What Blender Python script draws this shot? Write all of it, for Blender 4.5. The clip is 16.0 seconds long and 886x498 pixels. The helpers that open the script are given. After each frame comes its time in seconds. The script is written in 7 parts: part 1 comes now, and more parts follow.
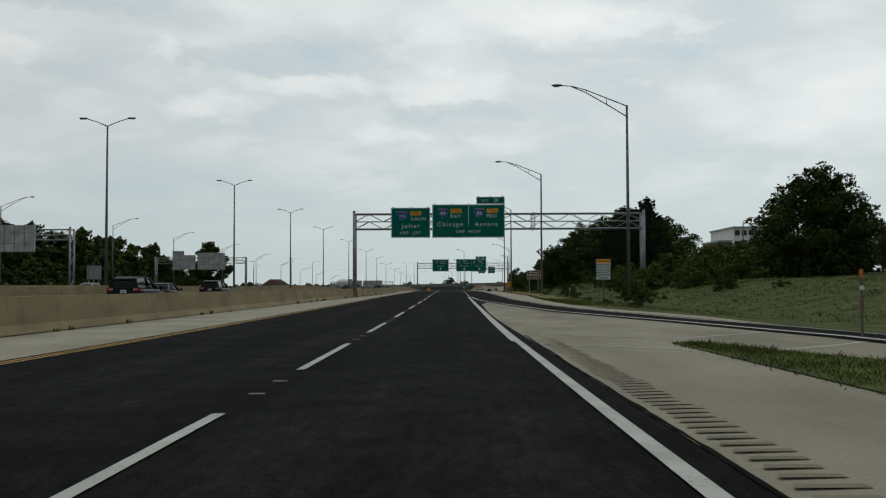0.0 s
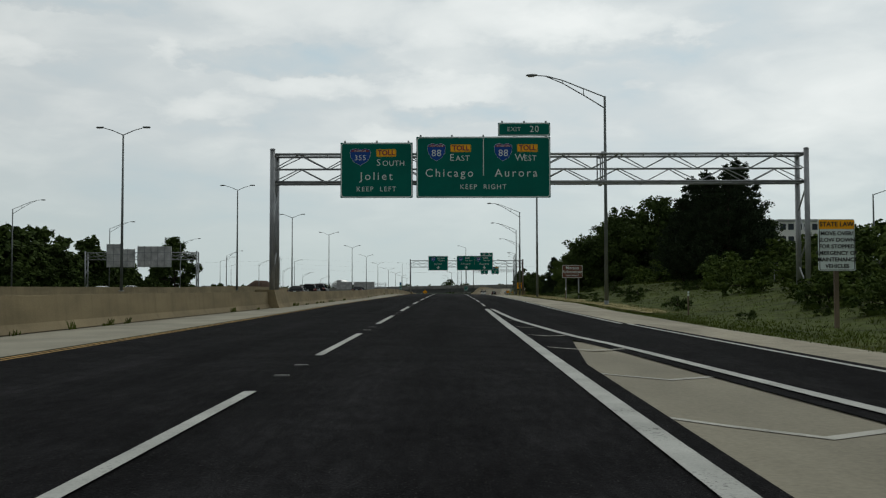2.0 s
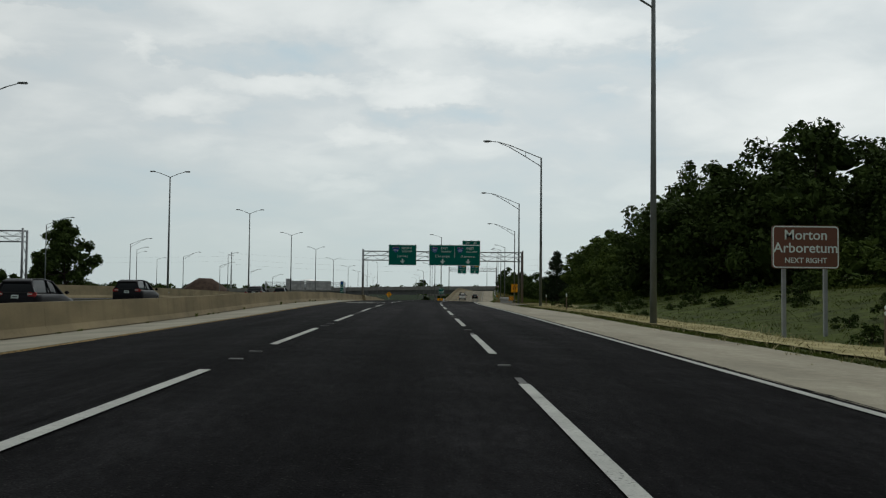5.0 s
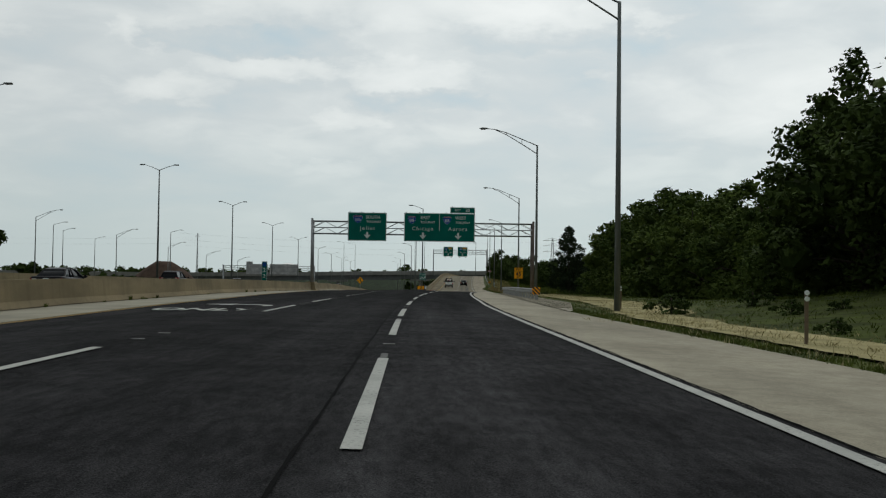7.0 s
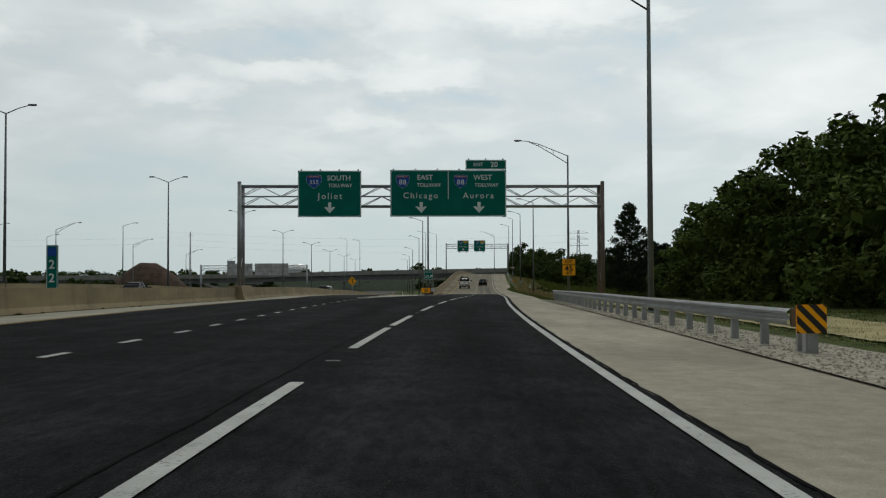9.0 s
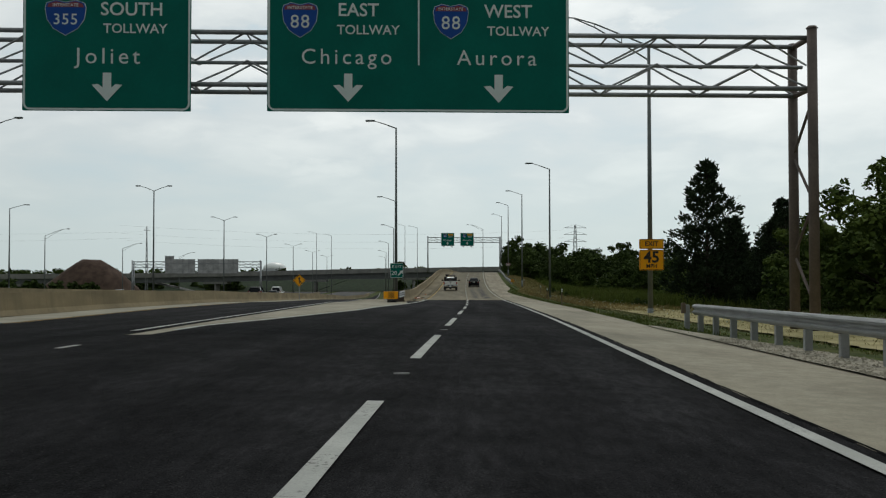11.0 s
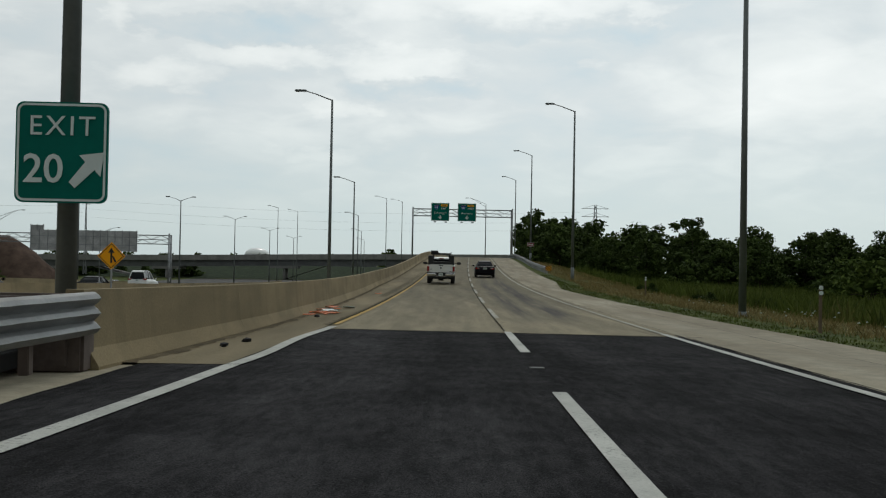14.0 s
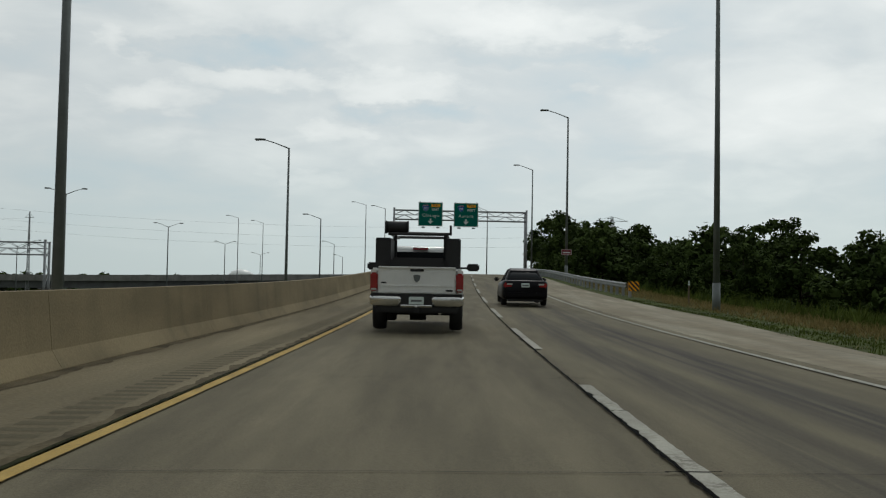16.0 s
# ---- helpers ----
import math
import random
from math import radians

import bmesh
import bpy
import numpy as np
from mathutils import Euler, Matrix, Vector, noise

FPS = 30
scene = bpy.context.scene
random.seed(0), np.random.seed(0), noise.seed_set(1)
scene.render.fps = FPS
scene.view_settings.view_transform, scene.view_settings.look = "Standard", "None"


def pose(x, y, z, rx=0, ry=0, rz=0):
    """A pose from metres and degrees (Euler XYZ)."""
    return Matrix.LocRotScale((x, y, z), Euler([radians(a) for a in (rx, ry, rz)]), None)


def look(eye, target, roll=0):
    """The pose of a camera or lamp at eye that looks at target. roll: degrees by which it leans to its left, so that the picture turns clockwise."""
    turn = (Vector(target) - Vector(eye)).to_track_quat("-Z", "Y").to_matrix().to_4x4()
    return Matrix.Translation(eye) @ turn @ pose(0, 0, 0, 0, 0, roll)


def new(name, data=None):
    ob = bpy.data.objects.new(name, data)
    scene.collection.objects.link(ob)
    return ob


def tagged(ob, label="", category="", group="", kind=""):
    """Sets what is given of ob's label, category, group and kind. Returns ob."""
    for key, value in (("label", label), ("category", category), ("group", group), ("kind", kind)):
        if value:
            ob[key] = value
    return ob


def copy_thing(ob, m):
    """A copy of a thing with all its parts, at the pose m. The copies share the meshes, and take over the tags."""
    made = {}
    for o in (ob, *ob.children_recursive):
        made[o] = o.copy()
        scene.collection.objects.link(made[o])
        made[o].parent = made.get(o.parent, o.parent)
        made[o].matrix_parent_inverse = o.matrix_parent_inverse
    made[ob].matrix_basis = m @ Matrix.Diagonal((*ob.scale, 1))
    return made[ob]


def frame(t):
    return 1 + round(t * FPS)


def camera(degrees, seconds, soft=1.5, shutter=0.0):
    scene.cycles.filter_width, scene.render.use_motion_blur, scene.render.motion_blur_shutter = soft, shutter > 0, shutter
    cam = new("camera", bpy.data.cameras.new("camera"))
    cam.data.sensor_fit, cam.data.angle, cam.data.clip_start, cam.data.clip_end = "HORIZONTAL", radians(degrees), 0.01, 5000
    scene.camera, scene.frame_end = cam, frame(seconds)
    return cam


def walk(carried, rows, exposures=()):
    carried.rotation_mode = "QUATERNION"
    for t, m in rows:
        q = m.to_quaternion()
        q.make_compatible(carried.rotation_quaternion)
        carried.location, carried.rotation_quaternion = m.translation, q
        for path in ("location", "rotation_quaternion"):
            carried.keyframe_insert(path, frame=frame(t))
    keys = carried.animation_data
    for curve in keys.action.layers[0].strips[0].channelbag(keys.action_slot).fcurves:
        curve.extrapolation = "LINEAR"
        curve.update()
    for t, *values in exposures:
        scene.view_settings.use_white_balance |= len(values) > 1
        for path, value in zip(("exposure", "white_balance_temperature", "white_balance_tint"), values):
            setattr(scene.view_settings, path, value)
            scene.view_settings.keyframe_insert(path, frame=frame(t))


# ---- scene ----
# the camera car follows a tollway lane, then moves over to the exit ramp
cam = camera(49.8, 16.0, soft=1.2)
ROWS = (
    (0.0, -1.56, -0.23, 1.16, 92.35, 0.21, 0.13),
    (0.5, -1.50, 11.85, 1.11, 92.32, 0.02, 0.30),
    (1.0, -1.44, 23.76, 1.14, 92.36, 0.14, 0.34),
    (1.5, -1.44, 35.68, 1.14, 92.37, 0.03, 0.19),
    (2.0, -1.29, 47.75, 1.21, 92.48, 0.12, 0.10),
    (2.5, -1.14, 59.37, 1.28, 92.35, 0.00, -0.04),
    (3.0, -0.93, 71.49, 1.33, 92.46, -0.09, -0.05),
    (3.5, -0.82, 83.25, 1.40, 92.40, 0.04, -0.35),
    (4.0, -0.71, 95.32, 1.48, 92.58, -0.55, -0.94),
    (6.5, 1.27, 155.18, 1.79, 92.01, -0.35, -2.27),
    (7.0, 1.78, 166.92, 1.79, 91.65, -0.74, -2.39),
    (7.5, 2.36, 179.11, 1.82, 91.72, -0.16, -1.93),
    (8.0, 2.83, 191.07, 1.77, 91.71, 0.20, -1.70),
    (8.5, 3.40, 203.18, 1.72, 91.43, 0.05, -1.56),
    (9.0, 4.01, 215.16, 1.68, 91.57, 0.18, -1.48),
    (11.5, 6.40, 273.05, 1.27, 91.54, -0.07, -2.80),
    (12.0, 7.04, 285.06, 1.17, 91.22, -0.26, -3.07),
    (12.5, 7.72, 297.05, 1.00, 91.16, -0.43, -3.18),
    (13.0, 8.44, 309.14, 0.80, 91.23, -0.21, -3.17),
    (13.5, 9.13, 321.22, 0.58, 91.16, -0.88, -2.97),
    (14.0, 9.74, 333.34, 0.38, 90.99, -1.02, -2.86),
    (14.5, 10.31, 345.49, 0.20, 90.82, -1.84, -2.96),
    (15.0, 11.10, 357.34, 0.05, 91.41, -0.60, -2.97),
    (15.5, 11.68, 369.36, 0.01, 91.93, -0.41, -3.20),
    (16.0, 12.40, 381.36, 0.00, 92.36, -1.03, -3.29),
)
walk(cam, [(r[0], pose(*r[1:])) for r in ROWS], exposures=((0.0, -0.03), (4.0, -0.03), (9.0, 0.03), (11.5, 0.12), (13.5, 0.12), (15.0, 0.03), (16.0, 0.0)))

# ---- light: bright overcast sky, faint wide sun ----
world = bpy.data.worlds.new("overcast")
scene.world = world
world.use_nodes = True
wn, wl = world.node_tree.nodes, world.node_tree.links
wn.clear()


def wnode(kind, **values):
    n = wn.new(kind)
    for k, v in values.items():
        n.inputs[k].default_value = v
    return n


SKY_STRENGTH = 1.03
w_out = wn.new("ShaderNodeOutputWorld")
w_bg = wn.new("ShaderNodeBackground")
w_sky = wn.new("ShaderNodeTexSky")
w_sky.sky_type, w_sky.sun_disc = "NISHITA", False
w_sky.sun_elevation, w_sky.sun_rotation = radians(52), radians(20)
w_co = wn.new("ShaderNodeTexCoord")
w_sep = wn.new("ShaderNodeSeparateXYZ")
wl.new(w_co.outputs["Generated"], w_sep.inputs[0])


def wmath(op, a, b=None, clamp=False):
    n = wn.new("ShaderNodeMath")
    n.operation, n.use_clamp = op, clamp
    for i, v in enumerate((a, b)):
        if v is None:
            continue
        if isinstance(v, (int, float)):
            n.inputs[i].default_value = v
        else:
            wl.new(v, n.inputs[i])
    return n.outputs[0]


w_up = wmath("ADD", wmath("MAXIMUM", w_sep.outputs["Z"], 0.0), 0.24)
w_vec = wn.new("ShaderNodeCombineXYZ")
wl.new(wmath("DIVIDE", w_sep.outputs["X"], w_up), w_vec.inputs[0])
wl.new(wmath("DIVIDE", w_sep.outputs["Y"], w_up), w_vec.inputs[1])
w_big = wnode("ShaderNodeTexNoise", Scale=1.5, Detail=6.0, Roughness=0.5, Distortion=0.25)
w_small = wnode("ShaderNodeTexNoise", Scale=4.6, Detail=7.0, Roughness=0.52, Distortion=0.5)
wl.new(w_vec.outputs[0], w_big.inputs["Vector"])
wl.new(w_vec.outputs[0], w_small.inputs["Vector"])
w_sum = wmath("ADD", wmath("MULTIPLY", w_big.outputs[0], 0.68), wmath("MULTIPLY", w_small.outputs[0], 0.32))
# single clouds in the cover: azimuth and height in radians, half width, half height, weight
CLOUDS = ((0.004, 0.204, 0.062, 0.020, 0.14), (0.015, 0.180, 0.068, 0.010, -0.11), (-0.03, 0.279, 0.20, 0.026, 0.12), (0.14, 0.262, 0.08, 0.020, 0.10),
          (-0.135, 0.207, 0.075, 0.013, 0.12), (-0.235, 0.183, 0.055, 0.015, 0.11), (-0.275, 0.238, 0.024, 0.014, 0.10), (0.212, 0.211, 0.016, 0.008, 0.08),
          (0.262, 0.258, 0.022, 0.010, 0.09), (-0.41, 0.275, 0.10, 0.013, -0.15), (-0.16, 0.232, 0.10, 0.013, -0.13), (0.17, 0.240, 0.10, 0.012, -0.09),
          (-0.06, 0.160, 0.03, 0.008, 0.07), (-0.43, 0.226, 0.05, 0.010, 0.10), (0.35, 0.18, 0.16, 0.06, 0.04), (-0.33, 0.12, 0.2, 0.04, -0.05), (0.12, 0.305, 0.12, 0.014, -0.08), (-0.3, 0.31, 0.14, 0.02, 0.10), (-0.07, 0.115, 0.06, 0.007, 0.06))
w_az = wmath("ARCTAN2", w_sep.outputs["X"], w_sep.outputs["Y"])
w_dir = wn.new("ShaderNodeCombineXYZ")
wl.new(w_az, w_dir.inputs[0])
wl.new(wmath("MULTIPLY", w_sep.outputs["Z"], 2.2), w_dir.inputs[1])
w_warp = wnode("ShaderNodeTexNoise", Scale=16.0, Detail=6.0, Roughness=0.6)
wl.new(w_dir.outputs[0], w_warp.inputs["Vector"])
w_sepw = wn.new("ShaderNodeSeparateColor")
wl.new(w_warp.outputs["Color"], w_sepw.inputs[0])
w_az2 = wmath("ADD", w_az, wmath("MULTIPLY", wmath("SUBTRACT", w_sepw.outputs[0], 0.5), 0.14))
w_el2 = wmath("ADD", w_sep.outputs["Z"], wmath("MULTIPLY", wmath("SUBTRACT", w_sepw.outputs[1], 0.5), 0.055))
w_sum = wmath("ADD", wmath("MULTIPLY", wmath("SUBTRACT", w_sum, 0.5), 0.72), 0.5)
for az, el, hw, hh, amount in CLOUDS:
    du = wmath("DIVIDE", wmath("SUBTRACT", w_az2, az), hw * 1.25)
    dv = wmath("DIVIDE", wmath("SUBTRACT", w_el2, el), hh * 1.25)
    far_in = wmath("SUBTRACT", 1.0, wmath("ADD", wmath("MULTIPLY", du, du), wmath("MULTIPLY", dv, dv)), True)
    w_sum = wmath("ADD", w_sum, wmath("MULTIPLY", far_in, amount * 0.82))
w_ramp = wn.new("ShaderNodeValToRGB")
wl.new(w_sum, w_ramp.inputs[0])
w_el = w_ramp.color_ramp.elements
w_el[0].position, w_el[0].color = 0.36, (0.47, 0.575, 0.62, 1)
w_el[1].position, w_el[1].color = 0.68, (0.80, 0.83, 0.81, 1)
for at, col in ((0.43, (0.53, 0.60, 0.62, 1)), (0.49, (0.58, 0.63, 0.635, 1)), (0.56, (0.68, 0.72, 0.71, 1))):
    e = w_el.new(at)
    e.color = col
# low down the cloud cover merges into an even pale haze
w_haze = wn.new("ShaderNodeMix")
w_haze.data_type = "RGBA"
wl.new(wmath("MULTIPLY", wmath("SUBTRACT", w_sep.outputs["Z"], 0.02), 7.0, True), w_haze.inputs[0])
w_haze.inputs[6].default_value = (0.500, 0.584, 0.590, 1)
wl.new(w_ramp.outputs[0], w_haze.inputs[7])
# the blue of the clear air above shows faintly through the cover
w_mix = wn.new("ShaderNodeMix")
w_mix.data_type = "RGBA"
w_mix.inputs[0].default_value = 0.05
w_gain = wn.new("ShaderNodeMix")
w_gain.data_type, w_gain.blend_type = "RGBA", "MULTIPLY"
w_gain.inputs[0].default_value = 1.0
w_gain.inputs[7].default_value = (0.1, 0.1, 0.1, 1)
wl.new(w_sky.outputs[0], w_gain.inputs[6])
wl.new(w_haze.outputs[2], w_mix.inputs[6])
wl.new(w_gain.outputs[2], w_mix.inputs[7])
# thin cover is brightest round the veiled sun ahead and duller behind
w_dot = wn.new("ShaderNodeVectorMath")
w_dot.operation = "DOT_PRODUCT"
w_dot.inputs[1].default_value = (0.34, 0.885, 0.32)
wl.new(w_co.outputs["Generated"], w_dot.inputs[0])
w_fall = wn.new("ShaderNodeMapRange")
for i, v in enumerate((-0.3, 1.0, 0.46, 1.09), 1):
    w_fall.inputs[i].default_value = v
wl.new(w_dot.outputs["Value"], w_fall.inputs[0])
wl.new(w_mix.outputs[2], w_bg.inputs[0])
wl.new(wmath("MULTIPLY", w_fall.outputs[0], SKY_STRENGTH), w_bg.inputs[1])
wl.new(w_bg.outputs[0], w_out.inputs[0])

sun = new("sun", bpy.data.lights.new("sun", "SUN"))
sun.data.energy, sun.data.angle, sun.data.color = 0.5, radians(16), (1.0, 0.96, 0.9)
sun.matrix_world = look((12, 70, 80), (0, 0, 0))


# ---- materials ----
def mat(name, col, rough=0.8, var=0.25, scale=4.0, fine=60.0, bump=0.15, metal=0.0, col2=None, coat=0.0, stretch=(1, 1, 1), island=False, spec=0.5, stain=0.0):
    m = bpy.data.materials.new(name)
    m.use_nodes = True
    nt, lk = m.node_tree.nodes, m.node_tree.links
    b = nt["Principled BSDF"]
    b.inputs["Roughness"].default_value, b.inputs["Metallic"].default_value = rough, metal
    b.inputs["Coat Weight"].default_value = coat
    b.inputs["Specular IOR Level"].default_value = spec
    co, mp = nt.new("ShaderNodeTexCoord"), nt.new("ShaderNodeMapping")
    mp.inputs["Scale"].default_value = stretch
    lk.new(co.outputs["Object"], mp.inputs[0])
    a, f = nt.new("ShaderNodeTexNoise"), nt.new("ShaderNodeTexNoise")
    a.inputs["Scale"].default_value, a.inputs["Detail"].default_value = scale, 6
    f.inputs["Scale"].default_value, f.inputs["Detail"].default_value = fine, 3
    lk.new(mp.outputs[0], a.inputs["Vector"])
    lk.new(co.outputs["Object"], f.inputs["Vector"])
    mixn = nt.new("ShaderNodeMix")
    mixn.data_type = "RGBA"
    c2 = col2 or tuple(c * (1 - var) for c in col)
    hi = tuple(min(1, c * (1 + var * 0.6)) for c in col)
    mixn.inputs[6].default_value, mixn.inputs[7].default_value = (*c2, 1), (*hi, 1)
    ramp = nt.new("ShaderNodeMapRange")
    ramp.inputs[1].default_value, ramp.inputs[2].default_value = 0.32, 0.68
    lk.new(a.outputs[0], ramp.inputs[0])
    src = ramp.outputs[0]
    if island:
        g = nt.new("ShaderNodeNewGeometry")
        ad = nt.new("ShaderNodeMath")
        ad.operation = "ADD"
        mu = nt.new("ShaderNodeMath")
        mu.operation = "MULTIPLY_ADD"
        mu.inputs[1].default_value, mu.inputs[2].default_value = 0.8, -0.4
        lk.new(g.outputs["Random Per Island"], mu.inputs[0])
        lk.new(src, ad.inputs[0])
        lk.new(mu.outputs[0], ad.inputs[1])
        ad.use_clamp = True
        src = ad.outputs[0]
    lk.new(src, mixn.inputs[0])
    m2 = nt.new("ShaderNodeMix")
    m2.data_type, m2.blend_type = "RGBA", "MULTIPLY"
    m2.inputs[0].default_value = min(1.0, var * 1.5)
    lk.new(mixn.outputs[2], m2.inputs[6])
    lk.new(f.outputs[0], m2.inputs[7])
    br = nt.new("ShaderNodeMix")
    br.data_type, br.blend_type = "RGBA", "MULTIPLY"
    br.inputs[0].default_value = 1.0
    k = 1 + min(1.0, var * 1.5) * 0.9
    br.inputs[7].default_value = (k, k, k, 1)
    lk.new(m2.outputs[2], br.inputs[6])
    outc = br.outputs[2]
    if stain:
        st = nt.new("ShaderNodeTexNoise")
        st.inputs["Scale"].default_value, st.inputs["Detail"].default_value = 1.8, 6
        mp2 = nt.new("ShaderNodeMapping")
        mp2.inputs["Scale"].default_value = (1, 1, 0.06)
        lk.new(co.outputs["Object"], mp2.inputs[0])
        lk.new(mp2.outputs[0], st.inputs["Vector"])
        sr = nt.new("ShaderNodeMapRange")
        sr.inputs[1].default_value, sr.inputs[2].default_value = 0.5, 0.72
        sr.inputs[3].default_value, sr.inputs[4].default_value = 1.0, 1.0 - stain
        lk.new(st.outputs[0], sr.inputs[0])
        sm = nt.new("ShaderNodeMix")
        sm.data_type, sm.blend_type = "RGBA", "MULTIPLY"
        sm.inputs[0].default_value = 1.0
        lk.new(outc, sm.inputs[6])
        lk.new(sr.outputs[0], sm.inputs[7])
        outc = sm.outputs[2]
    lk.new(outc, b.inputs["Base Color"])
    if bump:
        bp = nt.new("ShaderNodeBump")
        bp.inputs["Strength"].default_value, bp.inputs["Distance"].default_value = bump, 0.02
        lk.new(f.outputs[0], bp.inputs["Height"])
        lk.new(bp.outputs[0], b.inputs["Normal"])
    return m


def calc(m, op, p, q=None, clamp=False):
    """A maths node in a material's tree."""
    n = m.node_tree.nodes.new("ShaderNodeMath")
    n.operation, n.use_clamp = op, clamp
    for i, v in enumerate((p, q)):
        if isinstance(v, (int, float)):
            n.inputs[i].default_value = v
        elif v is not None:
            m.node_tree.links.new(v, n.inputs[i])
    return n.outputs[0]


def span(m, src, a, c, lo, hi, smooth=True):
    r = m.node_tree.nodes.new("ShaderNodeMapRange")
    r.interpolation_type = "SMOOTHSTEP" if smooth else "LINEAR"
    for i, v in enumerate((a, c, lo, hi), 1):
        r.inputs[i].default_value = v
    m.node_tree.links.new(src, r.inputs[0])
    return r.outputs[0]


def lane_place(m):
    """Distance from the lane line (stored on the paving) and distance along the road."""
    nt, lk = m.node_tree.nodes, m.node_tree.links
    at, co, sep = nt.new("ShaderNodeAttribute"), nt.new("ShaderNodeTexCoord"), nt.new("ShaderNodeSeparateXYZ")
    at.attribute_name = "offset"
    lk.new(co.outputs["Object"], sep.inputs[0])
    return at.outputs["Fac"], sep.outputs["Y"], co.outputs["Object"]


def grain(m, vec, scale, detail=3.0, rough=0.55):
    n = m.node_tree.nodes.new("ShaderNodeTexNoise")
    n.inputs["Scale"].default_value, n.inputs["Detail"].default_value, n.inputs["Roughness"].default_value = scale, detail, rough
    m.node_tree.links.new(vec, n.inputs["Vector"])
    return n.outputs[0]


def lane_vec(m, off, y, kx, ky):
    c = m.node_tree.nodes.new("ShaderNodeCombineXYZ")
    m.node_tree.links.new(calc(m, "MULTIPLY", off, kx), c.inputs[0])
    m.node_tree.links.new(calc(m, "MULTIPLY", y, ky), c.inputs[1])
    return c.outputs[0]


def tint(m, src, factor):
    mx = m.node_tree.nodes.new("ShaderNodeMix")
    mx.data_type, mx.blend_type = "RGBA", "MULTIPLY"
    mx.inputs[0].default_value = 1.0
    m.node_tree.links.new(src, mx.inputs[6])
    m.node_tree.links.new(factor, mx.inputs[7])
    return mx.outputs[2]


def cover(m, src, factor, col):
    mx = m.node_tree.nodes.new("ShaderNodeMix")
    mx.data_type = "RGBA"
    mx.inputs[7].default_value = (*col, 1)
    m.node_tree.links.new(factor, mx.inputs[0])
    m.node_tree.links.new(src, mx.inputs[6])
    return mx.outputs[2]


def asphalt():
    """Dark dense asphalt: worn wheel tracks, mottling, pale stone specks; brightness changes along its length."""
    m = mat("asphalt", (0.0185, 0.0182, 0.0190), 0.93, 0.36, 0.45, 46.0, 0.9, stretch=(1.5, 0.14, 1), spec=0.02)
    b = m.node_tree.nodes["Principled BSDF"]
    col = b.inputs["Base Color"].links[0].from_socket
    off, y, pos = lane_place(m)
    # brightness factors set by distance along the road
    road_tone = calc(m, "MULTIPLY", calc(m, "MULTIPLY", span(m, y, 40.0, 110.0, 1.32, 1.22, False), span(m, y, 135.0, 168.0, 0.48, 0.98, False)), span(m, y, 202.0, 228.0, 1.0, 0.68, False))
    road_tone = calc(m, "MULTIPLY", road_tone, calc(m, "MULTIPLY", span(m, y, 284.0, 308.0, 1.0, 1.30, False), span(m, y, 325.0, 350.0, 1.0, 1.2, False)))
    road_tone = calc(m, "MULTIPLY", road_tone, calc(m, "ADD", 1.0, calc(m, "MULTIPLY", calc(m, "MULTIPLY", span(m, off, -0.3, 0.0, 1.0, 0.0), span(m, y, 290.0, 310.0, 0.0, 1.0)), 0.22)))
    # the right-hand lane is lighter over two lengths
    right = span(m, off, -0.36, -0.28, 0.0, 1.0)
    paler = calc(m, "ADD", calc(m, "MULTIPLY", span(m, y, 145.0, 160.0, 0.0, 1.0), span(m, y, 196.0, 216.0, 1.0, 0.0)), calc(m, "MULTIPLY", span(m, y, 262.0, 276.0, 0.0, 1.0), span(m, y, 286.0, 300.0, 1.0, 0.0)))
    road_tone = calc(m, "MULTIPLY", road_tone, calc(m, "ADD", 1.0, calc(m, "MULTIPLY", calc(m, "MULTIPLY", right, paler), 0.42)))
    # polished wheel tracks and long drips of oil between them
    track = calc(m, "COSINE", calc(m, "MULTIPLY", calc(m, "SUBTRACT", off, 0.95), 6.2832 / 1.87))
    road_tone = calc(m, "MULTIPLY", road_tone, calc(m, "ADD", 1.0, calc(m, "MULTIPLY", track, 0.10)))
    streak = span(m, grain(m, lane_vec(m, off, y, 2.6, 0.045), 1.0, 5.0), 0.32, 0.70, 0.87, 1.17)
    patch = span(m, grain(m, pos, 0.8, 5.0), 0.33, 0.68, 0.80, 1.24)
    fine = span(m, grain(m, pos, 95.0, 2.0, 0.7), 0.36, 0.66, 0.40, 1.75, False)
    coarse = span(m, grain(m, lane_vec(m, off, y, 9.0, 2.2), 1.0, 4.0, 0.65), 0.32, 0.68, 0.72, 1.30)
    fine = calc(m, "MULTIPLY", fine, coarse)
    col = tint(m, col, calc(m, "MULTIPLY", calc(m, "MULTIPLY", road_tone, streak), calc(m, "MULTIPLY", patch, fine)))
    vor = m.node_tree.nodes.new("ShaderNodeTexVoronoi")
    vor.inputs["Scale"].default_value = 44.0
    m.node_tree.links.new(pos, vor.inputs["Vector"])
    sp = m.node_tree.nodes.new("ShaderNodeSeparateColor")
    m.node_tree.links.new(vor.outputs["Color"], sp.inputs[0])
    stone = calc(m, "MULTIPLY", span(m, sp.outputs[0], 0.80, 0.98, 0.0, 0.8), span(m, vor.outputs["Distance"], 0.16, 0.42, 1.0, 0.0))
    col = cover(m, col, stone, (0.062, 0.060, 0.056))
    m.node_tree.links.new(col, b.inputs["Base Color"])
    return m


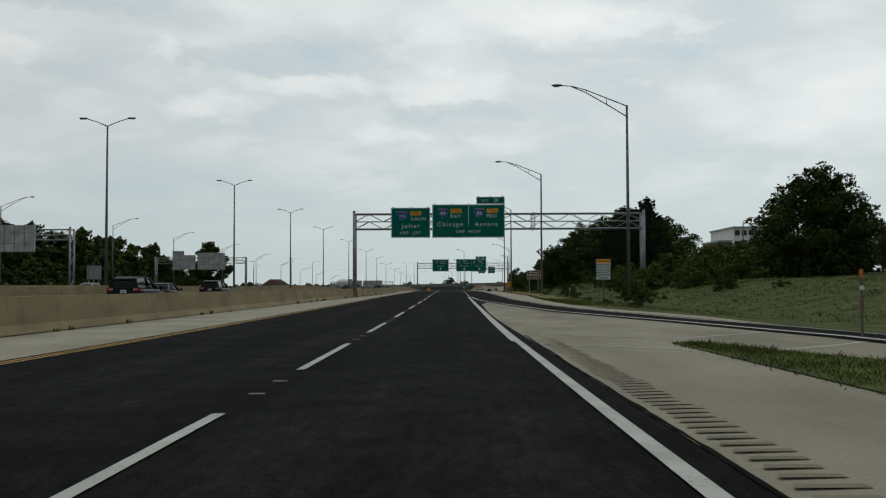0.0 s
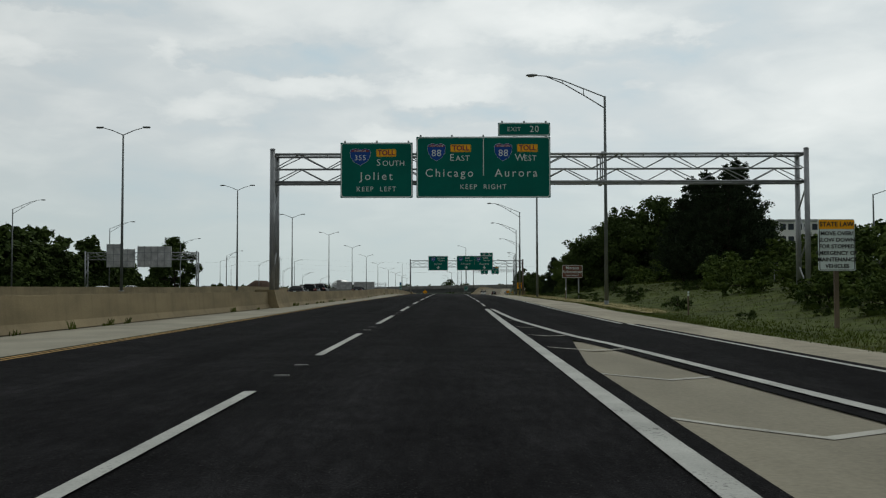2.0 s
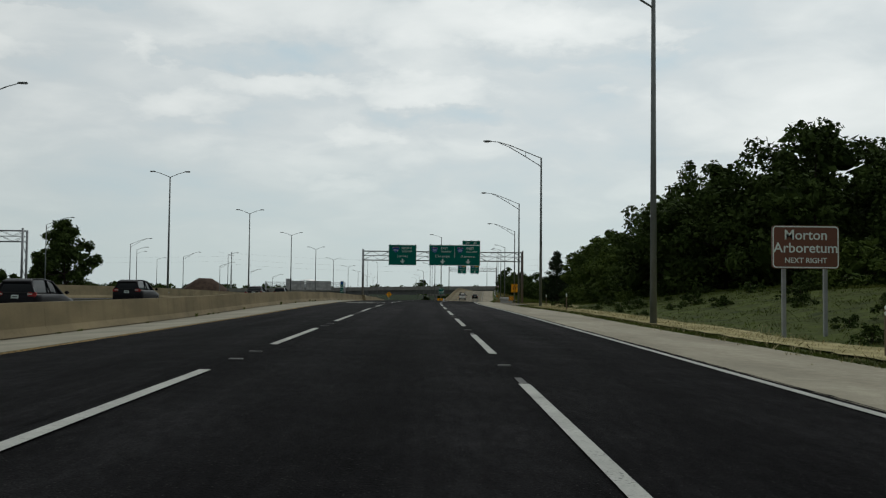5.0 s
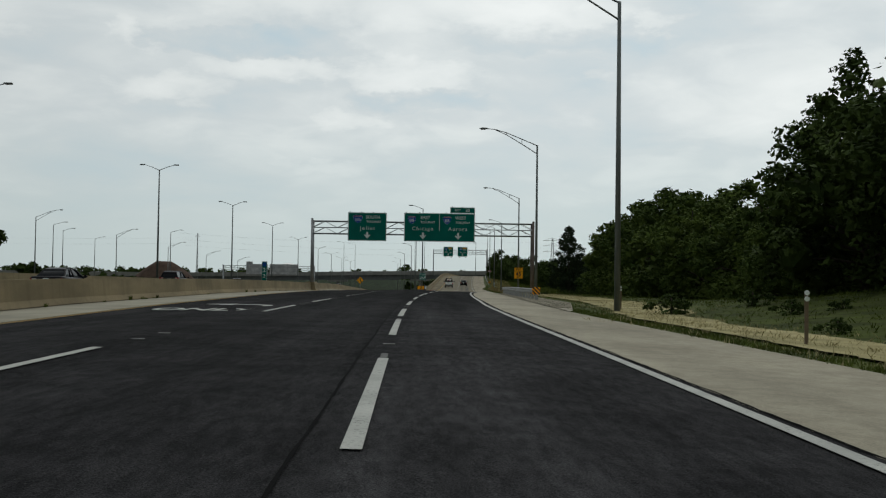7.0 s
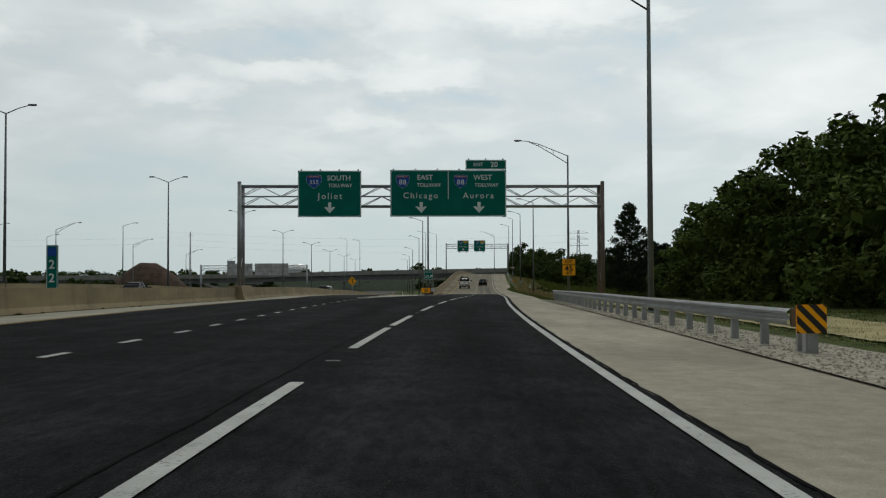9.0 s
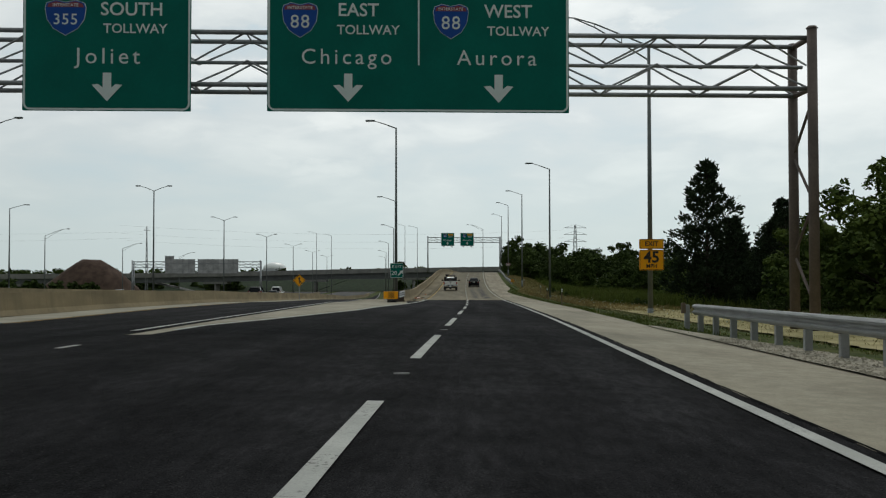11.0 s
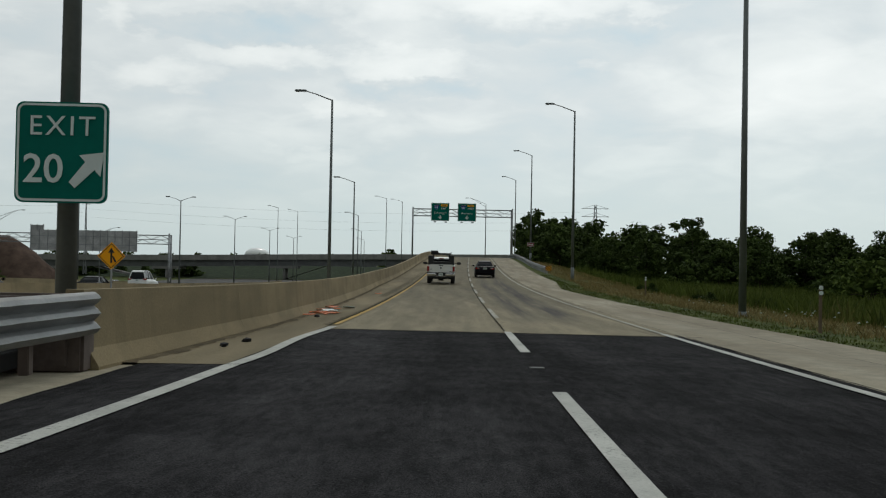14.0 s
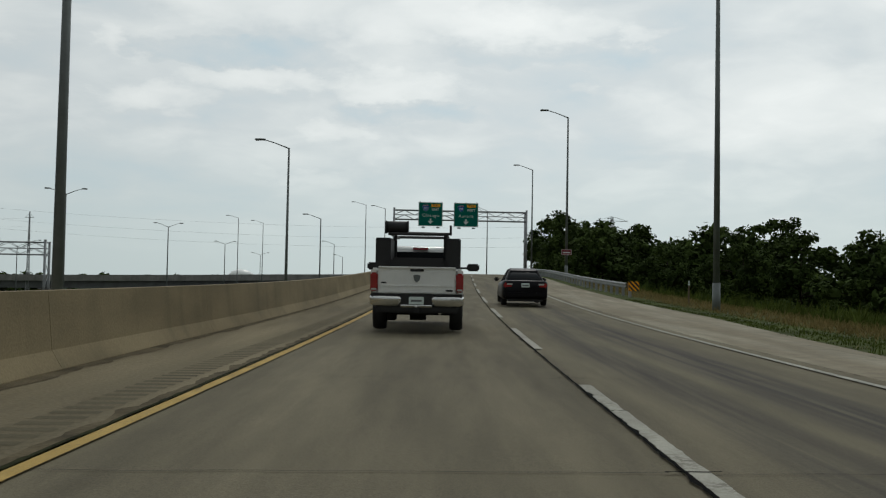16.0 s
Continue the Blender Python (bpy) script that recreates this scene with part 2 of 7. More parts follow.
def worn_paint(name, col, wear, under, scale=26.0):
    """Road paint rubbed through to the paving in flecks and thin patches."""
    m = mat(name, col, 0.82, 0.2, 1.3, 55.0, 0.35, spec=0.25)
    b = m.node_tree.nodes["Principled BSDF"]
    c = b.inputs["Base Color"].links[0].from_socket
    off, y, pos = lane_place(m)
    flecks = span(m, grain(m, pos, scale, 4.0, 0.65), 0.62 - wear * 0.3, 0.74 - wear * 0.3, 0.0, 0.8)
    thin = span(m, grain(m, pos, 1.9, 4.0), 0.42, 0.72, 0.15, 1.0)
    c = cover(m, c, calc(m, "MULTIPLY", flecks, thin), under)
    m.node_tree.links.new(c, b.inputs["Base Color"])
    return m


def ramp_concrete():
    """Worn concrete: cleaner by the seam, wheel tracks, and dark smears of tyre rubber along the right-hand lane."""
    m = mat("ramp_concrete", (0.146, 0.126, 0.082), 0.88, 0.22, 0.75, 40.0, 0.35, stretch=(1.3, 0.09, 1), spec=0.2)
    b = m.node_tree.nodes["Principled BSDF"]
    col = b.inputs["Base Color"].links[0].from_socket
    off, y, pos = lane_place(m)
    clean = span(m, y, 356.0, 386.0, 1.42, 1.0)
    streak = span(m, grain(m, lane_vec(m, off, y, 2.2, 0.05), 1.0, 6.0), 0.30, 0.70, 0.91, 1.09)
    blotch = span(m, grain(m, lane_vec(m, off, y, 2.6, 0.30), 1.0, 6.0, 0.6), 0.30, 0.70, 0.86, 1.14)
    fine = span(m, grain(m, pos, 120.0, 2.0, 0.7), 0.34, 0.66, 0.74, 1.26, False)
    col = tint(m, col, calc(m, "MULTIPLY", calc(m, "MULTIPLY", clean, streak), calc(m, "MULTIPLY", blotch, fine)))
    # rubber laid down by tyres, in bands that run with the lane
    band = calc(m, "ADD", span(m, calc(m, "ABSOLUTE", calc(m, "SUBTRACT", off, 2.25)), 0.10, 0.75, 1.0, 0.0), calc(m, "MULTIPLY", span(m, calc(m, "ABSOLUTE", calc(m, "SUBTRACT", off, 1.05)), 0.05, 0.60, 1.0, 0.0), 0.85))
    along = calc(m, "MULTIPLY", span(m, y, 357.0, 366.0, 0.0, 1.0), span(m, y, 392.0, 430.0, 1.0, 0.3))
    torn = span(m, grain(m, lane_vec(m, off, y, 2.8, 0.07), 1.7, 6.0, 0.6), 0.28, 0.68, 0.25, 1.0)
    col = cover(m, col, calc(m, "MULTIPLY", calc(m, "MULTIPLY", band, along), calc(m, "MULTIPLY", torn, 1.0), True), (0.034, 0.032, 0.032))
    m.node_tree.links.new(col, b.inputs["Base Color"])
    return m


def glass(name, col=(0.02, 0.025, 0.03)):
    m = bpy.data.materials.new(name)
    m.use_nodes = True
    b = m.node_tree.nodes["Principled BSDF"]
    b.inputs["Base Color"].default_value = (*col, 1)
    b.inputs["Roughness"].default_value = 0.1
    b.inputs["Specular IOR Level"].default_value = 0.16
    return m


def shoulder_concrete():
    """Pale concrete shoulder, swept cleaner beside the tollway and stained tan with soil beside the ramp."""
    m = mat("shoulder_concrete", (0.322, 0.294, 0.222), 0.9, 0.26, 0.5, 22.0, 0.3, stretch=(1, 0.35, 1), spec=0.2)
    b = m.node_tree.nodes["Principled BSDF"]
    col = b.inputs["Base Color"].links[0].from_socket
    off, y, pos = lane_place(m)
    late = span(m, y, 330.0, 372.0, 0.0, 1.0)
    soil = calc(m, "MULTIPLY", span(m, grain(m, lane_vec(m, off, y, 1.1, 0.10), 1.0, 6.0, 0.6), 0.30, 0.66, 0.25, 1.0), calc(m, "ADD", calc(m, "MULTIPLY", late, 0.62), 0.16))
    col = cover(m, col, soil, (0.185, 0.150, 0.096))
    fine = calc(m, "MULTIPLY", span(m, grain(m, pos, 70.0, 3.0, 0.7), 0.34, 0.66, 0.80, 1.20, False), span(m, grain(m, pos, 3.0, 6.0, 0.6), 0.3, 0.7, 0.88, 1.12))
    m.node_tree.links.new(tint(m, col, fine), b.inputs["Base Color"])
    return m


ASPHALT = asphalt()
OLD_ASPHALT = mat("worn_asphalt", (0.075, 0.072, 0.068), 0.9, 0.3, 0.4, 30.0, 0.4, stretch=(1, 0.3, 1), spec=0.2)
GORE = mat("gore_concrete", (0.240, 0.219, 0.162), 0.9, 0.28, 0.5, 22.0, 0.3, stretch=(1, 0.35, 1), spec=0.2)
SHOULDER = shoulder_concrete()
SHOULDER_LEFT = mat("left_shoulder_concrete", (0.285, 0.266, 0.205), 0.9, 0.22, 0.5, 22.0, 0.3, spec=0.2)
RAMP_CONCRETE = ramp_concrete()
BARRIER = mat("barrier_concrete", (0.232, 0.186, 0.108), 0.9, 0.26, 0.9, 30.0, 0.2, stretch=(1, 0.3, 1), spec=0.2, stain=0.17)
BRIDGE = mat("bridge_concrete", (0.24, 0.235, 0.22), 0.9, 0.2, 0.3, 12.0, 0.2, spec=0.2, stain=0.2)
GIRDER = mat("bridge_girder", (0.12, 0.125, 0.125), 0.8, 0.2, 0.4, 12.0, 0.1, spec=0.3)
PAINT = worn_paint("road_paint_white", (0.43, 0.435, 0.40), 0.32, (0.05, 0.05, 0.05))
YELLOW_WORN = worn_paint("worn_yellow_paint", (0.44, 0.295, 0.085), 0.4, (0.15, 0.13, 0.08))
YELLOW = mat("road_paint_yellow", (0.46, 0.29, 0.085), 0.8, 0.3, 2.0, 50.0, 0.3, spec=0.3)
DRY_WEEDS = mat("dry_weeds", (0.27, 0.20, 0.085), 0.95, 0.35, 0.5, 14.0, 0.0, col2=(0.15, 0.115, 0.045), island=True, spec=0.1)
DRY_GRASS = mat("dry_grass", (0.40, 0.345, 0.185), 0.95, 0.35, 0.6, 14.0, 0.5, col2=(0.24, 0.215, 0.10), island=True, spec=0.1)
def turf(name, lift):
    """Rank roadside grass: green, darker hollows and sunburnt patches that drift over metres."""
    m = mat(name, (0.074 * lift, 0.096 * lift, 0.019 * lift), 0.95, 0.45, 0.9, 14.0, 0.3, spec=0.1)
    b = m.node_tree.nodes["Principled BSDF"]
    col = b.inputs["Base Color"].links[0].from_socket
    off, y, pos = lane_place(m)
    broad = grain(m, pos, 0.085, 5.0, 0.6)
    small = grain(m, pos, 0.55, 5.0, 0.65)
    col = cover(m, col, span(m, calc(m, "ADD", calc(m, "MULTIPLY", broad, 0.65), calc(m, "MULTIPLY", small, 0.35)), 0.53, 0.70, 0.0, 0.7), (0.150 * lift, 0.132 * lift, 0.048 * lift))
    col = cover(m, col, span(m, small, 0.30, 0.47, 0.8, 0.0), (0.026 * lift, 0.038 * lift, 0.011 * lift))
    m.node_tree.links.new(col, b.inputs["Base Color"])
    return m


GRASS, BLADES = turf("grass", 0.80), turf("grass_blades", 1.25)
GRAVEL = mat("gravel", (0.34, 0.31, 0.245), 0.95, 0.35, 3.0, 16.0, 0.5, spec=0.1)
STEEL = mat("galvanised_steel", (0.30, 0.31, 0.315), 0.5, 0.2, 1.2, 20.0, 0.05, metal=0.55)
POLE = mat("lamp_pole_steel", (0.155, 0.170, 0.165), 0.55, 0.18, 1.0, 14.0, 0.05, metal=0.4)
DARK_STEEL = mat("weathered_dark_steel", (0.14, 0.11, 0.095), 0.7, 0.3, 1.0, 14.0, 0.1, metal=0.3)
RAIL = mat("guardrail_steel", (0.42, 0.43, 0.43), 0.45, 0.15, 1.5, 20.0, 0.05, metal=0.6)
SIGN_GREEN = mat("sign_green", (0.0, 0.140, 0.106), 0.55, 0.12, 0.8, 10.0, 0.0, spec=0.12)
SIGN_WHITE = mat("sign_white", (0.68, 0.76, 0.73), 0.45, 0.06, 1.0, 10.0, 0.0)
SIGN_YELLOW = mat("sign_yellow", (1.0, 0.42, 0.01), 0.5, 0.04, 1.0, 10.0, 0.0, spec=0.2)
SIGN_BROWN = mat("sign_brown", (0.14, 0.05, 0.028), 0.45, 0.1, 1.0, 10.0, 0.0)
SIGN_BLUE = mat("sign_blue", (0.012, 0.075, 0.32), 0.5, 0.08, 1.0, 10.0, 0.0, spec=0.15)
SIGN_RED = mat("sign_red", (0.22, 0.03, 0.045), 0.45, 0.08, 1.0, 10.0, 0.0)
SIGN_BLACK = mat("sign_black", (0.012, 0.012, 0.012), 0.5, 0.08, 1.0, 10.0, 0.0)
SIGN_BACK = mat("sign_back_aluminium", (0.46, 0.46, 0.45), 0.6, 0.3, 0.7, 9.0, 0.05, metal=0.3)
LENS = mat("lamp_glass", (0.30, 0.30, 0.28), 0.2, 0.1, 4.0, 20.0, 0.0)
LEAF = mat("leaves", (0.050, 0.074, 0.018), 0.9, 0.4, 0.25, 5.0, 0.0, col2=(0.024, 0.040, 0.010), island=True, spec=0.08)
LEAF_LIGHT = mat("leaves_light", (0.074, 0.102, 0.021), 0.9, 0.4, 0.25, 5.0, 0.0, col2=(0.036, 0.060, 0.014), island=True, spec=0.08)
NEEDLE = mat("needles", (0.028, 0.042, 0.020), 0.9, 0.4, 0.6, 6.0, 0.0, col2=(0.015, 0.024, 0.012), island=True, spec=0.08)
BARK = mat("bark", (0.055, 0.045, 0.035), 0.95, 0.4, 3.0, 25.0, 0.6, stretch=(1, 1, 0.25), spec=0.1)
DIRT = mat("heaped_soil", (0.085, 0.058, 0.045), 0.95, 0.35, 0.4, 6.0, 0.6, spec=0.1)
RUBBER = mat("rubber", (0.014, 0.014, 0.015), 0.85, 0.2, 3.0, 30.0, 0.2)
CAR_WHITE = mat("white_car_paint", (0.82, 0.83, 0.80), 0.35, 0.07, 1.2, 14.0, 0.0, coat=0.6)
CAR_DARK = mat("dark_car_paint", (0.005, 0.0045, 0.0065), 0.4, 0.15, 1.0, 14.0, 0.0, coat=0.06, spec=0.14)
CAR_SILVER = mat("silver_car_paint", (0.42, 0.43, 0.43), 0.35, 0.1, 1.0, 14.0, 0.0, coat=0.6, metal=0.3)
CHROME = mat("brushed_chrome", (0.72, 0.72, 0.70), 0.25, 0.1, 2.0, 20.0, 0.0, metal=0.9)
BLACK_PLASTIC = mat("black_plastic", (0.012, 0.012, 0.012), 0.6, 0.15, 3.0, 30.0, 0.05)
RED_LENS = mat("red_lens", (0.32, 0.016, 0.018), 0.2, 0.1, 6.0, 30.0, 0.0, coat=0.7)
CLEAR_LENS = mat("clear_lens", (0.5, 0.48, 0.45), 0.15, 0.1, 6.0, 30.0, 0.0, coat=0.7)
ORANGE = mat("orange_plastic", (0.62, 0.16, 0.05), 0.6, 0.25, 4.0, 30.0, 0.1)
WOOD = mat("weathered_wood", (0.16, 0.12, 0.08), 0.9, 0.3, 3.0, 25.0, 0.3, stretch=(1, 1, 0.2))
FAR_WALL = mat("far_building_wall", (0.36, 0.37, 0.37), 0.8, 0.12, 0.2, 3.0, 0.0)
FAR_BRICK = mat("far_building_brick", (0.20, 0.13, 0.10), 0.9, 0.15, 0.3, 4.0, 0.0)
FAR_WHITE = mat("white_building_wall", (0.78, 0.78, 0.76), 0.8, 0.08, 0.2, 3.0, 0.0)
WINDOW = glass("window_glass", (0.04, 0.05, 0.06))
CAR_GLASS = glass("car_glass", (0.008, 0.010, 0.012))
CRACK = mat("tar_crack", (0.006, 0.006, 0.006), 0.98, 0.2, 2.0, 20.0, 0.2, spec=0.03)
RAMP_SHOULDER = mat("dirty_shoulder_concrete", (0.192, 0.160, 0.100), 0.92, 0.35, 0.6, 24.0, 0.4, stretch=(1.4, 0.15, 1), spec=0.15)


# ---- mesh helpers ----
def finish(name, bm, material, smooth=False):
    me = bpy.data.meshes.new(name)
    bm.to_mesh(me)
    bm.free()
    me.materials.append(material)
    if smooth:
        for p in me.polygons:
            p.use_smooth = True
    return me


def part(name, bm, material, parent=None, label="", smooth=False):
    ob = new(name, finish(name, bm, material, smooth))
    if parent is not None:
        ob.parent = parent
    if label:
        ob["label"] = label
    return ob


def thing(name, label, category, at=None, group="", kind=""):
    ob = new(name)
    ob.empty_display_size = 0.2
    if at is not None:
        ob.matrix_basis = at
    return tagged(ob, label, category, group, kind)


def box(x0, x1, y0, y1, z0, z1, bevel=0.0, bm=None):
    bm = bm or bmesh.new()
    r = bmesh.ops.create_cube(bm, size=1.0)
    for v in r["verts"]:
        v.co = Vector(((x0 + x1) / 2 + v.co.x * (x1 - x0), (y0 + y1) / 2 + v.co.y * (y1 - y0), (z0 + z1) / 2 + v.co.z * (z1 - z0)))
    if bevel:
        vs = set(r["verts"])
        es = [e for e in bm.edges if e.verts[0] in vs and e.verts[1] in vs]
        bmesh.ops.bevel(bm, geom=es, offset=bevel, segments=2, affect="EDGES")
    return bm


def tube(a, b, r0, r1=None, n=8, bm=None, caps=True):
    bm = bm or bmesh.new()
    a, b = Vector(a), Vector(b)
    r1 = r0 if r1 is None else r1
    d = (b - a).normalized()
    u = d.orthogonal().normalized()
    w = d.cross(u)
    ra = [bm.verts.new(a + (u * math.cos(2 * math.pi * i / n) + w * math.sin(2 * math.pi * i / n)) * r0) for i in range(n)]
    rb = [bm.verts.new(b + (u * math.cos(2 * math.pi * i / n) + w * math.sin(2 * math.pi * i / n)) * r1) for i in range(n)]
    for i in range(n):
        bm.faces.new((ra[i], ra[(i + 1) % n], rb[(i + 1) % n], rb[i]))
    if caps:
        bm.faces.new(ra[::-1])
        bm.faces.new(rb)
    return bm


def bent(points, r0, r1, n=8, bm=None):
    """One tapered tube along points."""
    bm = bm or bmesh.new()
    pts = [Vector(p) for p in points]
    k = len(pts) - 1
    rings, u = [], None
    for i, p in enumerate(pts):
        d = (pts[min(i + 1, k)] - pts[max(i - 1, 0)]).normalized()
        u = d.orthogonal().normalized() if u is None else (u - d * u.dot(d)).normalized()
        w = d.cross(u)
        r = r0 + (r1 - r0) * i / k
        rings.append([bm.verts.new(p + (u * math.cos(2 * math.pi * a / n) + w * math.sin(2 * math.pi * a / n)) * r) for a in range(n)])
    for a, b in zip(rings, rings[1:]):
        for i in range(n):
            bm.faces.new((a[i], a[(i + 1) % n], b[(i + 1) % n], b[i]))
    bm.faces.new(rings[0][::-1])
    bm.faces.new(rings[-1])
    return bm


def prism(outline, y0, y1, axis="y", bm=None):
    """A closed outline of (a, b) pairs drawn along one axis."""
    bm = bm or bmesh.new()
    def put(a, b, c):
        return {"y": (a, c, b), "x": (c, a, b), "z": (a, b, c)}[axis]
    f = [bm.verts.new(put(a, b, y0)) for a, b in outline]
    g = [bm.verts.new(put(a, b, y1)) for a, b in outline]
    n = len(outline)
    for i in range(n):
        bm.faces.new((f[i], f[(i + 1) % n], g[(i + 1) % n], g[i]))
    bm.faces.new(f[::-1])
    bm.faces.new(g)
    bmesh.ops.recalc_face_normals(bm, faces=bm.faces)
    return bm


def words(text, size, material, parent, x, y, z, name="lettering", align="CENTER", bold=0.0, flat=False, stretch=1.0, spacing=1.0):
    """Raised lettering: on a sign that faces the driver, or lying on the road."""
    cu = bpy.data.curves.new(name, "FONT")
    cu.body, cu.size, cu.align_x, cu.align_y, cu.extrude, cu.offset = text, size, align, "CENTER", 0.006, bold
    cu.resolution_u = 3
    cu.space_character = spacing
    tmp = bpy.data.objects.new(name, cu)
    scene.collection.objects.link(tmp)
    bpy.context.view_layer.update()
    me = bpy.data.meshes.new_from_object(tmp)
    bpy.data.objects.remove(tmp)
    bpy.data.curves.remove(cu)
    me.name = name
    turn = pose(x, y, z, 0 if flat else 90, 0, 0) @ Matrix.Diagonal((1, stretch, 1, 1))
    me.transform(turn)
    me.materials.clear()
    me.materials.append(material)
    ob = new(name, me)
    ob.parent = parent
    return ob


# ---- the lie of the land ----
HEAD_S = [-20 + 30 * i for i in range(19)]
HEAD = [0.08, 0.34, 0.61, 0.59, 0.58, 0.4, 0.31, 0.79, 2.23, 4.05, 5.07, 4.71, 3.93, 3.48, 3.68, 4.06, 4.44, 4.82, 5.2]
GRADE = [-0.0055, -0.0019, 0.0044, 0.0045, 0.0077, 0.0044, 0.0033, -0.003, -0.0048, -0.007, -0.0129, -0.0175, -0.0158, -0.0009, 0.012, 0.030, 0.040, 0.024, 0.004]
BANK = [0.0273, 0.0264, 0.0139, -0.0071, -0.0315, -0.0332, -0.0271, -0.0241, -0.0218, -0.0233, -0.0289, -0.0282, -0.0097, 0.0018, 0.0023, 0.0015, 0, 0, 0]
LINE_S = np.arange(-20.0, 521.0, 1.0)
_h = np.radians(np.interp(LINE_S, HEAD_S, HEAD))
LINE_X = np.concatenate([[0], np.cumsum(np.sin(_h)[:-1])])
LINE_Y = np.concatenate([[0], np.cumsum(np.cos(_h)[:-1])])
LINE_Z = np.concatenate([[0], np.cumsum(np.interp(LINE_S, HEAD_S, GRADE)[:-1])])
LINE_X, LINE_Y, LINE_Z = LINE_X - LINE_X[20], LINE_Y - LINE_Y[20], LINE_Z - LINE_Z[20]
END_Y, END_X, END_Z = LINE_Y[-1], LINE_X[-1], LINE_Z[-1]


def mid(y):
    """x of the line between our two lanes."""
    if y > END_Y:
        return END_X + (y - END_Y) * 0.091
    if y < LINE_Y[0]:
        return float(LINE_X[0])
    return float(np.interp(y, LINE_Y, LINE_X))


def mid_z(y):
    if y > END_Y:
        return float(END_Z - max(0.0, y - END_Y - 20) * 0.006)
    return float(np.interp(y, LINE_Y, LINE_Z))


def bank(y):
    return float(np.interp(y, HEAD_S, BANK))


def lerp(y, *pairs):
    return float(np.interp(y, [p[0] for p in pairs], [p[1] for p in pairs]))


def median_x(y):
    """The near barrier's face towards us."""
    return -11.3 + (y - 105) * 0.00865


def median_z(y):
    return lerp(y, (-60, 0.0), (20, 0.03), (60, 0.13), (84, 0.18), (119, 0.2), (162, 0.3), (184, 0.5), (203, 0.58), (230, 0.5), (255, 0.26), (290, -0.18), (312, -0.4), (340, -0.85), (353, -1.2), (401, -2.2), (453, -3.5), (502, -4.9), (600, -6.5), (760, -7.0), (900, -6.0), (1200, -3.0))


def ramp_edge(y):
    """Offset of the ramp's left barrier."""
    return lerp(y, (340, -5.5), (356, -5.45), (384, -5.95), (398, -6.3), (430, -6.4), (700, -6.4))


def road_z(y, o):
    return mid_z(y) + bank(y) * min(max(o, -4.0), 7.0)


def sstep(a, b, x):
    t = min(max((x - a) / (b - a), 0.0), 1.0)
    return t * t * (3 - 2 * t)


def ground_z(x, y):
    o = x - mid(y)
    mx = median_x(y)
    if o >= -4.0:
        z = road_z(y, o)
        if o > 6.6:
            early = 1 - sstep(195, 240, y)
            late = sstep(318, 365, y)
            dip = -0.16 * sstep(7.2, 10.5, o)
            rise = (1.9 * sstep(11, 26, o) + 1.4 * sstep(26, 60, o)) * early
            fall = -(1.1 * sstep(9.0, 24, o) + (mid_z(y) + 1.2) * 0.8 * sstep(9, 26, o) * (1 if mid_z(y) > -1.2 else 0)) * late
            z += dip + rise + fall
            z += 0.22 * noise.noise(Vector((x * 0.12, y * 0.09, 3.1))) * sstep(8, 16, o)
        return z
    if y > 338:
        e = ramp_edge(y) - 0.35
        if o > e:
            return road_z(y, o)
        k = sstep(0, 1.2, e - o)
        return road_z(y, -4) * (1 - k) + median_z(y) * k if y < 352 else (median_z(y) if k > 0.3 else road_z(y, -4))
    zl = road_z(y, -4.0)
    t = (o + 4.0) / (mx - mid(y) + 4.0) * (1 + 2.5 * sstep(285, 338, y))
    if t < 1:
        return zl + (median_z(y) - zl) * t
    z = median_z(y)
    if x < -74:
        z += 2.4 * sstep(-76, -92, x) * (1 - sstep(250, 400, y))
    return z


def left_z(x, y):
    z = median_z(y)
    if x < -74:
        z += 2.4 * sstep(-76, -92, x) * (1 - sstep(250, 400, y))
    return z


def strip(name, lo, hi, y0, y1, lift, material, n=2, step=3.0, parent=None, label="", absolute=False, zfun=None):
    """A ribbon of paving between two lines given by offset (or x) as functions of y."""
    bm = bmesh.new()
    rows = []
    k = max(1, int(math.ceil((y1 - y0) / step)))
    for i in range(k + 1):
        y = y0 + (y1 - y0) * i / k
        a, b = (lo(y) if callable(lo) else lo), (hi(y) if callable(hi) else hi)
        base = 0 if absolute else mid(y)
        row = []
        for j in range(n + 1):
            x = base + a + (b - a) * j / n
            z = (zfun or ground_z)(x, y)
            row.append(bm.verts.new((x, y, z + lift)))
        rows.append(row)
    for i in range(k):
        for j in range(n):
            bm.faces.new((rows[i][j], rows[i][j + 1], rows[i + 1][j + 1], rows[i + 1][j]))
    ob = part(name, bm, material, parent, label)
    at = ob.data.attributes.new("offset", "FLOAT", "POINT")
    at.data.foreach_set("value", [v.co.x - mid(v.co.y) for v in ob.data.vertices])
    return ob


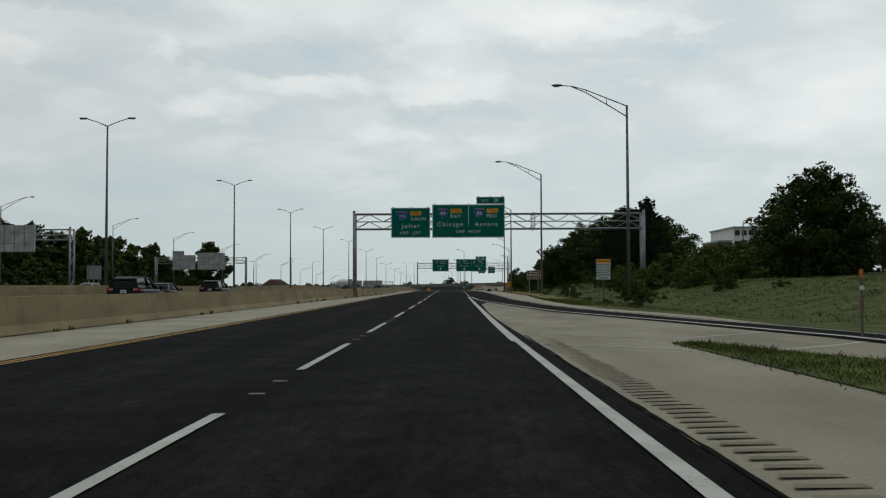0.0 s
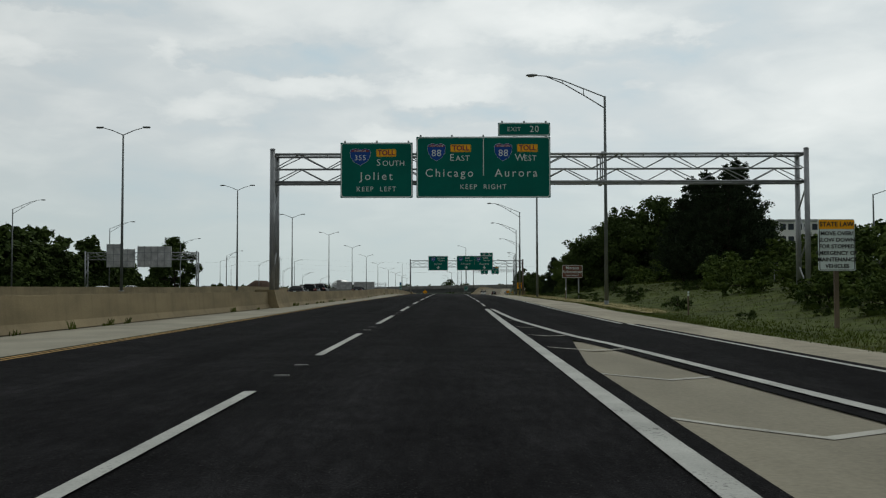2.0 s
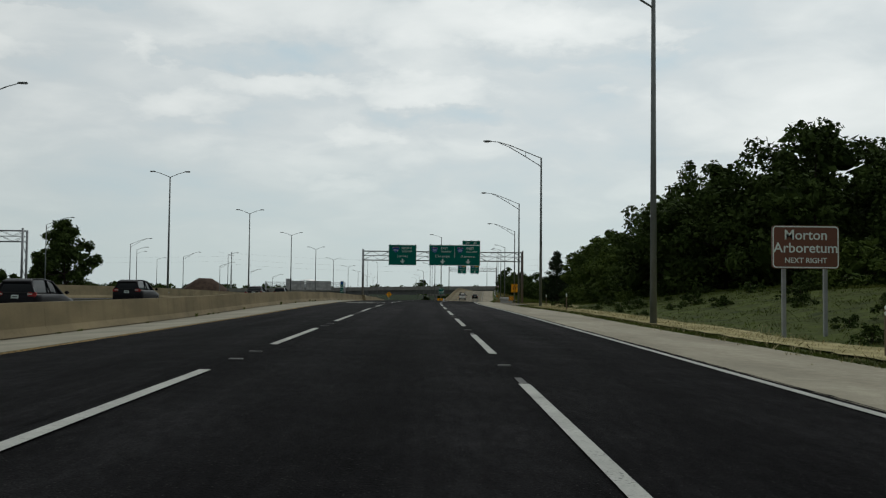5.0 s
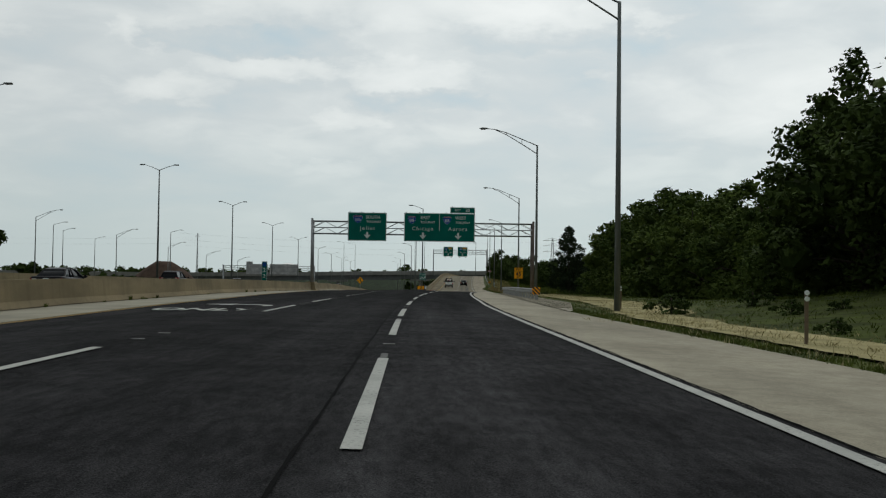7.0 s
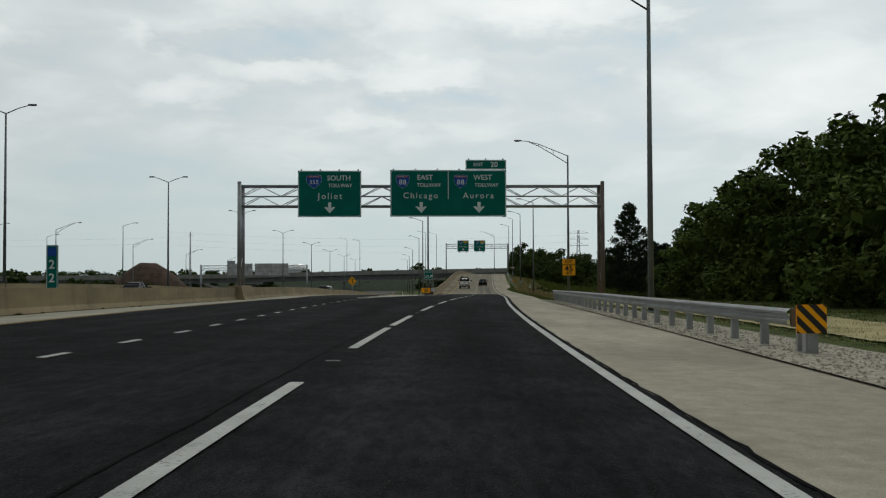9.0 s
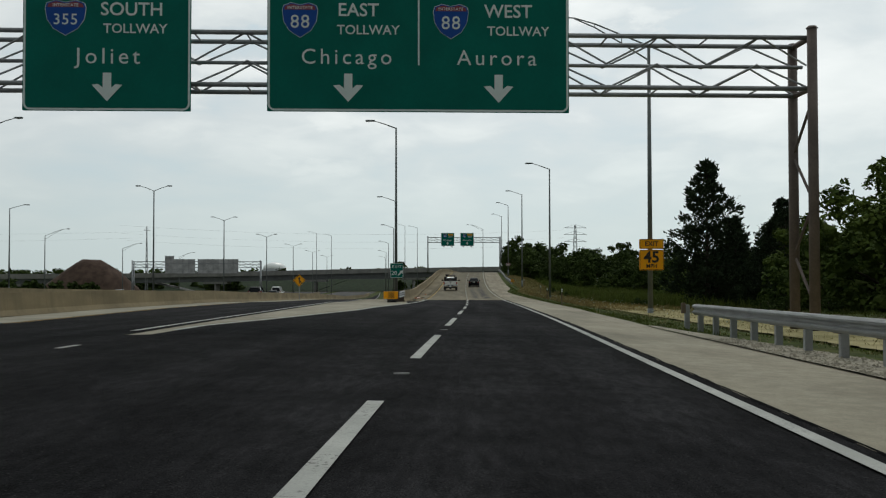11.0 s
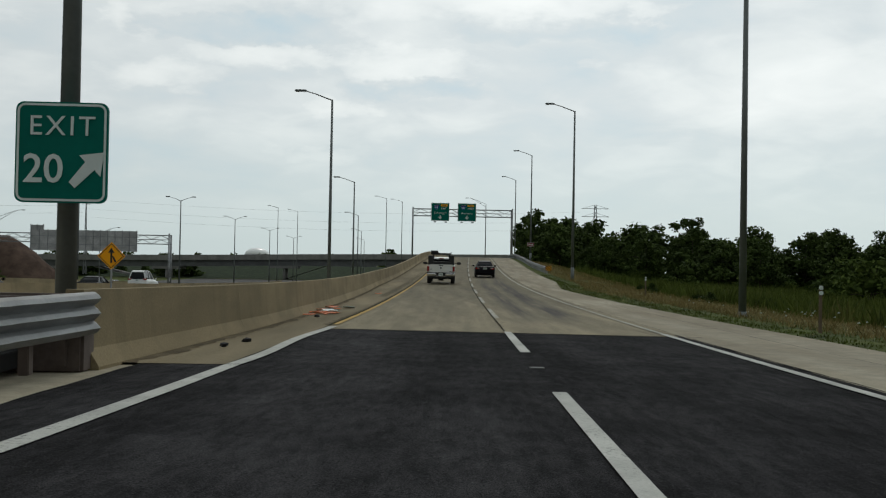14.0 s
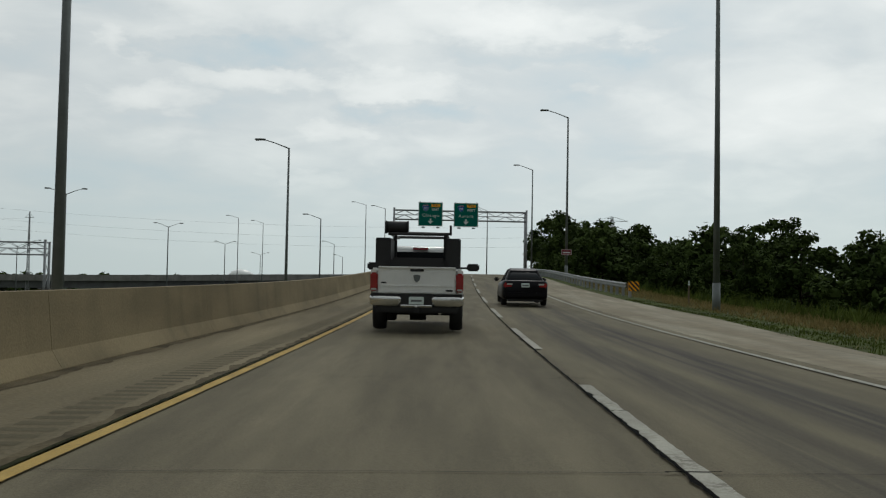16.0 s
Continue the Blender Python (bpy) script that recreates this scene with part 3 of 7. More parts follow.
# ---- ground sheet, out to the horizon ----
def ground_sheet():
    xs = [-2500, -1200, -600, -300, -200, -140, -110, -96, -86, -80, -74, -60, -45, -34, -24, -14]
    os_ = [-9, -7, -6.75, -6.2, -5, -4, -2, 0, 2, 4, 6, 6.8, 8, 9.5, 11, 13, 15, 18, 22, 27, 34, 45, 60, 90, 150, 300, 700, 1600, 2600]
    ys = list(range(-60, 660, 5)) + [680, 720, 780, 850, 950, 1100, 1300, 1700, 2400, 3600]
    bm = bmesh.new()
    grid = []
    for y in ys:
        row = []
        m = mid(y)
        for x in xs:
            row.append(bm.verts.new((x, y, left_z(x, y) - 0.10)))
        for o in os_:
            x = m + o
            z = ground_z(x, y)
            drop = 0.10 if o < 6.9 else 0.0
            row.append(bm.verts.new((x, y, z - drop)))
        grid.append(row)
    for a, b in zip(grid, grid[1:]):
        for i in range(len(a) - 1):
            bm.faces.new((a[i], a[i + 1], b[i + 1], b[i]))
    return tagged(part("ground", bm, GRASS, smooth=True), "uneven roadside grass, green with dry patches", "grass", kind="structure")


ground_sheet()


# ---- carriageways ----
def e_line(y):
    return lerp(y, (-60, 12.5), (20, 8.0), (30, 6.7), (40, 5.7), (47, 4.9), (60, 4.1), (75, 3.82), (95, 3.65), (120, 3.6), (700, 3.6))


def gore_line(y):
    return lerp(y, (-60, 9.5), (20, 6.6), (30, 5.5), (37, 4.4), (44, 3.2), (57, 2.1), (66, 1.45), (70, 0.95), (80, 0.32), (86, 0.20), (95, 0.06))


def gore_edge(y):
    """Where the asphalt of our lane meets the concrete of the gore."""
    return lerp(y, (-60, 0.30), (17, 0.28), (25, 0.22), (35, 0.13), (45, 0.10), (62, 0.3), (70, 0.6))


def verge(y):
    return lerp(y, (-60, 15.5), (20, 10.6), (30, 8.7), (40, 7.2), (47, 6.3), (60, 5.9), (75, 6.0), (95, 6.8), (120, 7.6), (157, 7.0), (177, 7.3), (205, 6.7), (239, 7.0), (290, 6.4), (320, 7.0), (355, 7.0), (375, 6.4), (396, 5.9), (412, 7.2), (700, 7.2))


def lane_left(y):
    """Left side of our lanes, as an offset: the lane line, then the second gore's right line, then the ramp's edge line."""
    return lerp(y, (-60, -3.93), (235, -3.93), (255, -4.9), (287, -6.4), (292, -5.7), (305, -4.6), (312, -4.7), (327, -4.2), (343, -4.05), (356, -4.05), (700, -4.1))


def yellow_x(y):
    return median_x(y) + lerp(y, (0, 3.35), (60, 3.45), (90, 3.4), (120, 3.15), (190, 3.5), (235, 3.5), (282, 2.8), (400, 2.8))


def main_right_x(y):
    return lerp(y, (280, -0.45), (330, 0.0), (360, 0.3), (420, 0.1), (520, -1.2), (760, -5.0))


def paved_edge(y):
    """Right-hand edge of the asphalt, ragged against the shoulder."""
    return lerp(y, (62, 0.3), (70, 1.0), (78, 3.9), (95, 3.90), (140, 3.82), (165, 3.69), (205, 3.71), (219, 3.86), (250, 3.84), (290, 3.90), (500, 3.93)) + (0.035 * noise.noise(Vector((y * 0.9, 8, 0))) + 0.03 * noise.noise(Vector((y * 3.1, 5, 0))) if y > 95 else 0.0)


road = tagged(new("road"), "dark asphalt tollway with white and yellow lines", "road", kind="structure")
strip("asphalt", lambda y: yellow_x(y) - mid(y) - 0.3, -4.0, -60, 282, 0.0, ASPHALT, n=2, parent=road, step=2.5)
strip("asphalt", -4.0, lambda y: gore_edge(y) if y < 62 else paved_edge(y), -60, 282, 0.0, ASPHALT, n=4, parent=road, step=0.5)
strip("asphalt", lambda y: lane_left(y) + 0.05, lambda y: max(-4.0, lane_left(y) + 0.06), 282, 354.8, 0.0, ASPHALT, n=1, parent=road, step=2.5)
strip("asphalt", lambda y: max(-4.0, lane_left(y) + 0.06), paved_edge, 282, 354.8, 0.0, ASPHALT, n=4, parent=road, step=0.5)
strip("asphalt", lambda y: gore_line(y) - 0.25, lambda y: e_line(y) + 0.35, -60, 78, 0.006, ASPHALT, n=4, parent=road, step=2)
strip("asphalt", lambda y: yellow_x(y) - 0.3, lambda y: main_right_x(y) + 0.35, 282, 820, 0.0, ASPHALT, n=4, parent=road, absolute=True, step=4, zfun=lambda x, y: ground_z(x, y) if y < 338 else left_z(x, y))
ramp = tagged(new("ramp_pavement"), "grey worn concrete ramp pavement with dark joints", "road", kind="structure")
strip("slab", lambda y: lane_left(y) - 0.1, 0.0, 354.8, 680, 0.0, RAMP_CONCRETE, n=4, parent=ramp)
strip("slab", 0.0, 3.95, 354.8, 680, 0.0, RAMP_CONCRETE, n=4, parent=ramp)


DIRT_LINE = mat("gathered_dirt", (0.105, 0.085, 0.052), 0.95, 0.4, 1.5, 25.0, 0.5, spec=0.1)
WEEDY = mat("weedy_crack", (0.030, 0.032, 0.014), 0.95, 0.5, 5.0, 40.0, 0.5, spec=0.05)
shoulder = tagged(new("shoulder"), "pale concrete shoulder beside the lanes", "shoulder", kind="structure")
strip("slab", lambda y: gore_edge(y), lambda y: gore_line(y) - 0.2, -60, 30, -0.012, GORE, n=6, parent=shoulder, step=2)
strip("slab", lambda y: gore_edge(y), lambda y: max(gore_line(y) - 0.2, gore_edge(y) + 0.01), 30, 68, -0.012, GORE, n=4, parent=shoulder, step=2)
strip("slab", lambda y: e_line(y) + 0.35 if y < 78 else 3.55, verge, -60, 680, -0.012, SHOULDER, n=3, parent=shoulder)
strip("slab", lambda y: median_x(y) + 0.0, lambda y: yellow_x(y) - 0.3, -60, 520, 0.008, SHOULDER_LEFT, n=2, parent=shoulder, absolute=True, zfun=lambda x, y: ground_z(x, y) if y < 282 else left_z(x, y))
strip("slab", lambda y: main_right_x(y) + 0.35 - mid(y), lambda y: lane_left(y) + 0.05, 282, 346, -0.012, SHOULDER, n=5, parent=shoulder, step=2)
strip("slab", lambda y: main_right_x(y) + 0.35, lambda y: mid(y) + ramp_edge(y) - 0.5, 345.6, 440, 0.0, SHOULDER, n=3, parent=shoulder, absolute=True, zfun=left_z)
strip("slab", lambda y: ramp_edge(y) - 0.05, lambda y: lane_left(y) - 0.1, 346, 680, 0.012, RAMP_SHOULDER, n=2, parent=shoulder)
strip("grass_patch", 2.95, lambda y: gore_line(y) - 1.1 - max(0, y - 8) * 0.17, -60, 19.5, 0.006, GRASS, n=4, parent=shoulder, step=1.5)

express = tagged(new("express_road"), "asphalt express carriageway behind the barrier", "road", kind="structure")
strip("asphalt", lambda y: median_x(y) - 19.6, lambda y: median_x(y) - 0.7, -60, 900, -0.02, OLD_ASPHALT, n=1, parent=express, absolute=True, step=8, zfun=left_z)
north = tagged(new("opposite_road"), "asphalt carriageway of the opposite direction", "road", kind="structure")
strip("asphalt", lambda y: -74.0, lambda y: median_x(y) - 22.5, -60, 900, -0.02, OLD_ASPHALT, n=1, parent=north, absolute=True, step=8, zfun=left_z)

# ---- painted lines ----
LINE_W = 0.15


def stripe(off, y0, y1, w=LINE_W, material=PAINT, lift=0.016, parent=road, absolute=False, step=2.5, zfun=None, name="line"):
    f = off if callable(off) else (lambda y: off)
    return strip(name, lambda y: f(y) - w / 2, lambda y: f(y) + w / 2, y0, y1, lift, material, n=1, step=step, parent=parent, absolute=absolute, zfun=zfun)


stripe(-0.07, -20, 21, 0.15)
stripe(-0.11, 21, 94.3, 0.22)
stripe(lambda y: gore_line(y) + 0.08, -30, 94.3, 0.19, lift=0.022)
stripe(lambda y: e_line(y), -30, 78, 0.13, lift=0.018)
stripe(lambda y: lerp(y, (78, 3.6), (120, 3.6), (170, 3.48), (212, 3.5), (220, 3.66), (236, 3.67), (262, 3.6), (354, 3.6)), 78, 354.8, 0.16)
WORN_PAINT = worn_paint("worn_road_paint", (0.36, 0.35, 0.295), 0.6, (0.13, 0.12, 0.09), 18.0)
stripe(3.6, 354.8, 680, 0.12, WORN_PAINT, parent=ramp)
for d in (-0.09, 0.07):
    stripe(lambda y: yellow_x(y) + d, -40, 520, 0.065, YELLOW, absolute=True, zfun=lambda x, y: ground_z(x, y) if y < 282 else left_z(x, y))
stripe(lambda y: lane_left(y), 284, 346, 0.2, lift=0.012)
stripe(lambda y: lane_left(y) + 0.05 * math.sin(y * 0.8), 346, 355.6, 0.2, lift=0.018, step=0.6)
stripe(lambda y: lane_left(y) + 0.012 * noise.noise(Vector((y * 1.3, 2, 0))), 356.5, 680, 0.125, YELLOW_WORN, parent=ramp, step=0.8)
stripe(lambda y: main_right_x(y), 284, 700, 0.2, absolute=True, zfun=lambda x, y: ground_z(x, y) if y < 338 else left_z(x, y), lift=0.014)
CYCLE, DASH = 12.19, 6.9


MARKER = mat("worn_marker_casting", (0.16, 0.16, 0.15), 0.8, 0.4, 4.0, 40.0, 0.2)


OLD_PAINT = worn_paint("rubbed_out_paint", (0.13, 0.13, 0.125), 0.8, (0.03, 0.03, 0.03))


def dashes(off, first, last, phase, w=0.14, parent=road, dash=DASH, cycle=CYCLE, markers=2, lift=0.016, ghost=False):
    y = first + (phase - first) % cycle
    while y < last:
        f = off if callable(off) else (lambda q: off)
        stripe(f, y - dash, y, w, name="lane_dash", parent=parent, lift=lift, step=3.3)
        if ghost:
            stripe(f, y + 0.02, y + 0.8, w * 0.7, OLD_PAINT, name="old_paint", parent=parent, lift=lift, step=0.4)
        if markers:
            for d in (1.9, 3.5) if markers == 2 else (2.9,):
                q = y + d
                x, z = mid(q) + f(q), ground_z(mid(q) + f(q), q)
                bm = box(x - 0.10, x + 0.10, q - 0.06, q + 0.06, z - 0.004, z + 0.012, 0.005)
                part("road_marker", bm, MARKER, road, "steel lane marker set in the asphalt")
        y += cycle


dashes(-3.93, -24, 186, 9.6)
dashes(lambda y: lane_left(y), 222, 281, 0.5, dash=0.9, cycle=3.05, markers=False)
dashes(lambda y: -3.93, 196, 221, 6.4)
dashes(0.0, 100, 196, 9.4, 0.145, markers=1, ghost=True)
dashes(0.0, 197, 240, 6.4, 0.16, markers=1)
dashes(0.0, 241, 352, 2.2, 0.16, markers=1)
stripe(0.02, 349.0, 354.7, 0.17, name="lane_dash", step=1.2)
y = 367.8
while y < 520:
    f0 = y - 6.6
    strip("lane_dash", lambda q: -0.02 + 0.03 * noise.noise(Vector((q * 2.1, 4, 0))) + 0.02 * noise.noise(Vector((q * 7.0, 4, 0))), lambda q: 0.125 + 0.02 * noise.noise(Vector((q * 3.1, 9, 0))) + 0.015 * noise.noise(Vector((q * 9.0, 2, 0))), f0, y, 0.016, WORN_PAINT, n=1, step=0.12, parent=ramp)
    y += CYCLE
CHEVRON_PAINT = worn_paint("chevron_paint", (0.42, 0.41, 0.36), 0.6, (0.22, 0.20, 0.15))


# chevron bars across the two gores
def bar(points, w):
    bm = bmesh.new()
    lift = 0.014 if 62 < points[0][1] < 200 else -0.006
    lo = [bm.verts.new((mid(y) + o, y - w / 2, ground_z(mid(y) + o, y) + lift)) for o, y in points]
    hi = [bm.verts.new((mid(y) + o, y + w / 2, ground_z(mid(y) + o, y) + lift)) for o, y in points]
    for i in range(len(points) - 1):
        bm.faces.new((lo[i], lo[i + 1], hi[i + 1], hi[i]))
    return part("chevron_bar", bm, CHEVRON_PAINT, road)


for y in (20.5, 24.9, 29.2, 33.3, 37.9, 42.5, 47.2, 51.6, 56.5, 60.9, 65.9, 70.5, 74.9, 80.0):
    g = gore_line(y)
    turn = 0.56 * g
    bar([(0.08, y), (turn * 0.5, y - turn * 0.58), (turn, y - turn * 1.15), (min(g, turn * 1.5), y - turn * 1.15 + turn * 0.3), (g, y - turn * 1.15 + (g - turn) * 0.7)] if g > 0.6 else [(0.05, y), (g, y - 0.2)], 0.17)
for y in (290.6, 295.2, 300.0, 305.0, 310.2, 315.0, 319.9, 324.6, 330.3, 335.1):
    a, b = main_right_x(y) - mid(y) + 0.1, lane_left(y)
    d = 1.4 if y < 298 else -0.8
    bar([(a, y + d), ((a + b) / 2, y + d * 0.45), (b, y)], 0.15)
# worn words and arrow in the left lane
for k, (t, dy) in enumerate((("ONLY", 0.0),)):
    ow = words(t, 1.15, PAINT, road, 0, 0, 0, "road_lettering", flat=True, stretch=2.3, bold=0.02)
    ow.matrix_basis = pose(-4.35, 196.6, ground_z(-4.35, 196.6) + 0.016, 0, 0, -0.5)
bm = prism([(1.15, -0.9), (1.3, -0.75), (1.15, 0.25), (0.55, 0.75), (-0.25, 0.78), (-0.25, 1.25), (-1.3, 0.55), (-0.25, -0.1), (-0.25, 0.38), (0.45, 0.36), (0.85, 0.05), (0.95, -0.9)], 0, 0.004, "z")
ar = part("road_arrow", bm, PAINT, road)
ar.matrix_basis = pose(-4.1, 201.6, ground_z(-4.1, 202) + 0.014)

GROOVE_SHADE = mat("rumble_groove_shade", (0.196, 0.177, 0.130), 0.95, 0.25, 0.6, 40.0, 0.3, spec=0.1)
RAMP_GROOVE_SHADE = mat("ramp_groove_shade", (0.118, 0.102, 0.066), 0.95, 0.25, 0.6, 30.0, 0.3, spec=0.1)
# rumble strip before the gore: flat dark quads, groove shade put into their colour
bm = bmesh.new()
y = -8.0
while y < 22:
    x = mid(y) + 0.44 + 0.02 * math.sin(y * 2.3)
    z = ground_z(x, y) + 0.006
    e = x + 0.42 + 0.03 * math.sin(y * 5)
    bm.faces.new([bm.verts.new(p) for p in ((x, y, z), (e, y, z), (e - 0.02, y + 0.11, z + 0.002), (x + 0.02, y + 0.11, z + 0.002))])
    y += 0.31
tagged(part("rumble_strip", bm, GROOVE_SHADE, shoulder, "flat dark bars coloured as shaded rumble grooves"), kind="stuff")
# ramp rumble strip, again flat quads darkened as shaded grooves
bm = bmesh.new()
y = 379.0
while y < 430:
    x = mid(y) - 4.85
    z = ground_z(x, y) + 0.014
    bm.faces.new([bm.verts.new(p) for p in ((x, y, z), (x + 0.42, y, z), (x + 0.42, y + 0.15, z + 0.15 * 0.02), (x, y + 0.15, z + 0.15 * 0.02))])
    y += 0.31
tagged(part("rumble_strip", bm, RAMP_GROOVE_SHADE, shoulder, "flat bars coloured as shaded grooves beside the ramp"), kind="stuff")

# ragged open joint along the ramp lanes, fine joints across them, seam at the end of the asphalt
def ragged(name, points, width, material, parent, seed, rough=1.0):
    """A flat crack of uneven width along (x, y, z) points."""
    bm = bmesh.new()
    prev = None
    for i, (x, y, z) in enumerate(points):
        a, b = points[max(i - 1, 0)], points[min(i + 1, len(points) - 1)]
        d = Vector((b[0] - a[0], b[1] - a[1], 0)).normalized()
        side = Vector((d.y, -d.x, 0))
        k = i * 0.37 + seed
        lo = width * (0.35 + rough * (0.9 * abs(noise.noise(Vector((k, 0, 0)))) + 2.2 * max(0.0, noise.noise(Vector((k * 0.45, 7, 0))) - 0.22)))
        hi = width * (0.35 + rough * (0.9 * abs(noise.noise(Vector((k, 5, 0)))) + 2.2 * max(0.0, noise.noise(Vector((k * 0.45, 9, 0))) - 0.22)))
        p = Vector((x, y, z))
        cur = (bm.verts.new(p - side * lo), bm.verts.new(p + side * hi))
        if prev:
            bm.faces.new((prev[0], prev[1], cur[1], cur[0]))
        prev = cur
    return part(name, bm, material, parent)


def ramp_point(c, y, lift=0.018):
    return (mid(y) + c, y, road_z(y, c) + lift)


ragged("tar_joint", [ramp_point(-0.035 + 0.022 * noise.noise(Vector((y * 1.1, 3, 0))) + 0.016 * noise.noise(Vector((y * 5.0, 1, 0))), y) for y in np.arange(355.0, 470.0, 0.08)], 0.030, CRACK, ramp, 0.0)
FINE_CRACK = mat("fine_dark_crack", (0.035, 0.032, 0.026), 0.95, 0.3, 4.0, 40.0, 0.2, spec=0.05)
y = 358.7
n = 0
while y < 452:
    for a, c in ((-4.1, -0.05), (0.1, 3.9)):
        skew = 0.10 * noise.noise(Vector((y, a, 3)))
        ragged("cross_joint", [ramp_point(o, y + skew + 0.035 * noise.noise(Vector((o * 1.6, y, 0))), 0.010) for o in np.arange(a, c, 0.12)], 0.010, FINE_CRACK, ramp, y + a, 0.8)
    # broken corners where the joints meet
    ragged("broken_corner", [ramp_point(-0.16 + 0.04 * k, y + 0.03 * noise.noise(Vector((k * 0.9, y, 1))), 0.020) for k in range(10)], 0.022, CRACK, ramp, y * 3.0, 1.2)
    if n % 2:
        q = y + 2.8
        ragged("broken_corner", [ramp_point(-0.05 + 0.035 * k, q + 0.05 * noise.noise(Vector((k * 0.7, q, 1))), 0.020) for k in range(7)], 0.016, CRACK, ramp, q * 3.0, 1.2)
    y, n = y + 5.7, n + 1


def seam_y(o):
    return 354.8 - 0.10 * (o + 4.1) + 0.05 * noise.noise(Vector((o * 2, 1, 0)))


bm = bmesh.new()
prev = None
for i in range(37):
    o = -4.15 + i * 0.2211
    cur = [bm.verts.new((mid(q) + o, q, road_z(q, o) + 0.007)) for q in (seam_y(o), 354.98)]
    if prev:
        bm.faces.new((prev[0], cur[0], cur[1], prev[1]))
    prev = cur
wedge = part("slab", bm, RAMP_CONCRETE, ramp)
wedge.data.attributes.new("offset", "FLOAT", "POINT").data.foreach_set("value", [v.co.x - mid(v.co.y) for v in wedge.data.vertices])
bm = bmesh.new()
prev = None
for i in range(40):
    o = -4.3 + i * 0.22
    yy = seam_y(o)
    z = road_z(yy, o) + 0.011
    x = mid(yy) + o
    cur = (bm.verts.new((x, yy - 0.03, z)), bm.verts.new((x, yy + 0.025, z)))
    if prev:
        bm.faces.new((prev[0], cur[0], cur[1], prev[1]))
    prev = cur
part("seam", bm, CRACK, ramp)
# cracks at the right edge line and between asphalt and shoulder
for y0, y1, o, w in ((100, 354, None, 0.03), (164, 243, -0.34, 0.018), (96, 164, -4.2, 0.012), (-20, 24, 0.29, 0.03), (356, 430, 3.95, 0.012), (290, 400, 5.6, 0.008)):
    bm = bmesh.new()
    prev = None
    y = y0
    while y <= y1:
        k = o or 4.0
        ww = w * (0.5 + 1.2 * abs(noise.noise(Vector((y * 1.7, k, 0)))))
        c = (o if o is not None else paved_edge(y)) + 0.03 * noise.noise(Vector((y * 0.5, k, 2)))
        x = mid(y) + c
        z = road_z(y, c) + 0.008
        cur = (bm.verts.new((x - ww, y, z)), bm.verts.new((x + ww, y, z)))
        if prev:
            bm.faces.new((prev[0], prev[1], cur[1], cur[0]))
        prev, y = cur, y + 0.3
    part("edge_crack", bm, CRACK, shoulder)


# ---- concrete barriers, cast in segments ----
def barrier(name, label, face, z0, y0, y1, side, height=1.0, segment=6.0, profile=None):
    top = tagged(new(name), label, "barrier", kind="structure")
    prof = profile or [(0.0, 0.0), (0.0, 0.08), (-0.13, 0.30), (-0.20, height), (-0.42, height), (-0.49, 0.30), (-0.62, 0.08), (-0.62, 0.0)]
    y = y0
    while y < y1 - 0.1:
        e = min(y + segment, y1)
        bm = bmesh.new()
        n = 3
        rings = []
        for i in range(n + 1):
            q = y + 0.004 + (e - y - 0.008) * i / n
            rings.append([bm.verts.new((face(q) + side * -1 * -a if side > 0 else face(q) - a, q, z0(q) + b - 0.05)) for a, b in prof])
        for r, s in zip(rings, rings[1:]):
            for i in range(len(prof) - 1):
                bm.faces.new((r[i], r[i + 1], s[i + 1], s[i]))
        bm.faces.new(rings[0])
        bm.faces.new(rings[-1][::-1])
        bmesh.ops.recalc_face_normals(bm, faces=bm.faces)
        part("barrier_segment", bm, BARRIER, top)
        y = e
    return top


barrier("median_barrier", "tan stained concrete barrier between the carriageways", median_x, median_z, -50, 362, 1, 1.0)
barrier("median_barrier", "tan stained concrete barrier between the carriageways", lambda y: median_x(y), median_z, 362, 640, 1, 1.0, 12)
barrier("centre_barrier", "concrete barrier in the centre of the tollway", lambda y: lerp(y, (89, -33.1), (246, -32.7), (298.5, -31.4), (347, -30.0), (454, -29.4), (503, -27.8), (670, -25.7)), lambda y: median_z(y) + 0.15, -40, 640, 1, 1.25, 12)
barrier("ramp_barrier", "tall tan concrete barrier along the ramp", lambda y: mid(y) + ramp_edge(y), lambda y: road_z(y, -4), 345.2, 680, 1, 1.02, 8)
# dirt gathered at the foot of the barriers, asphalt left of the edge line by the seam
ragged("weedy_joint", [(mid(y) + lane_left(y) - 0.10 + 0.02 * noise.noise(Vector((y * 1.3, 0, 9))), y, ground_z(mid(y) + lane_left(y) - 0.12, y) + 0.022) for y in np.arange(356.0, 440.0, 0.10)], 0.045, WEEDY, shoulder, 3.0)
strip("dirt_line", lambda y: lane_left(y) - 0.24 - 0.10 * noise.noise(Vector((y * 1.9, 0, 9))) - 0.06 * noise.noise(Vector((y * 6.0, 0, 9))), lambda y: lane_left(y) - 0.10, 356, 560, 0.018, DIRT_LINE, n=1, step=0.15, parent=shoulder)
strip("dirt_line", lambda y: ramp_edge(y) - 0.02, lambda y: ramp_edge(y) + 0.20 + 0.12 * noise.noise(Vector((y * 0.7, 0, 4))) + 0.09 * noise.noise(Vector((y * 2.9, 0, 4))), 346, 560, 0.018, DIRT_LINE, n=1, step=0.2, parent=shoulder)
strip("dirt_line", lambda y: median_x(y) - 0.02, lambda y: median_x(y) + 0.10 + 0.07 * noise.noise(Vector((y * 0.5, 0, 4))), -40, 300, 0.03, DIRT_LINE, n=1, step=1.0, parent=shoulder, absolute=True, zfun=lambda x, y: ground_z(x, y) if y < 282 else left_z(x, y))
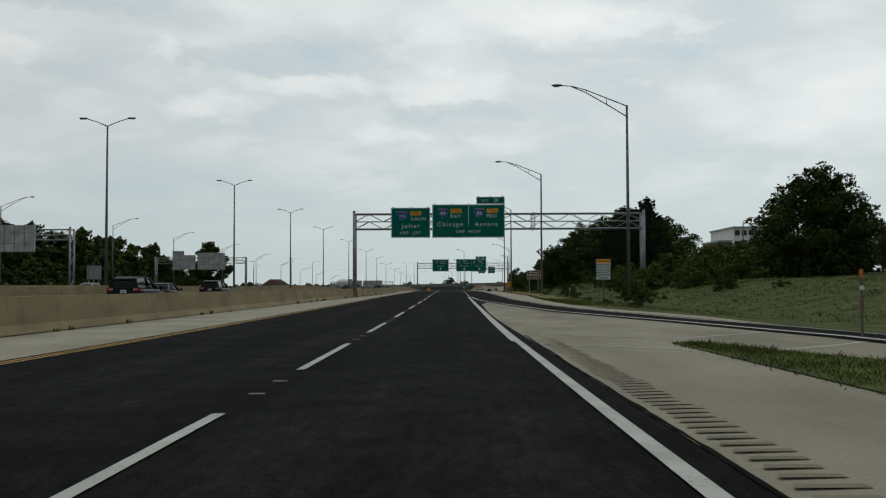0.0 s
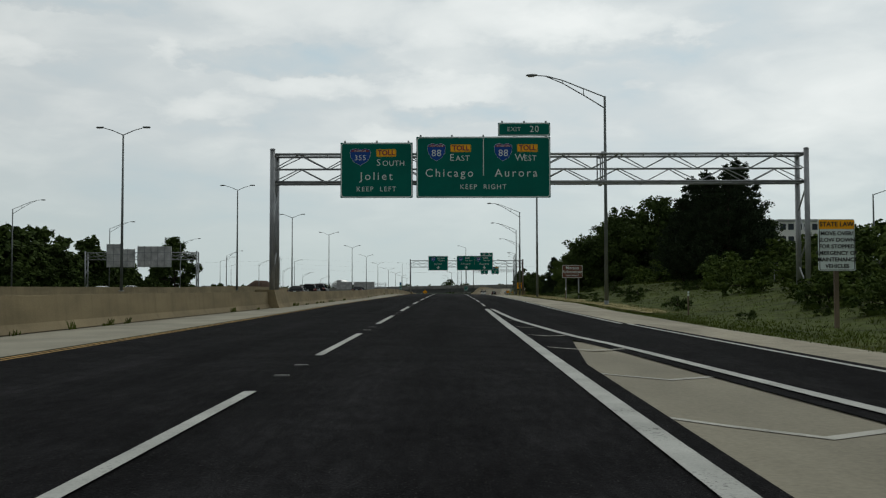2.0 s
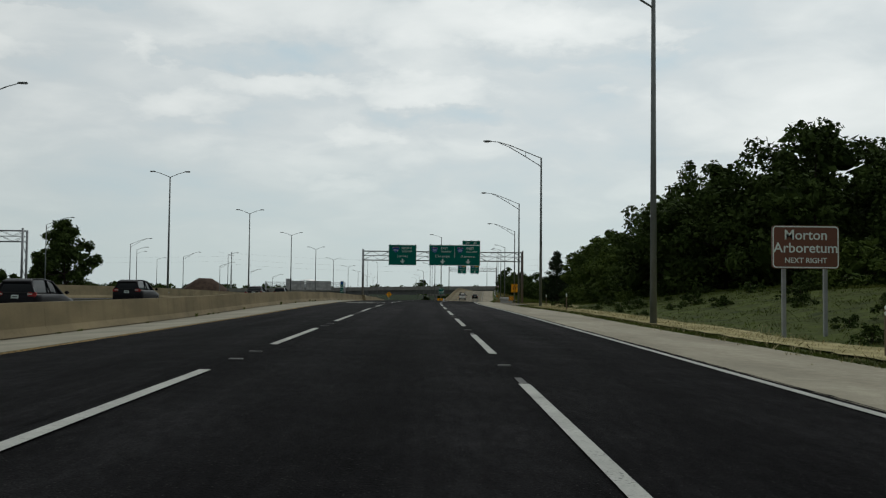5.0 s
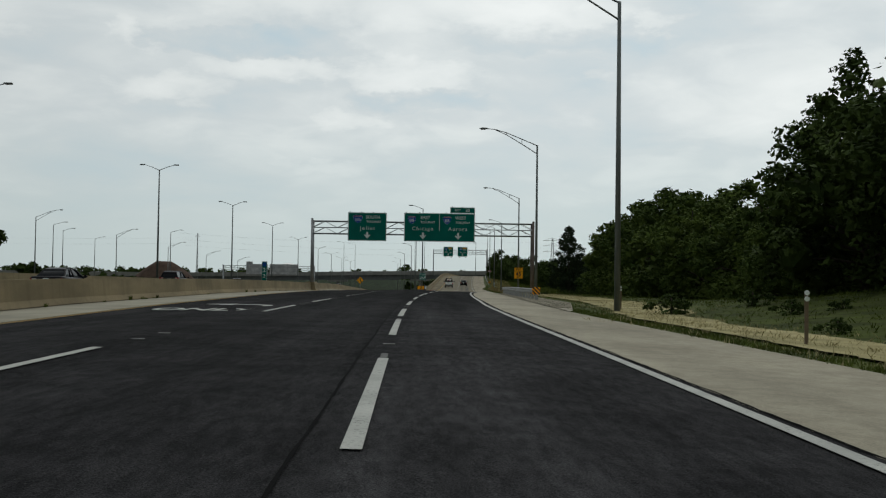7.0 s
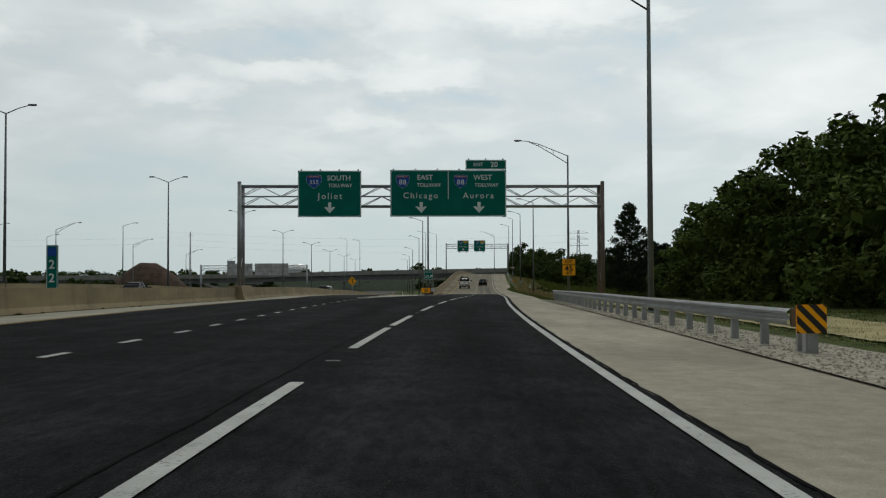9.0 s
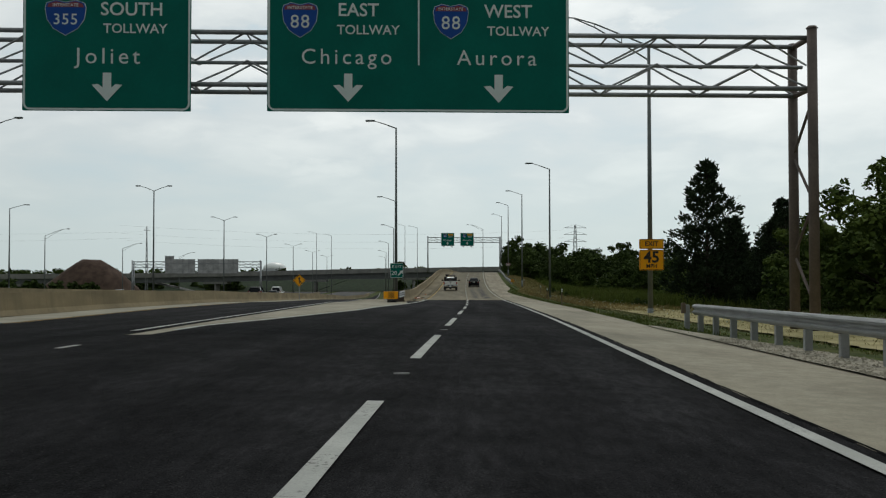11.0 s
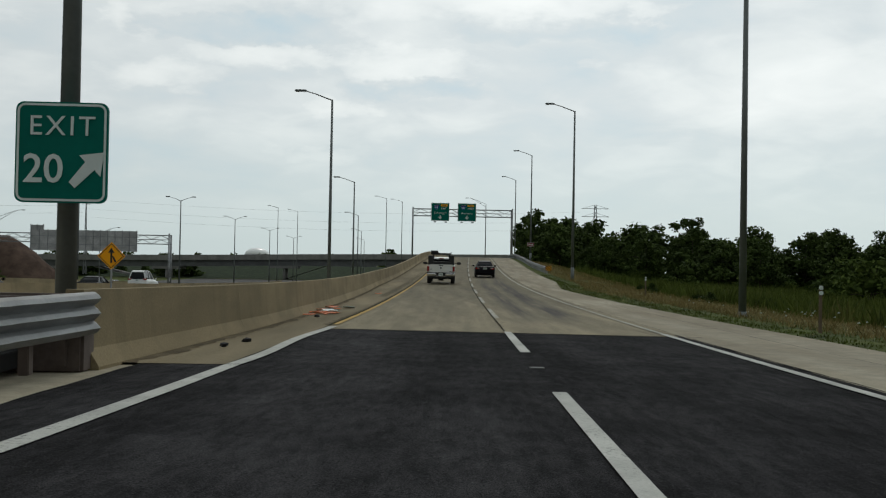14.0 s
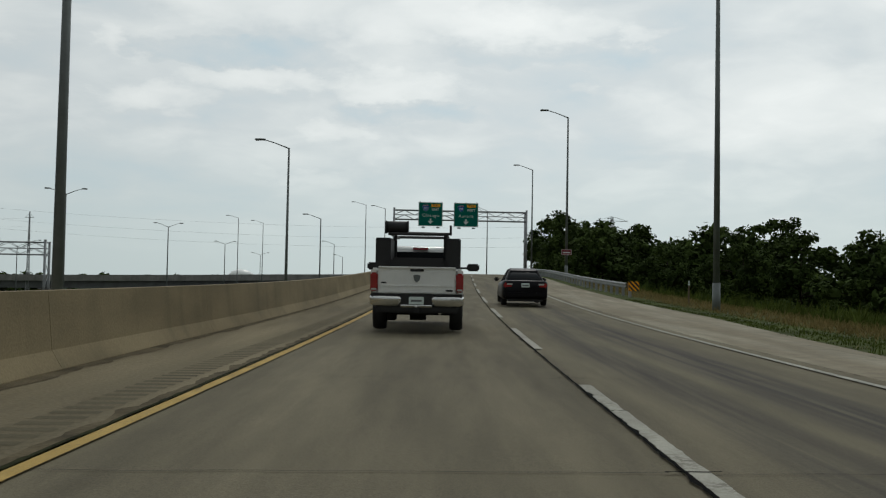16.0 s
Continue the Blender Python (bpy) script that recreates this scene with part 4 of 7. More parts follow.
strip("asphalt", lambda y: lane_left(y) - lerp(y, (330, 0.1), (335, 0.5), (340, 1.0), (346.5, 1.25), (356, 1.3)) + 0.06 * noise.noise(Vector((y * 0.9, 4, 0))), lambda y: lane_left(y) + 0.05, 330, 354.7, 0.004, ASPHALT, n=2, parent=road, step=0.6)
# thickened pier footings where the gantry legs stand in the median
for gx, gy in ((-11.66, 105.05), (-10.0, 290.4)):
    bm = prism([(-0.9, 0), (-0.75, 0.3), (-0.55, 1.12), (0.55, 1.12), (0.75, 0.3), (0.9, 0)], -2.2, 2.2)
    ob = tagged(part("pier_footing", bm, BARRIER), "widened concrete footing in the median barrier", "footing", kind="structure")
    ob.matrix_basis = pose(gx - 0.02, gy, median_z(gy) - 0.04)


# ---- lamp posts ----
POST_H = 14.6


def truss_lamp(label="tall grey steel street lamp with a trussed arm beside the tollway", group="trussed roadside lamps"):
    t = thing("street_lamp", label, "street lamp", group=group)
    part("pole", tube((0, 0, 0), (0, 0, POST_H), 0.15, 0.085, 10), POLE, t, smooth=True)
    part("base", tube((0, 0, -1.4), (0, 0, 0.12), 0.17, 0.165, 10), POLE, t, "flared steel foot", smooth=True)
    up = [(0, 0, POST_H - 0.05), (-1.5, 0, POST_H + 0.55), (-3.0, 0, POST_H + 1.15), (-4.1, 0, POST_H + 1.45)]
    dn = [(0, 0, POST_H - 0.85), (-1.5, 0, POST_H + 0.08), (-3.0, 0, POST_H + 0.95), (-4.1, 0, POST_H + 1.41)]
    arm = part("arm", bent(up + [(-4.8, 0, POST_H + 1.5)], 0.045, 0.035), POLE, t, smooth=True)
    part("arm", bent(dn, 0.045, 0.035), POLE, t, smooth=True)
    part("strut", tube(up[1], dn[1], 0.025), POLE, t)
    part("strut", tube(up[2], dn[2], 0.02), POLE, t)
    head = bmesh.new()
    bmesh.ops.create_uvsphere(head, u_segments=12, v_segments=8, radius=1)
    for v in head.verts:
        v.co = Vector((-5.15 + v.co.x * 0.45, v.co.y * 0.17, POST_H + 1.5 + v.co.z * (0.12 if v.co.z > 0 else 0.07)))
    h = part("lamp_head", head, POLE, t, smooth=True)
    part("lens", box(-5.45, -5.0, -0.12, 0.12, POST_H + 1.40, POST_H + 1.45, 0.02), LENS, h, "pale glass lens")
    return t


def arm_lamp(height, group, reach=2.4, label="slim grey steel lamp post with a single upswept arm"):
    t = thing("street_lamp", label, "street lamp", group=group)
    part("pole", tube((0, 0, 0), (0, 0, height), 0.14, 0.075, 10), POLE, t, smooth=True)
    part("base", tube((0, 0, -1.4), (0, 0, 0.12), 0.17, 0.165, 10), POLE, t, "flared steel foot", smooth=True)
    arm = bent([(0, 0, height - 0.06), (-reach * 0.5, 0, height + 0.38), (-reach * 0.8, 0, height + 0.58)], 0.05, 0.035)
    part("arm", arm, POLE, t, smooth=True)
    h = part("lamp_head", box(-reach - 0.35, -reach * 0.78, -0.15, 0.15, height + 0.54, height + 0.68, 0.05), POLE, t)
    part("lens", box(-reach - 0.28, -reach, -0.11, 0.11, height + 0.52, height + 0.545), LENS, h, "pale glass lens")
    return t


def twin_lamp(height):
    t = thing("street_lamp", "tall twin-armed street lamp on the centre barrier", "street lamp", group="twin lamps on the centre barrier")
    part("pole", tube((0, 0, 0), (0, 0, height), 0.15, 0.08, 10), POLE, t, smooth=True)
    part("base_plate", box(-0.2, 0.2, -0.2, 0.2, -0.02, 0.06, 0.01), STEEL, t)
    for s in (-1, 1):
        a = bent([(0, 0, height - 0.05), (s * 1.1, 0, height + 0.42), (s * 2.0, 0, height + 0.68)], 0.05, 0.035)
        arm = part("arm", a, POLE, t, smooth=True)
        h = part("lamp_head", box(min(s * 1.9, s * 2.65), max(s * 1.9, s * 2.65), -0.15, 0.15, height + 0.64, height + 0.78, 0.05), POLE, t)
        part("lens", box(min(s * 2.1, s * 2.6), max(s * 2.1, s * 2.6), -0.11, 0.11, height + 0.62, height + 0.645), LENS, h, "pale glass lens")
    return t


def set_row(first, places):
    for i, m in enumerate(places):
        if i == 0:
            first.matrix_basis = m
        else:
            copy_thing(first, m)


set_row(truss_lamp(), [pose(x, y, zt - POST_H) for x, y, zt in
                       ((13.6, 26, 14.7), (12.0, 70.3, 14.7), (10.1, 115.0, 14.95), (9.4, 158, 14.2), (11.52, 210, 14.5), (14.5, 258, 14.54), (19.45, 313, 14.0), (33.9, 590, 17.2))])
set_row(arm_lamp(14.5, "lamps on the right of the ramp"), [pose(x, y, zt - 14.5) for x, y, zt in
                                    ((22.45, 367.7, 13.27), (25.97, 420.2, 14.8), (29.5, 472.5, 16.8), (32.5, 515, 17.0))])
set_row(arm_lamp(15.0, "lamps between the ramp and the tollway"), [pose(x, y, zt - 15.0) for x, y, zt in
                                    ((5.36, 346.3, 14.5), (4.9, 403.5, 12.4), (4.2, 458.5, 11.1), (2.2, 524, 10.06), (0.5, 590, 9.2), (-1.0, 660, 8.6))])
set_row(twin_lamp(15.3), [pose(lerp(y, (89, -33.4), (140, -32.7), (195, -32.9), (246, -33.0), (298.5, -31.7), (347, -30.3), (402.5, -30.4), (454, -29.7), (503, -28.1), (670, -26.0)), y, zt - 15.3) for y, zt in
                          ((38, 16.6), (89.3, 16.6), (140.5, 16.5), (193, 16.6), (246, 16.4), (298.5, 15.85), (347, 14.6), (402.5, 13.73), (454, 12.3), (503, 10.94), (556, 10.2), (612, 9.6), (670, 9.0))])
set_row(truss_lamp("slim lamp post with a trussed arm across the opposite carriageway", "lamps far across the tollway"), [pose(-74.5, y, median_z(y), 0, 0, 180) for y in (102, 156, 209, 256, 312, 368, 424, 480, 540, 610)])


set_row(arm_lamp(24.5, "tall lamps by the far crossing", 3.0, "tall slim lamp post with one arm beyond the ramp"), [pose(x, y, zt - 24.5) for x, y, zt in ((7.0, 600, 18.8), (11.4, 602, 18.2), (-27.3, 635, 17.6), (-22.4, 647, 17.2))])
set_row(arm_lamp(13.5, "lamps on the slip road across the tollway", 3.0, "slim lamp post with one arm on the slip road"), [pose(x, y, zt - 13.5, 0, 0, 180) for x, y, zt in ((-81.0, 396, 12.9), (-92.4, 435, 13.2), (-61.0, 427, 12.8), (-98.0, 480, 12.6))])


hill_lamp = arm_lamp(9.0, "lamp on the hillside", 2.6, "slim lamp post standing among the hillside shrubs")
hill_lamp.matrix_basis = pose(47.0, 155.0, ground_z(47.0, 155.0), 0, 0, 180)


# ---- overhead sign gantries ----
def gantry(x0, x1, y, z_low, z_high, ga, gb, label, right_mat=STEEL):
    """Space-frame beam between x0 and x1; z_low, z_high: its chords; ga, gb: the ground at the legs."""
    t = thing("sign_gantry", label, "sign gantry", at=pose(0, y, 0))
    for x, g, m in ((x0, ga, STEEL), (x1, gb, right_mat)):
        bmx = bmesh.new()
        for dy in (-0.75, 0.75):
            p = part("post", tube((x, dy, g), (x, dy, z_high + (0.26 if dy < 0 else 0.06)), 0.165, 0.15, 12), m, t, smooth=True)
            part("cap", tube((x, dy, z_high + (0.26 if dy < 0 else 0.06)), (x, dy, z_high + (0.33 if dy < 0 else 0.13)), 0.185, 0.12, 12), m, p)
        z, s = g + 0.9, 1
        while z < z_low - 0.6:
            tube((x, -0.75 * s, z), (x, 0.75 * s, z + 1.6), 0.05, n=6, bm=bmx)
            z, s = z + 1.6, -s
        tube((x, -0.75, z_low), (x, 0.75, z_low), 0.09, bm=bmx)
        tube((x, -0.75, z_high), (x, 0.75, z_high), 0.09, bm=bmx)
        tagged(part("bracing", bmx, m, t), kind="stuff")
    zm = (z_low + z_high) / 2
    for z, dy, r in ((z_high, -0.6, 0.075), (z_high, 0.6, 0.075), (z_low, -0.6, 0.075), (z_low, 0.6, 0.075), (zm, 0.0, 0.06)):
        part("chord", tube((x0, dy, z), (x1, dy, z), r, n=8), STEEL, t, smooth=True)
    web = bmesh.new()
    n = max(4, int(round((x1 - x0) / 1.55)))
    for i in range(n):
        a, b = x0 + (x1 - x0) * i / n, x0 + (x1 - x0) * (i + 1) / n
        for dy in (-0.6, 0.6):
            if i % 2:
                tube((a, dy, z_high), (b, dy * 0.5, zm), 0.032, n=5, bm=web, caps=False)
                tube((a, dy * 0.5, zm), (b, dy, z_low), 0.032, n=5, bm=web, caps=False)
            else:
                tube((a, dy * 0.5, zm), (b, dy, z_high), 0.032, n=5, bm=web, caps=False)
                tube((a, dy, z_low), (b, dy * 0.5, zm), 0.032, n=5, bm=web, caps=False)
        tube((a, -0.6, z_high), (a, 0.6, z_high), 0.03, n=5, bm=web, caps=False)
        tube((a, -0.6, z_low), (a, 0.6, z_low), 0.03, n=5, bm=web, caps=False)
    tagged(part("lattice", web, STEEL, t, "thin diagonal lattice bars"), kind="stuff")
    for s in (0.62,):
        x = x0 + (x1 - x0) * s
        for dy in (-0.6, 0.6):
            sp = bmesh.new()
            for z in (z_low, z_high):
                tube((x - 0.09, dy, z), (x + 0.09, dy, z), 0.16, n=10, bm=sp)
            tube((x - 0.16, dy, z_low), (x - 0.16, dy, z_high), 0.04, n=6, bm=sp)
            tube((x + 0.16, dy, z_low), (x + 0.16, dy, z_high), 0.04, n=6, bm=sp)
            part("splice", sp, STEEL, t, "bolted flange joint of the beam")
    return t


def rounded(x0, x1, z0, z1, r=0.22, n=4):
    pts = []
    for cx, cz, a0 in ((x1 - r, z1 - r, 0), (x0 + r, z1 - r, 90), (x0 + r, z0 + r, 180), (x1 - r, z0 + r, 270)):
        for i in range(n + 1):
            a = radians(a0 + 90 * i / n)
            pts.append((cx + r * math.cos(a), cz + r * math.sin(a)))
    return pts


def ring(x0, x1, z0, z1, r, w, y, depth, bm=None):
    bm = bm or bmesh.new()
    o, i = rounded(x0, x1, z0, z1, r), rounded(x0 + w, x1 - w, z0 + w, z1 - w, max(0.02, r - w))
    n = len(o)
    vo = [bm.verts.new((a, y, b)) for a, b in o]
    vi = [bm.verts.new((a, y, b)) for a, b in i]
    vo2 = [bm.verts.new((a, y + depth, b)) for a, b in o]
    for k in range(n):
        bm.faces.new((vo[k], vo[(k + 1) % n], vi[(k + 1) % n], vi[k]))
        bm.faces.new((vo[k], vo2[k], vo2[(k + 1) % n], vo[(k + 1) % n]))
    return bm


def board(name, label, x0, x1, z0, z1, y, colour, edge=SIGN_WHITE, r=0.2, w=0.06, at=None, back=True, square=True):
    """A sign board facing the driver with an inset border; its panel is built of upright boards."""
    t = thing(name, label, "road sign", at=at)
    out = rounded(x0, x1, z0, z1, 0.03 if square else r, 4)
    part("panel", prism(out, y, y + 0.05), colour, t)
    part("border", ring(x0 + 0.02, x1 - 0.02, z0 + 0.02, z1 - 0.02, r, w, y - 0.006, 0.006), edge, t)
    if back:
        k = max(2, int((x1 - x0) / 1.6))
        for i in range(k + 1):
            x = x0 + 0.25 + (x1 - x0 - 0.5) * i / k
            part("stiffener", box(x - 0.05, x + 0.05, y + 0.05, y + 0.3, z0 + 0.05, z1 + 0.12), SIGN_BACK, t, "aluminium back post")
    return t


SIGN_AMBER = mat("sign_amber", (1.0, 0.50, 0.02), 0.5, 0.0, 1.0, 10.0, 0.0, spec=0.2)


def shield(parent, x, z, w, h, text, y):
    pts = [(-0.5, 0.28), (-0.46, 0.42), (-0.25, 0.5), (0, 0.44), (0.25, 0.5), (0.46, 0.42), (0.5, 0.28), (0.46, -0.05), (0.3, -0.32), (0, -0.52), (-0.3, -0.32), (-0.46, -0.05)]
    def put(s):
        return [(x + a * w * s, z + b * h * s) for a, b in pts]
    s = part("shield", prism(put(1.0), y - 0.012, y), SIGN_WHITE, parent, "interstate shield, blue under a red band")
    part("field", prism(put(0.975), y - 0.018, y - 0.011), SIGN_BLUE, s)
    part("band", prism([(x - 0.44 * w, z + 0.29 * h), (x - 0.41 * w, z + 0.39 * h), (x - 0.23 * w, z + 0.455 * h), (x, z + 0.4 * h), (x + 0.23 * w, z + 0.455 * h), (x + 0.41 * w, z + 0.39 * h), (x + 0.44 * w, z + 0.29 * h)], y - 0.024, y - 0.017), SIGN_RED, s)
    words("INTERSTATE", h * 0.125, SIGN_WHITE, parent, x, y - 0.026, z + 0.345 * h, name="band_lettering", spacing=1.05)
    words(text, h * (0.54 if len(text) < 3 else 0.44), SIGN_WHITE, parent, x, y - 0.025, z - 0.07 * h, bold=0.002, spacing=1.1)
    return s


def plate(parent, x0, x1, z0, z1, y, text, size):
    p = part("toll_plate", prism(rounded(x0, x1, z0, z1, 0.06), y - 0.014, y), SIGN_AMBER, parent, "amber toll plaque")
    part("border", ring(x0 + 0.025, x1 - 0.025, z0 + 0.025, z1 - 0.025, 0.05, 0.009, y - 0.018, 0.004), SIGN_BLACK, p)
    words(text, size, SIGN_RED, parent, (x0 + x1) / 2, y - 0.02, (z0 + z1) / 2, bold=0.012)


def capitals(text, x, y, z, size, parent, material=SIGN_WHITE):
    """A word with a larger first letter, set about x."""
    small = size * 0.80
    w1 = size * (0.62 if text[0] in "SE" else 0.92)
    w2 = small * 0.70 * (len(text) - 1)
    left = x - (w1 + w2) / 2
    words(text[0], size, material, parent, left, y, z, align="LEFT")
    words(text[1:], small, material, parent, left + w1, y, z - (size - small) * 0.36, align="LEFT", spacing=1.08)


def arrow_down(parent, x, z, s, y):
    pts = [(-0.5, 0.1), (-0.28, 0.12), (-0.14, 0.0), (-0.14, 0.5), (0.14, 0.5), (0.14, 0.0), (0.28, 0.12), (0.5, 0.1), (0, -0.45)]
    return part("arrow", prism([(x + a * s, z + b * s) for a, b in pts], y - 0.012, y), SIGN_WHITE, parent, "white arrow pointing down")


g1y = 105.05
gantry(-11.52, 20.25, g1y, 7.68, 9.34, median_z(104) + 0.9, 0.2, "galvanised steel truss gantry over the tollway carrying green signs")
Y1 = g1y - 0.98
s = board("guide_sign", "green overhead guide sign with interstate shield, south to Joliet", -7.45, -3.17, 6.69, 9.98, Y1, SIGN_GREEN)
shield(s, -6.28, 9.13, 1.24, 1.0, "355", Y1)
plate(s, -5.33, -4.15, 9.13, 9.58, Y1, "TOLL", 0.42)
capitals("SOUTH", -4.52, Y1 - 0.008, 8.77, 0.56, s)
words("Joliet", 0.68, SIGN_WHITE, s, -5.33, Y1 - 0.008, 7.96, spacing=1.32)
words("KEEP  LEFT", 0.41, SIGN_WHITE, s, -5.33, Y1 - 0.008, 7.20, spacing=1.22)
s = board("guide_sign", "wide green overhead guide sign for Chicago east and Aurora west", -2.95, 5.0, 6.68, 10.32, Y1, SIGN_GREEN)
for cx, d, city in ((-0.98, "EAST", "Chicago"), (2.98, "WEST", "Aurora")):
    shield(s, cx - 0.78, 9.4, 1.08, 1.05, "88", Y1)
    plate(s, cx + 0.05, cx + 1.27, 9.4, 9.86, Y1, "TOLL", 0.42)
    capitals(d, cx + 0.66, Y1 - 0.008, 9.06, 0.58, s)
    words(city, 0.68, SIGN_WHITE, s, cx - 0.02, Y1 - 0.008, 8.14, spacing=1.32)
words("KEEP  RIGHT", 0.41, SIGN_WHITE, s, 1.0, Y1 - 0.008, 7.32, spacing=1.22)
part("divider", box(1.0, 1.05, Y1 - 0.012, Y1, 8.0, 10.2), SIGN_WHITE, s)
s = board("exit_sign", "green exit number panel above a guide sign", 1.9, 5.0, 10.36, 11.15, Y1, SIGN_GREEN, r=0.12, w=0.05)
words("EXIT", 0.36, SIGN_WHITE, s, 2.85, Y1 - 0.008, 10.75, spacing=1.15)
words("20", 0.54, SIGN_WHITE, s, 4.05, Y1 - 0.008, 10.75, spacing=1.1)

g2y = 291.0
gantry(-10.0, 18.6, g2y, 7.15, 8.75, median_z(290) + 0.9, -0.5, "galvanised steel truss gantry with lane arrow signs", DARK_STEEL)
Y2 = g2y - 0.98
s = board("guide_sign", "green overhead lane sign, south tollway to Joliet with an arrow", -5.4, -0.45, 6.26, 9.9, Y2, SIGN_GREEN)
shield(s, -4.15, 9.05, 1.22, 1.05, "355", Y2)
words("SOUTH", 0.56, SIGN_WHITE, s, -2.2, Y2 - 0.008, 9.3, bold=0.006)
words("TOLLWAY", 0.40, SIGN_WHITE, s, -2.1, Y2 - 0.008, 8.72, bold=0.004)
words("Joliet", 0.68, SIGN_WHITE, s, -2.9, Y2 - 0.008, 7.88, spacing=1.3)
arrow_down(s, -2.92, 6.95, 0.9, Y2)
s = board("guide_sign", "wide green overhead lane sign for Chicago and Aurora with arrows", 1.82, 10.95, 6.28, 9.95, Y2, SIGN_GREEN)
for cx, d, city in ((4.1, "EAST", "Chicago"), (8.65, "WEST", "Aurora")):
    shield(s, cx - 1.3, 9.05, 1.08, 1.05, "88", Y2)
    words(d, 0.56, SIGN_WHITE, s, cx + 0.45, Y2 - 0.008, 9.35, bold=0.006)
    words("TOLLWAY", 0.40, SIGN_WHITE, s, cx + 0.75, Y2 - 0.008, 8.75, bold=0.004)
    words(city, 0.66, SIGN_WHITE, s, cx + 0.1, Y2 - 0.008, 7.92, spacing=1.3)
    arrow_down(s, cx + 0.15, 6.98, 0.9, Y2)
part("divider", box(6.35, 6.4, Y2 - 0.012, Y2, 7.7, 9.85), SIGN_WHITE, s)
s = board("exit_sign", "green exit number panel above a lane sign", 7.75, 10.95, 9.99, 10.75, Y2, SIGN_GREEN, r=0.12, w=0.05)
words("EXIT", 0.38, SIGN_WHITE, s, 8.75, Y2 - 0.008, 10.37, bold=0.006)
words("20", 0.58, SIGN_WHITE, s, 10.0, Y2 - 0.008, 10.37, bold=0.01)

g3y = 526.0
gantry(13.1, 33.2, g3y, 10.35, 11.75, mid_z(526), mid_z(526) - 0.3, "steel truss gantry across the top of the ramp")
Y3 = g3y - 0.98
for x0, x1, d, city in ((16.75, 20.4, "EAST", "Chicago"), (22.1, 25.8, "WEST", "Aurora")):
    s = board("guide_sign", "green overhead ramp sign for %s with toll plaque" % city, x0, x1, 9.35, 12.95, Y3, SIGN_GREEN)
    c = (x0 + x1) / 2
    shield(s, c - 0.75, 12.1, 1.0, 1.0, "88", Y3)
    plate(s, c + 0.1, c + 1.45, 12.25, 12.7, Y3, "TOLL", 0.40)
    words(d, 0.5, SIGN_WHITE, s, c + 0.75, Y3 - 0.008, 11.85, bold=0.006)
    words(city, 0.67, SIGN_WHITE, s, c, Y3 - 0.008, 10.95, spacing=1.18)
    arrow_down(s, c, 10.05, 0.85, Y3)
    for dx in (-1.1, 1.1):
        ll = part("sign_lamp", box(c + dx - 0.25, c + dx + 0.25, Y3 - 0.9, Y3 - 0.5, 9.0, 9.2, 0.04), POLE, s)
        part("lamp_bracket", tube((c + dx, Y3 - 0.7, 9.05), (c + dx, Y3 + 0.2, 9.3), 0.03), POLE, s)

# gantries over the opposite carriageway, seen from behind
for (x0, x1, y, zt, panels) in ((-78.0, -54.2, 252.0, 9.6, ((-73.3, -67.4, 6.3, 10.1), (-73.3, -70.4, 10.1, 11.2), (-66.7, -59.6, 6.3, 10.7))),
                                (-84.0, -55.3, 137.0, 10.0, ((-66.0, -60.3, 6.6, 10.4),)),
                                (-60.4, -29.1, 500.0, 4.9, ((-52.3, -45.1, 1.8, 5.3), (-52.3, -50.2, 5.3, 6.1), (-44.3, -34.5, 1.8, 5.3)))):
    far = gantry(x0, x1, y, zt - 1.7, zt - 0.2, median_z(y), median_z(y), "steel gantry over the opposite carriageway seen from behind")
    for a, b, z0, z1 in panels:
        t = part("sign_panel", prism([(a, z0), (b, z0), (b, z1), (a, z1)], -1.05, -0.65), SIGN_BACK, far, "bare aluminium back of an overhead sign")
        k = max(2, int((b - a) / 1.2))
        for i in range(k + 1):
            x = a + (b - a) * i / k
            part("stiffener", box(x - 0.04, x + 0.04, -1.16, -1.05, z0 - 0.1, z1 + 0.1), STEEL, t)
        for z in (z0 + (z1 - z0) * 0.3, z0 + (z1 - z0) * 0.7):
            part("rail", box(a, b, -1.10, -1.05, z - 0.05, z + 0.05), STEEL, t)


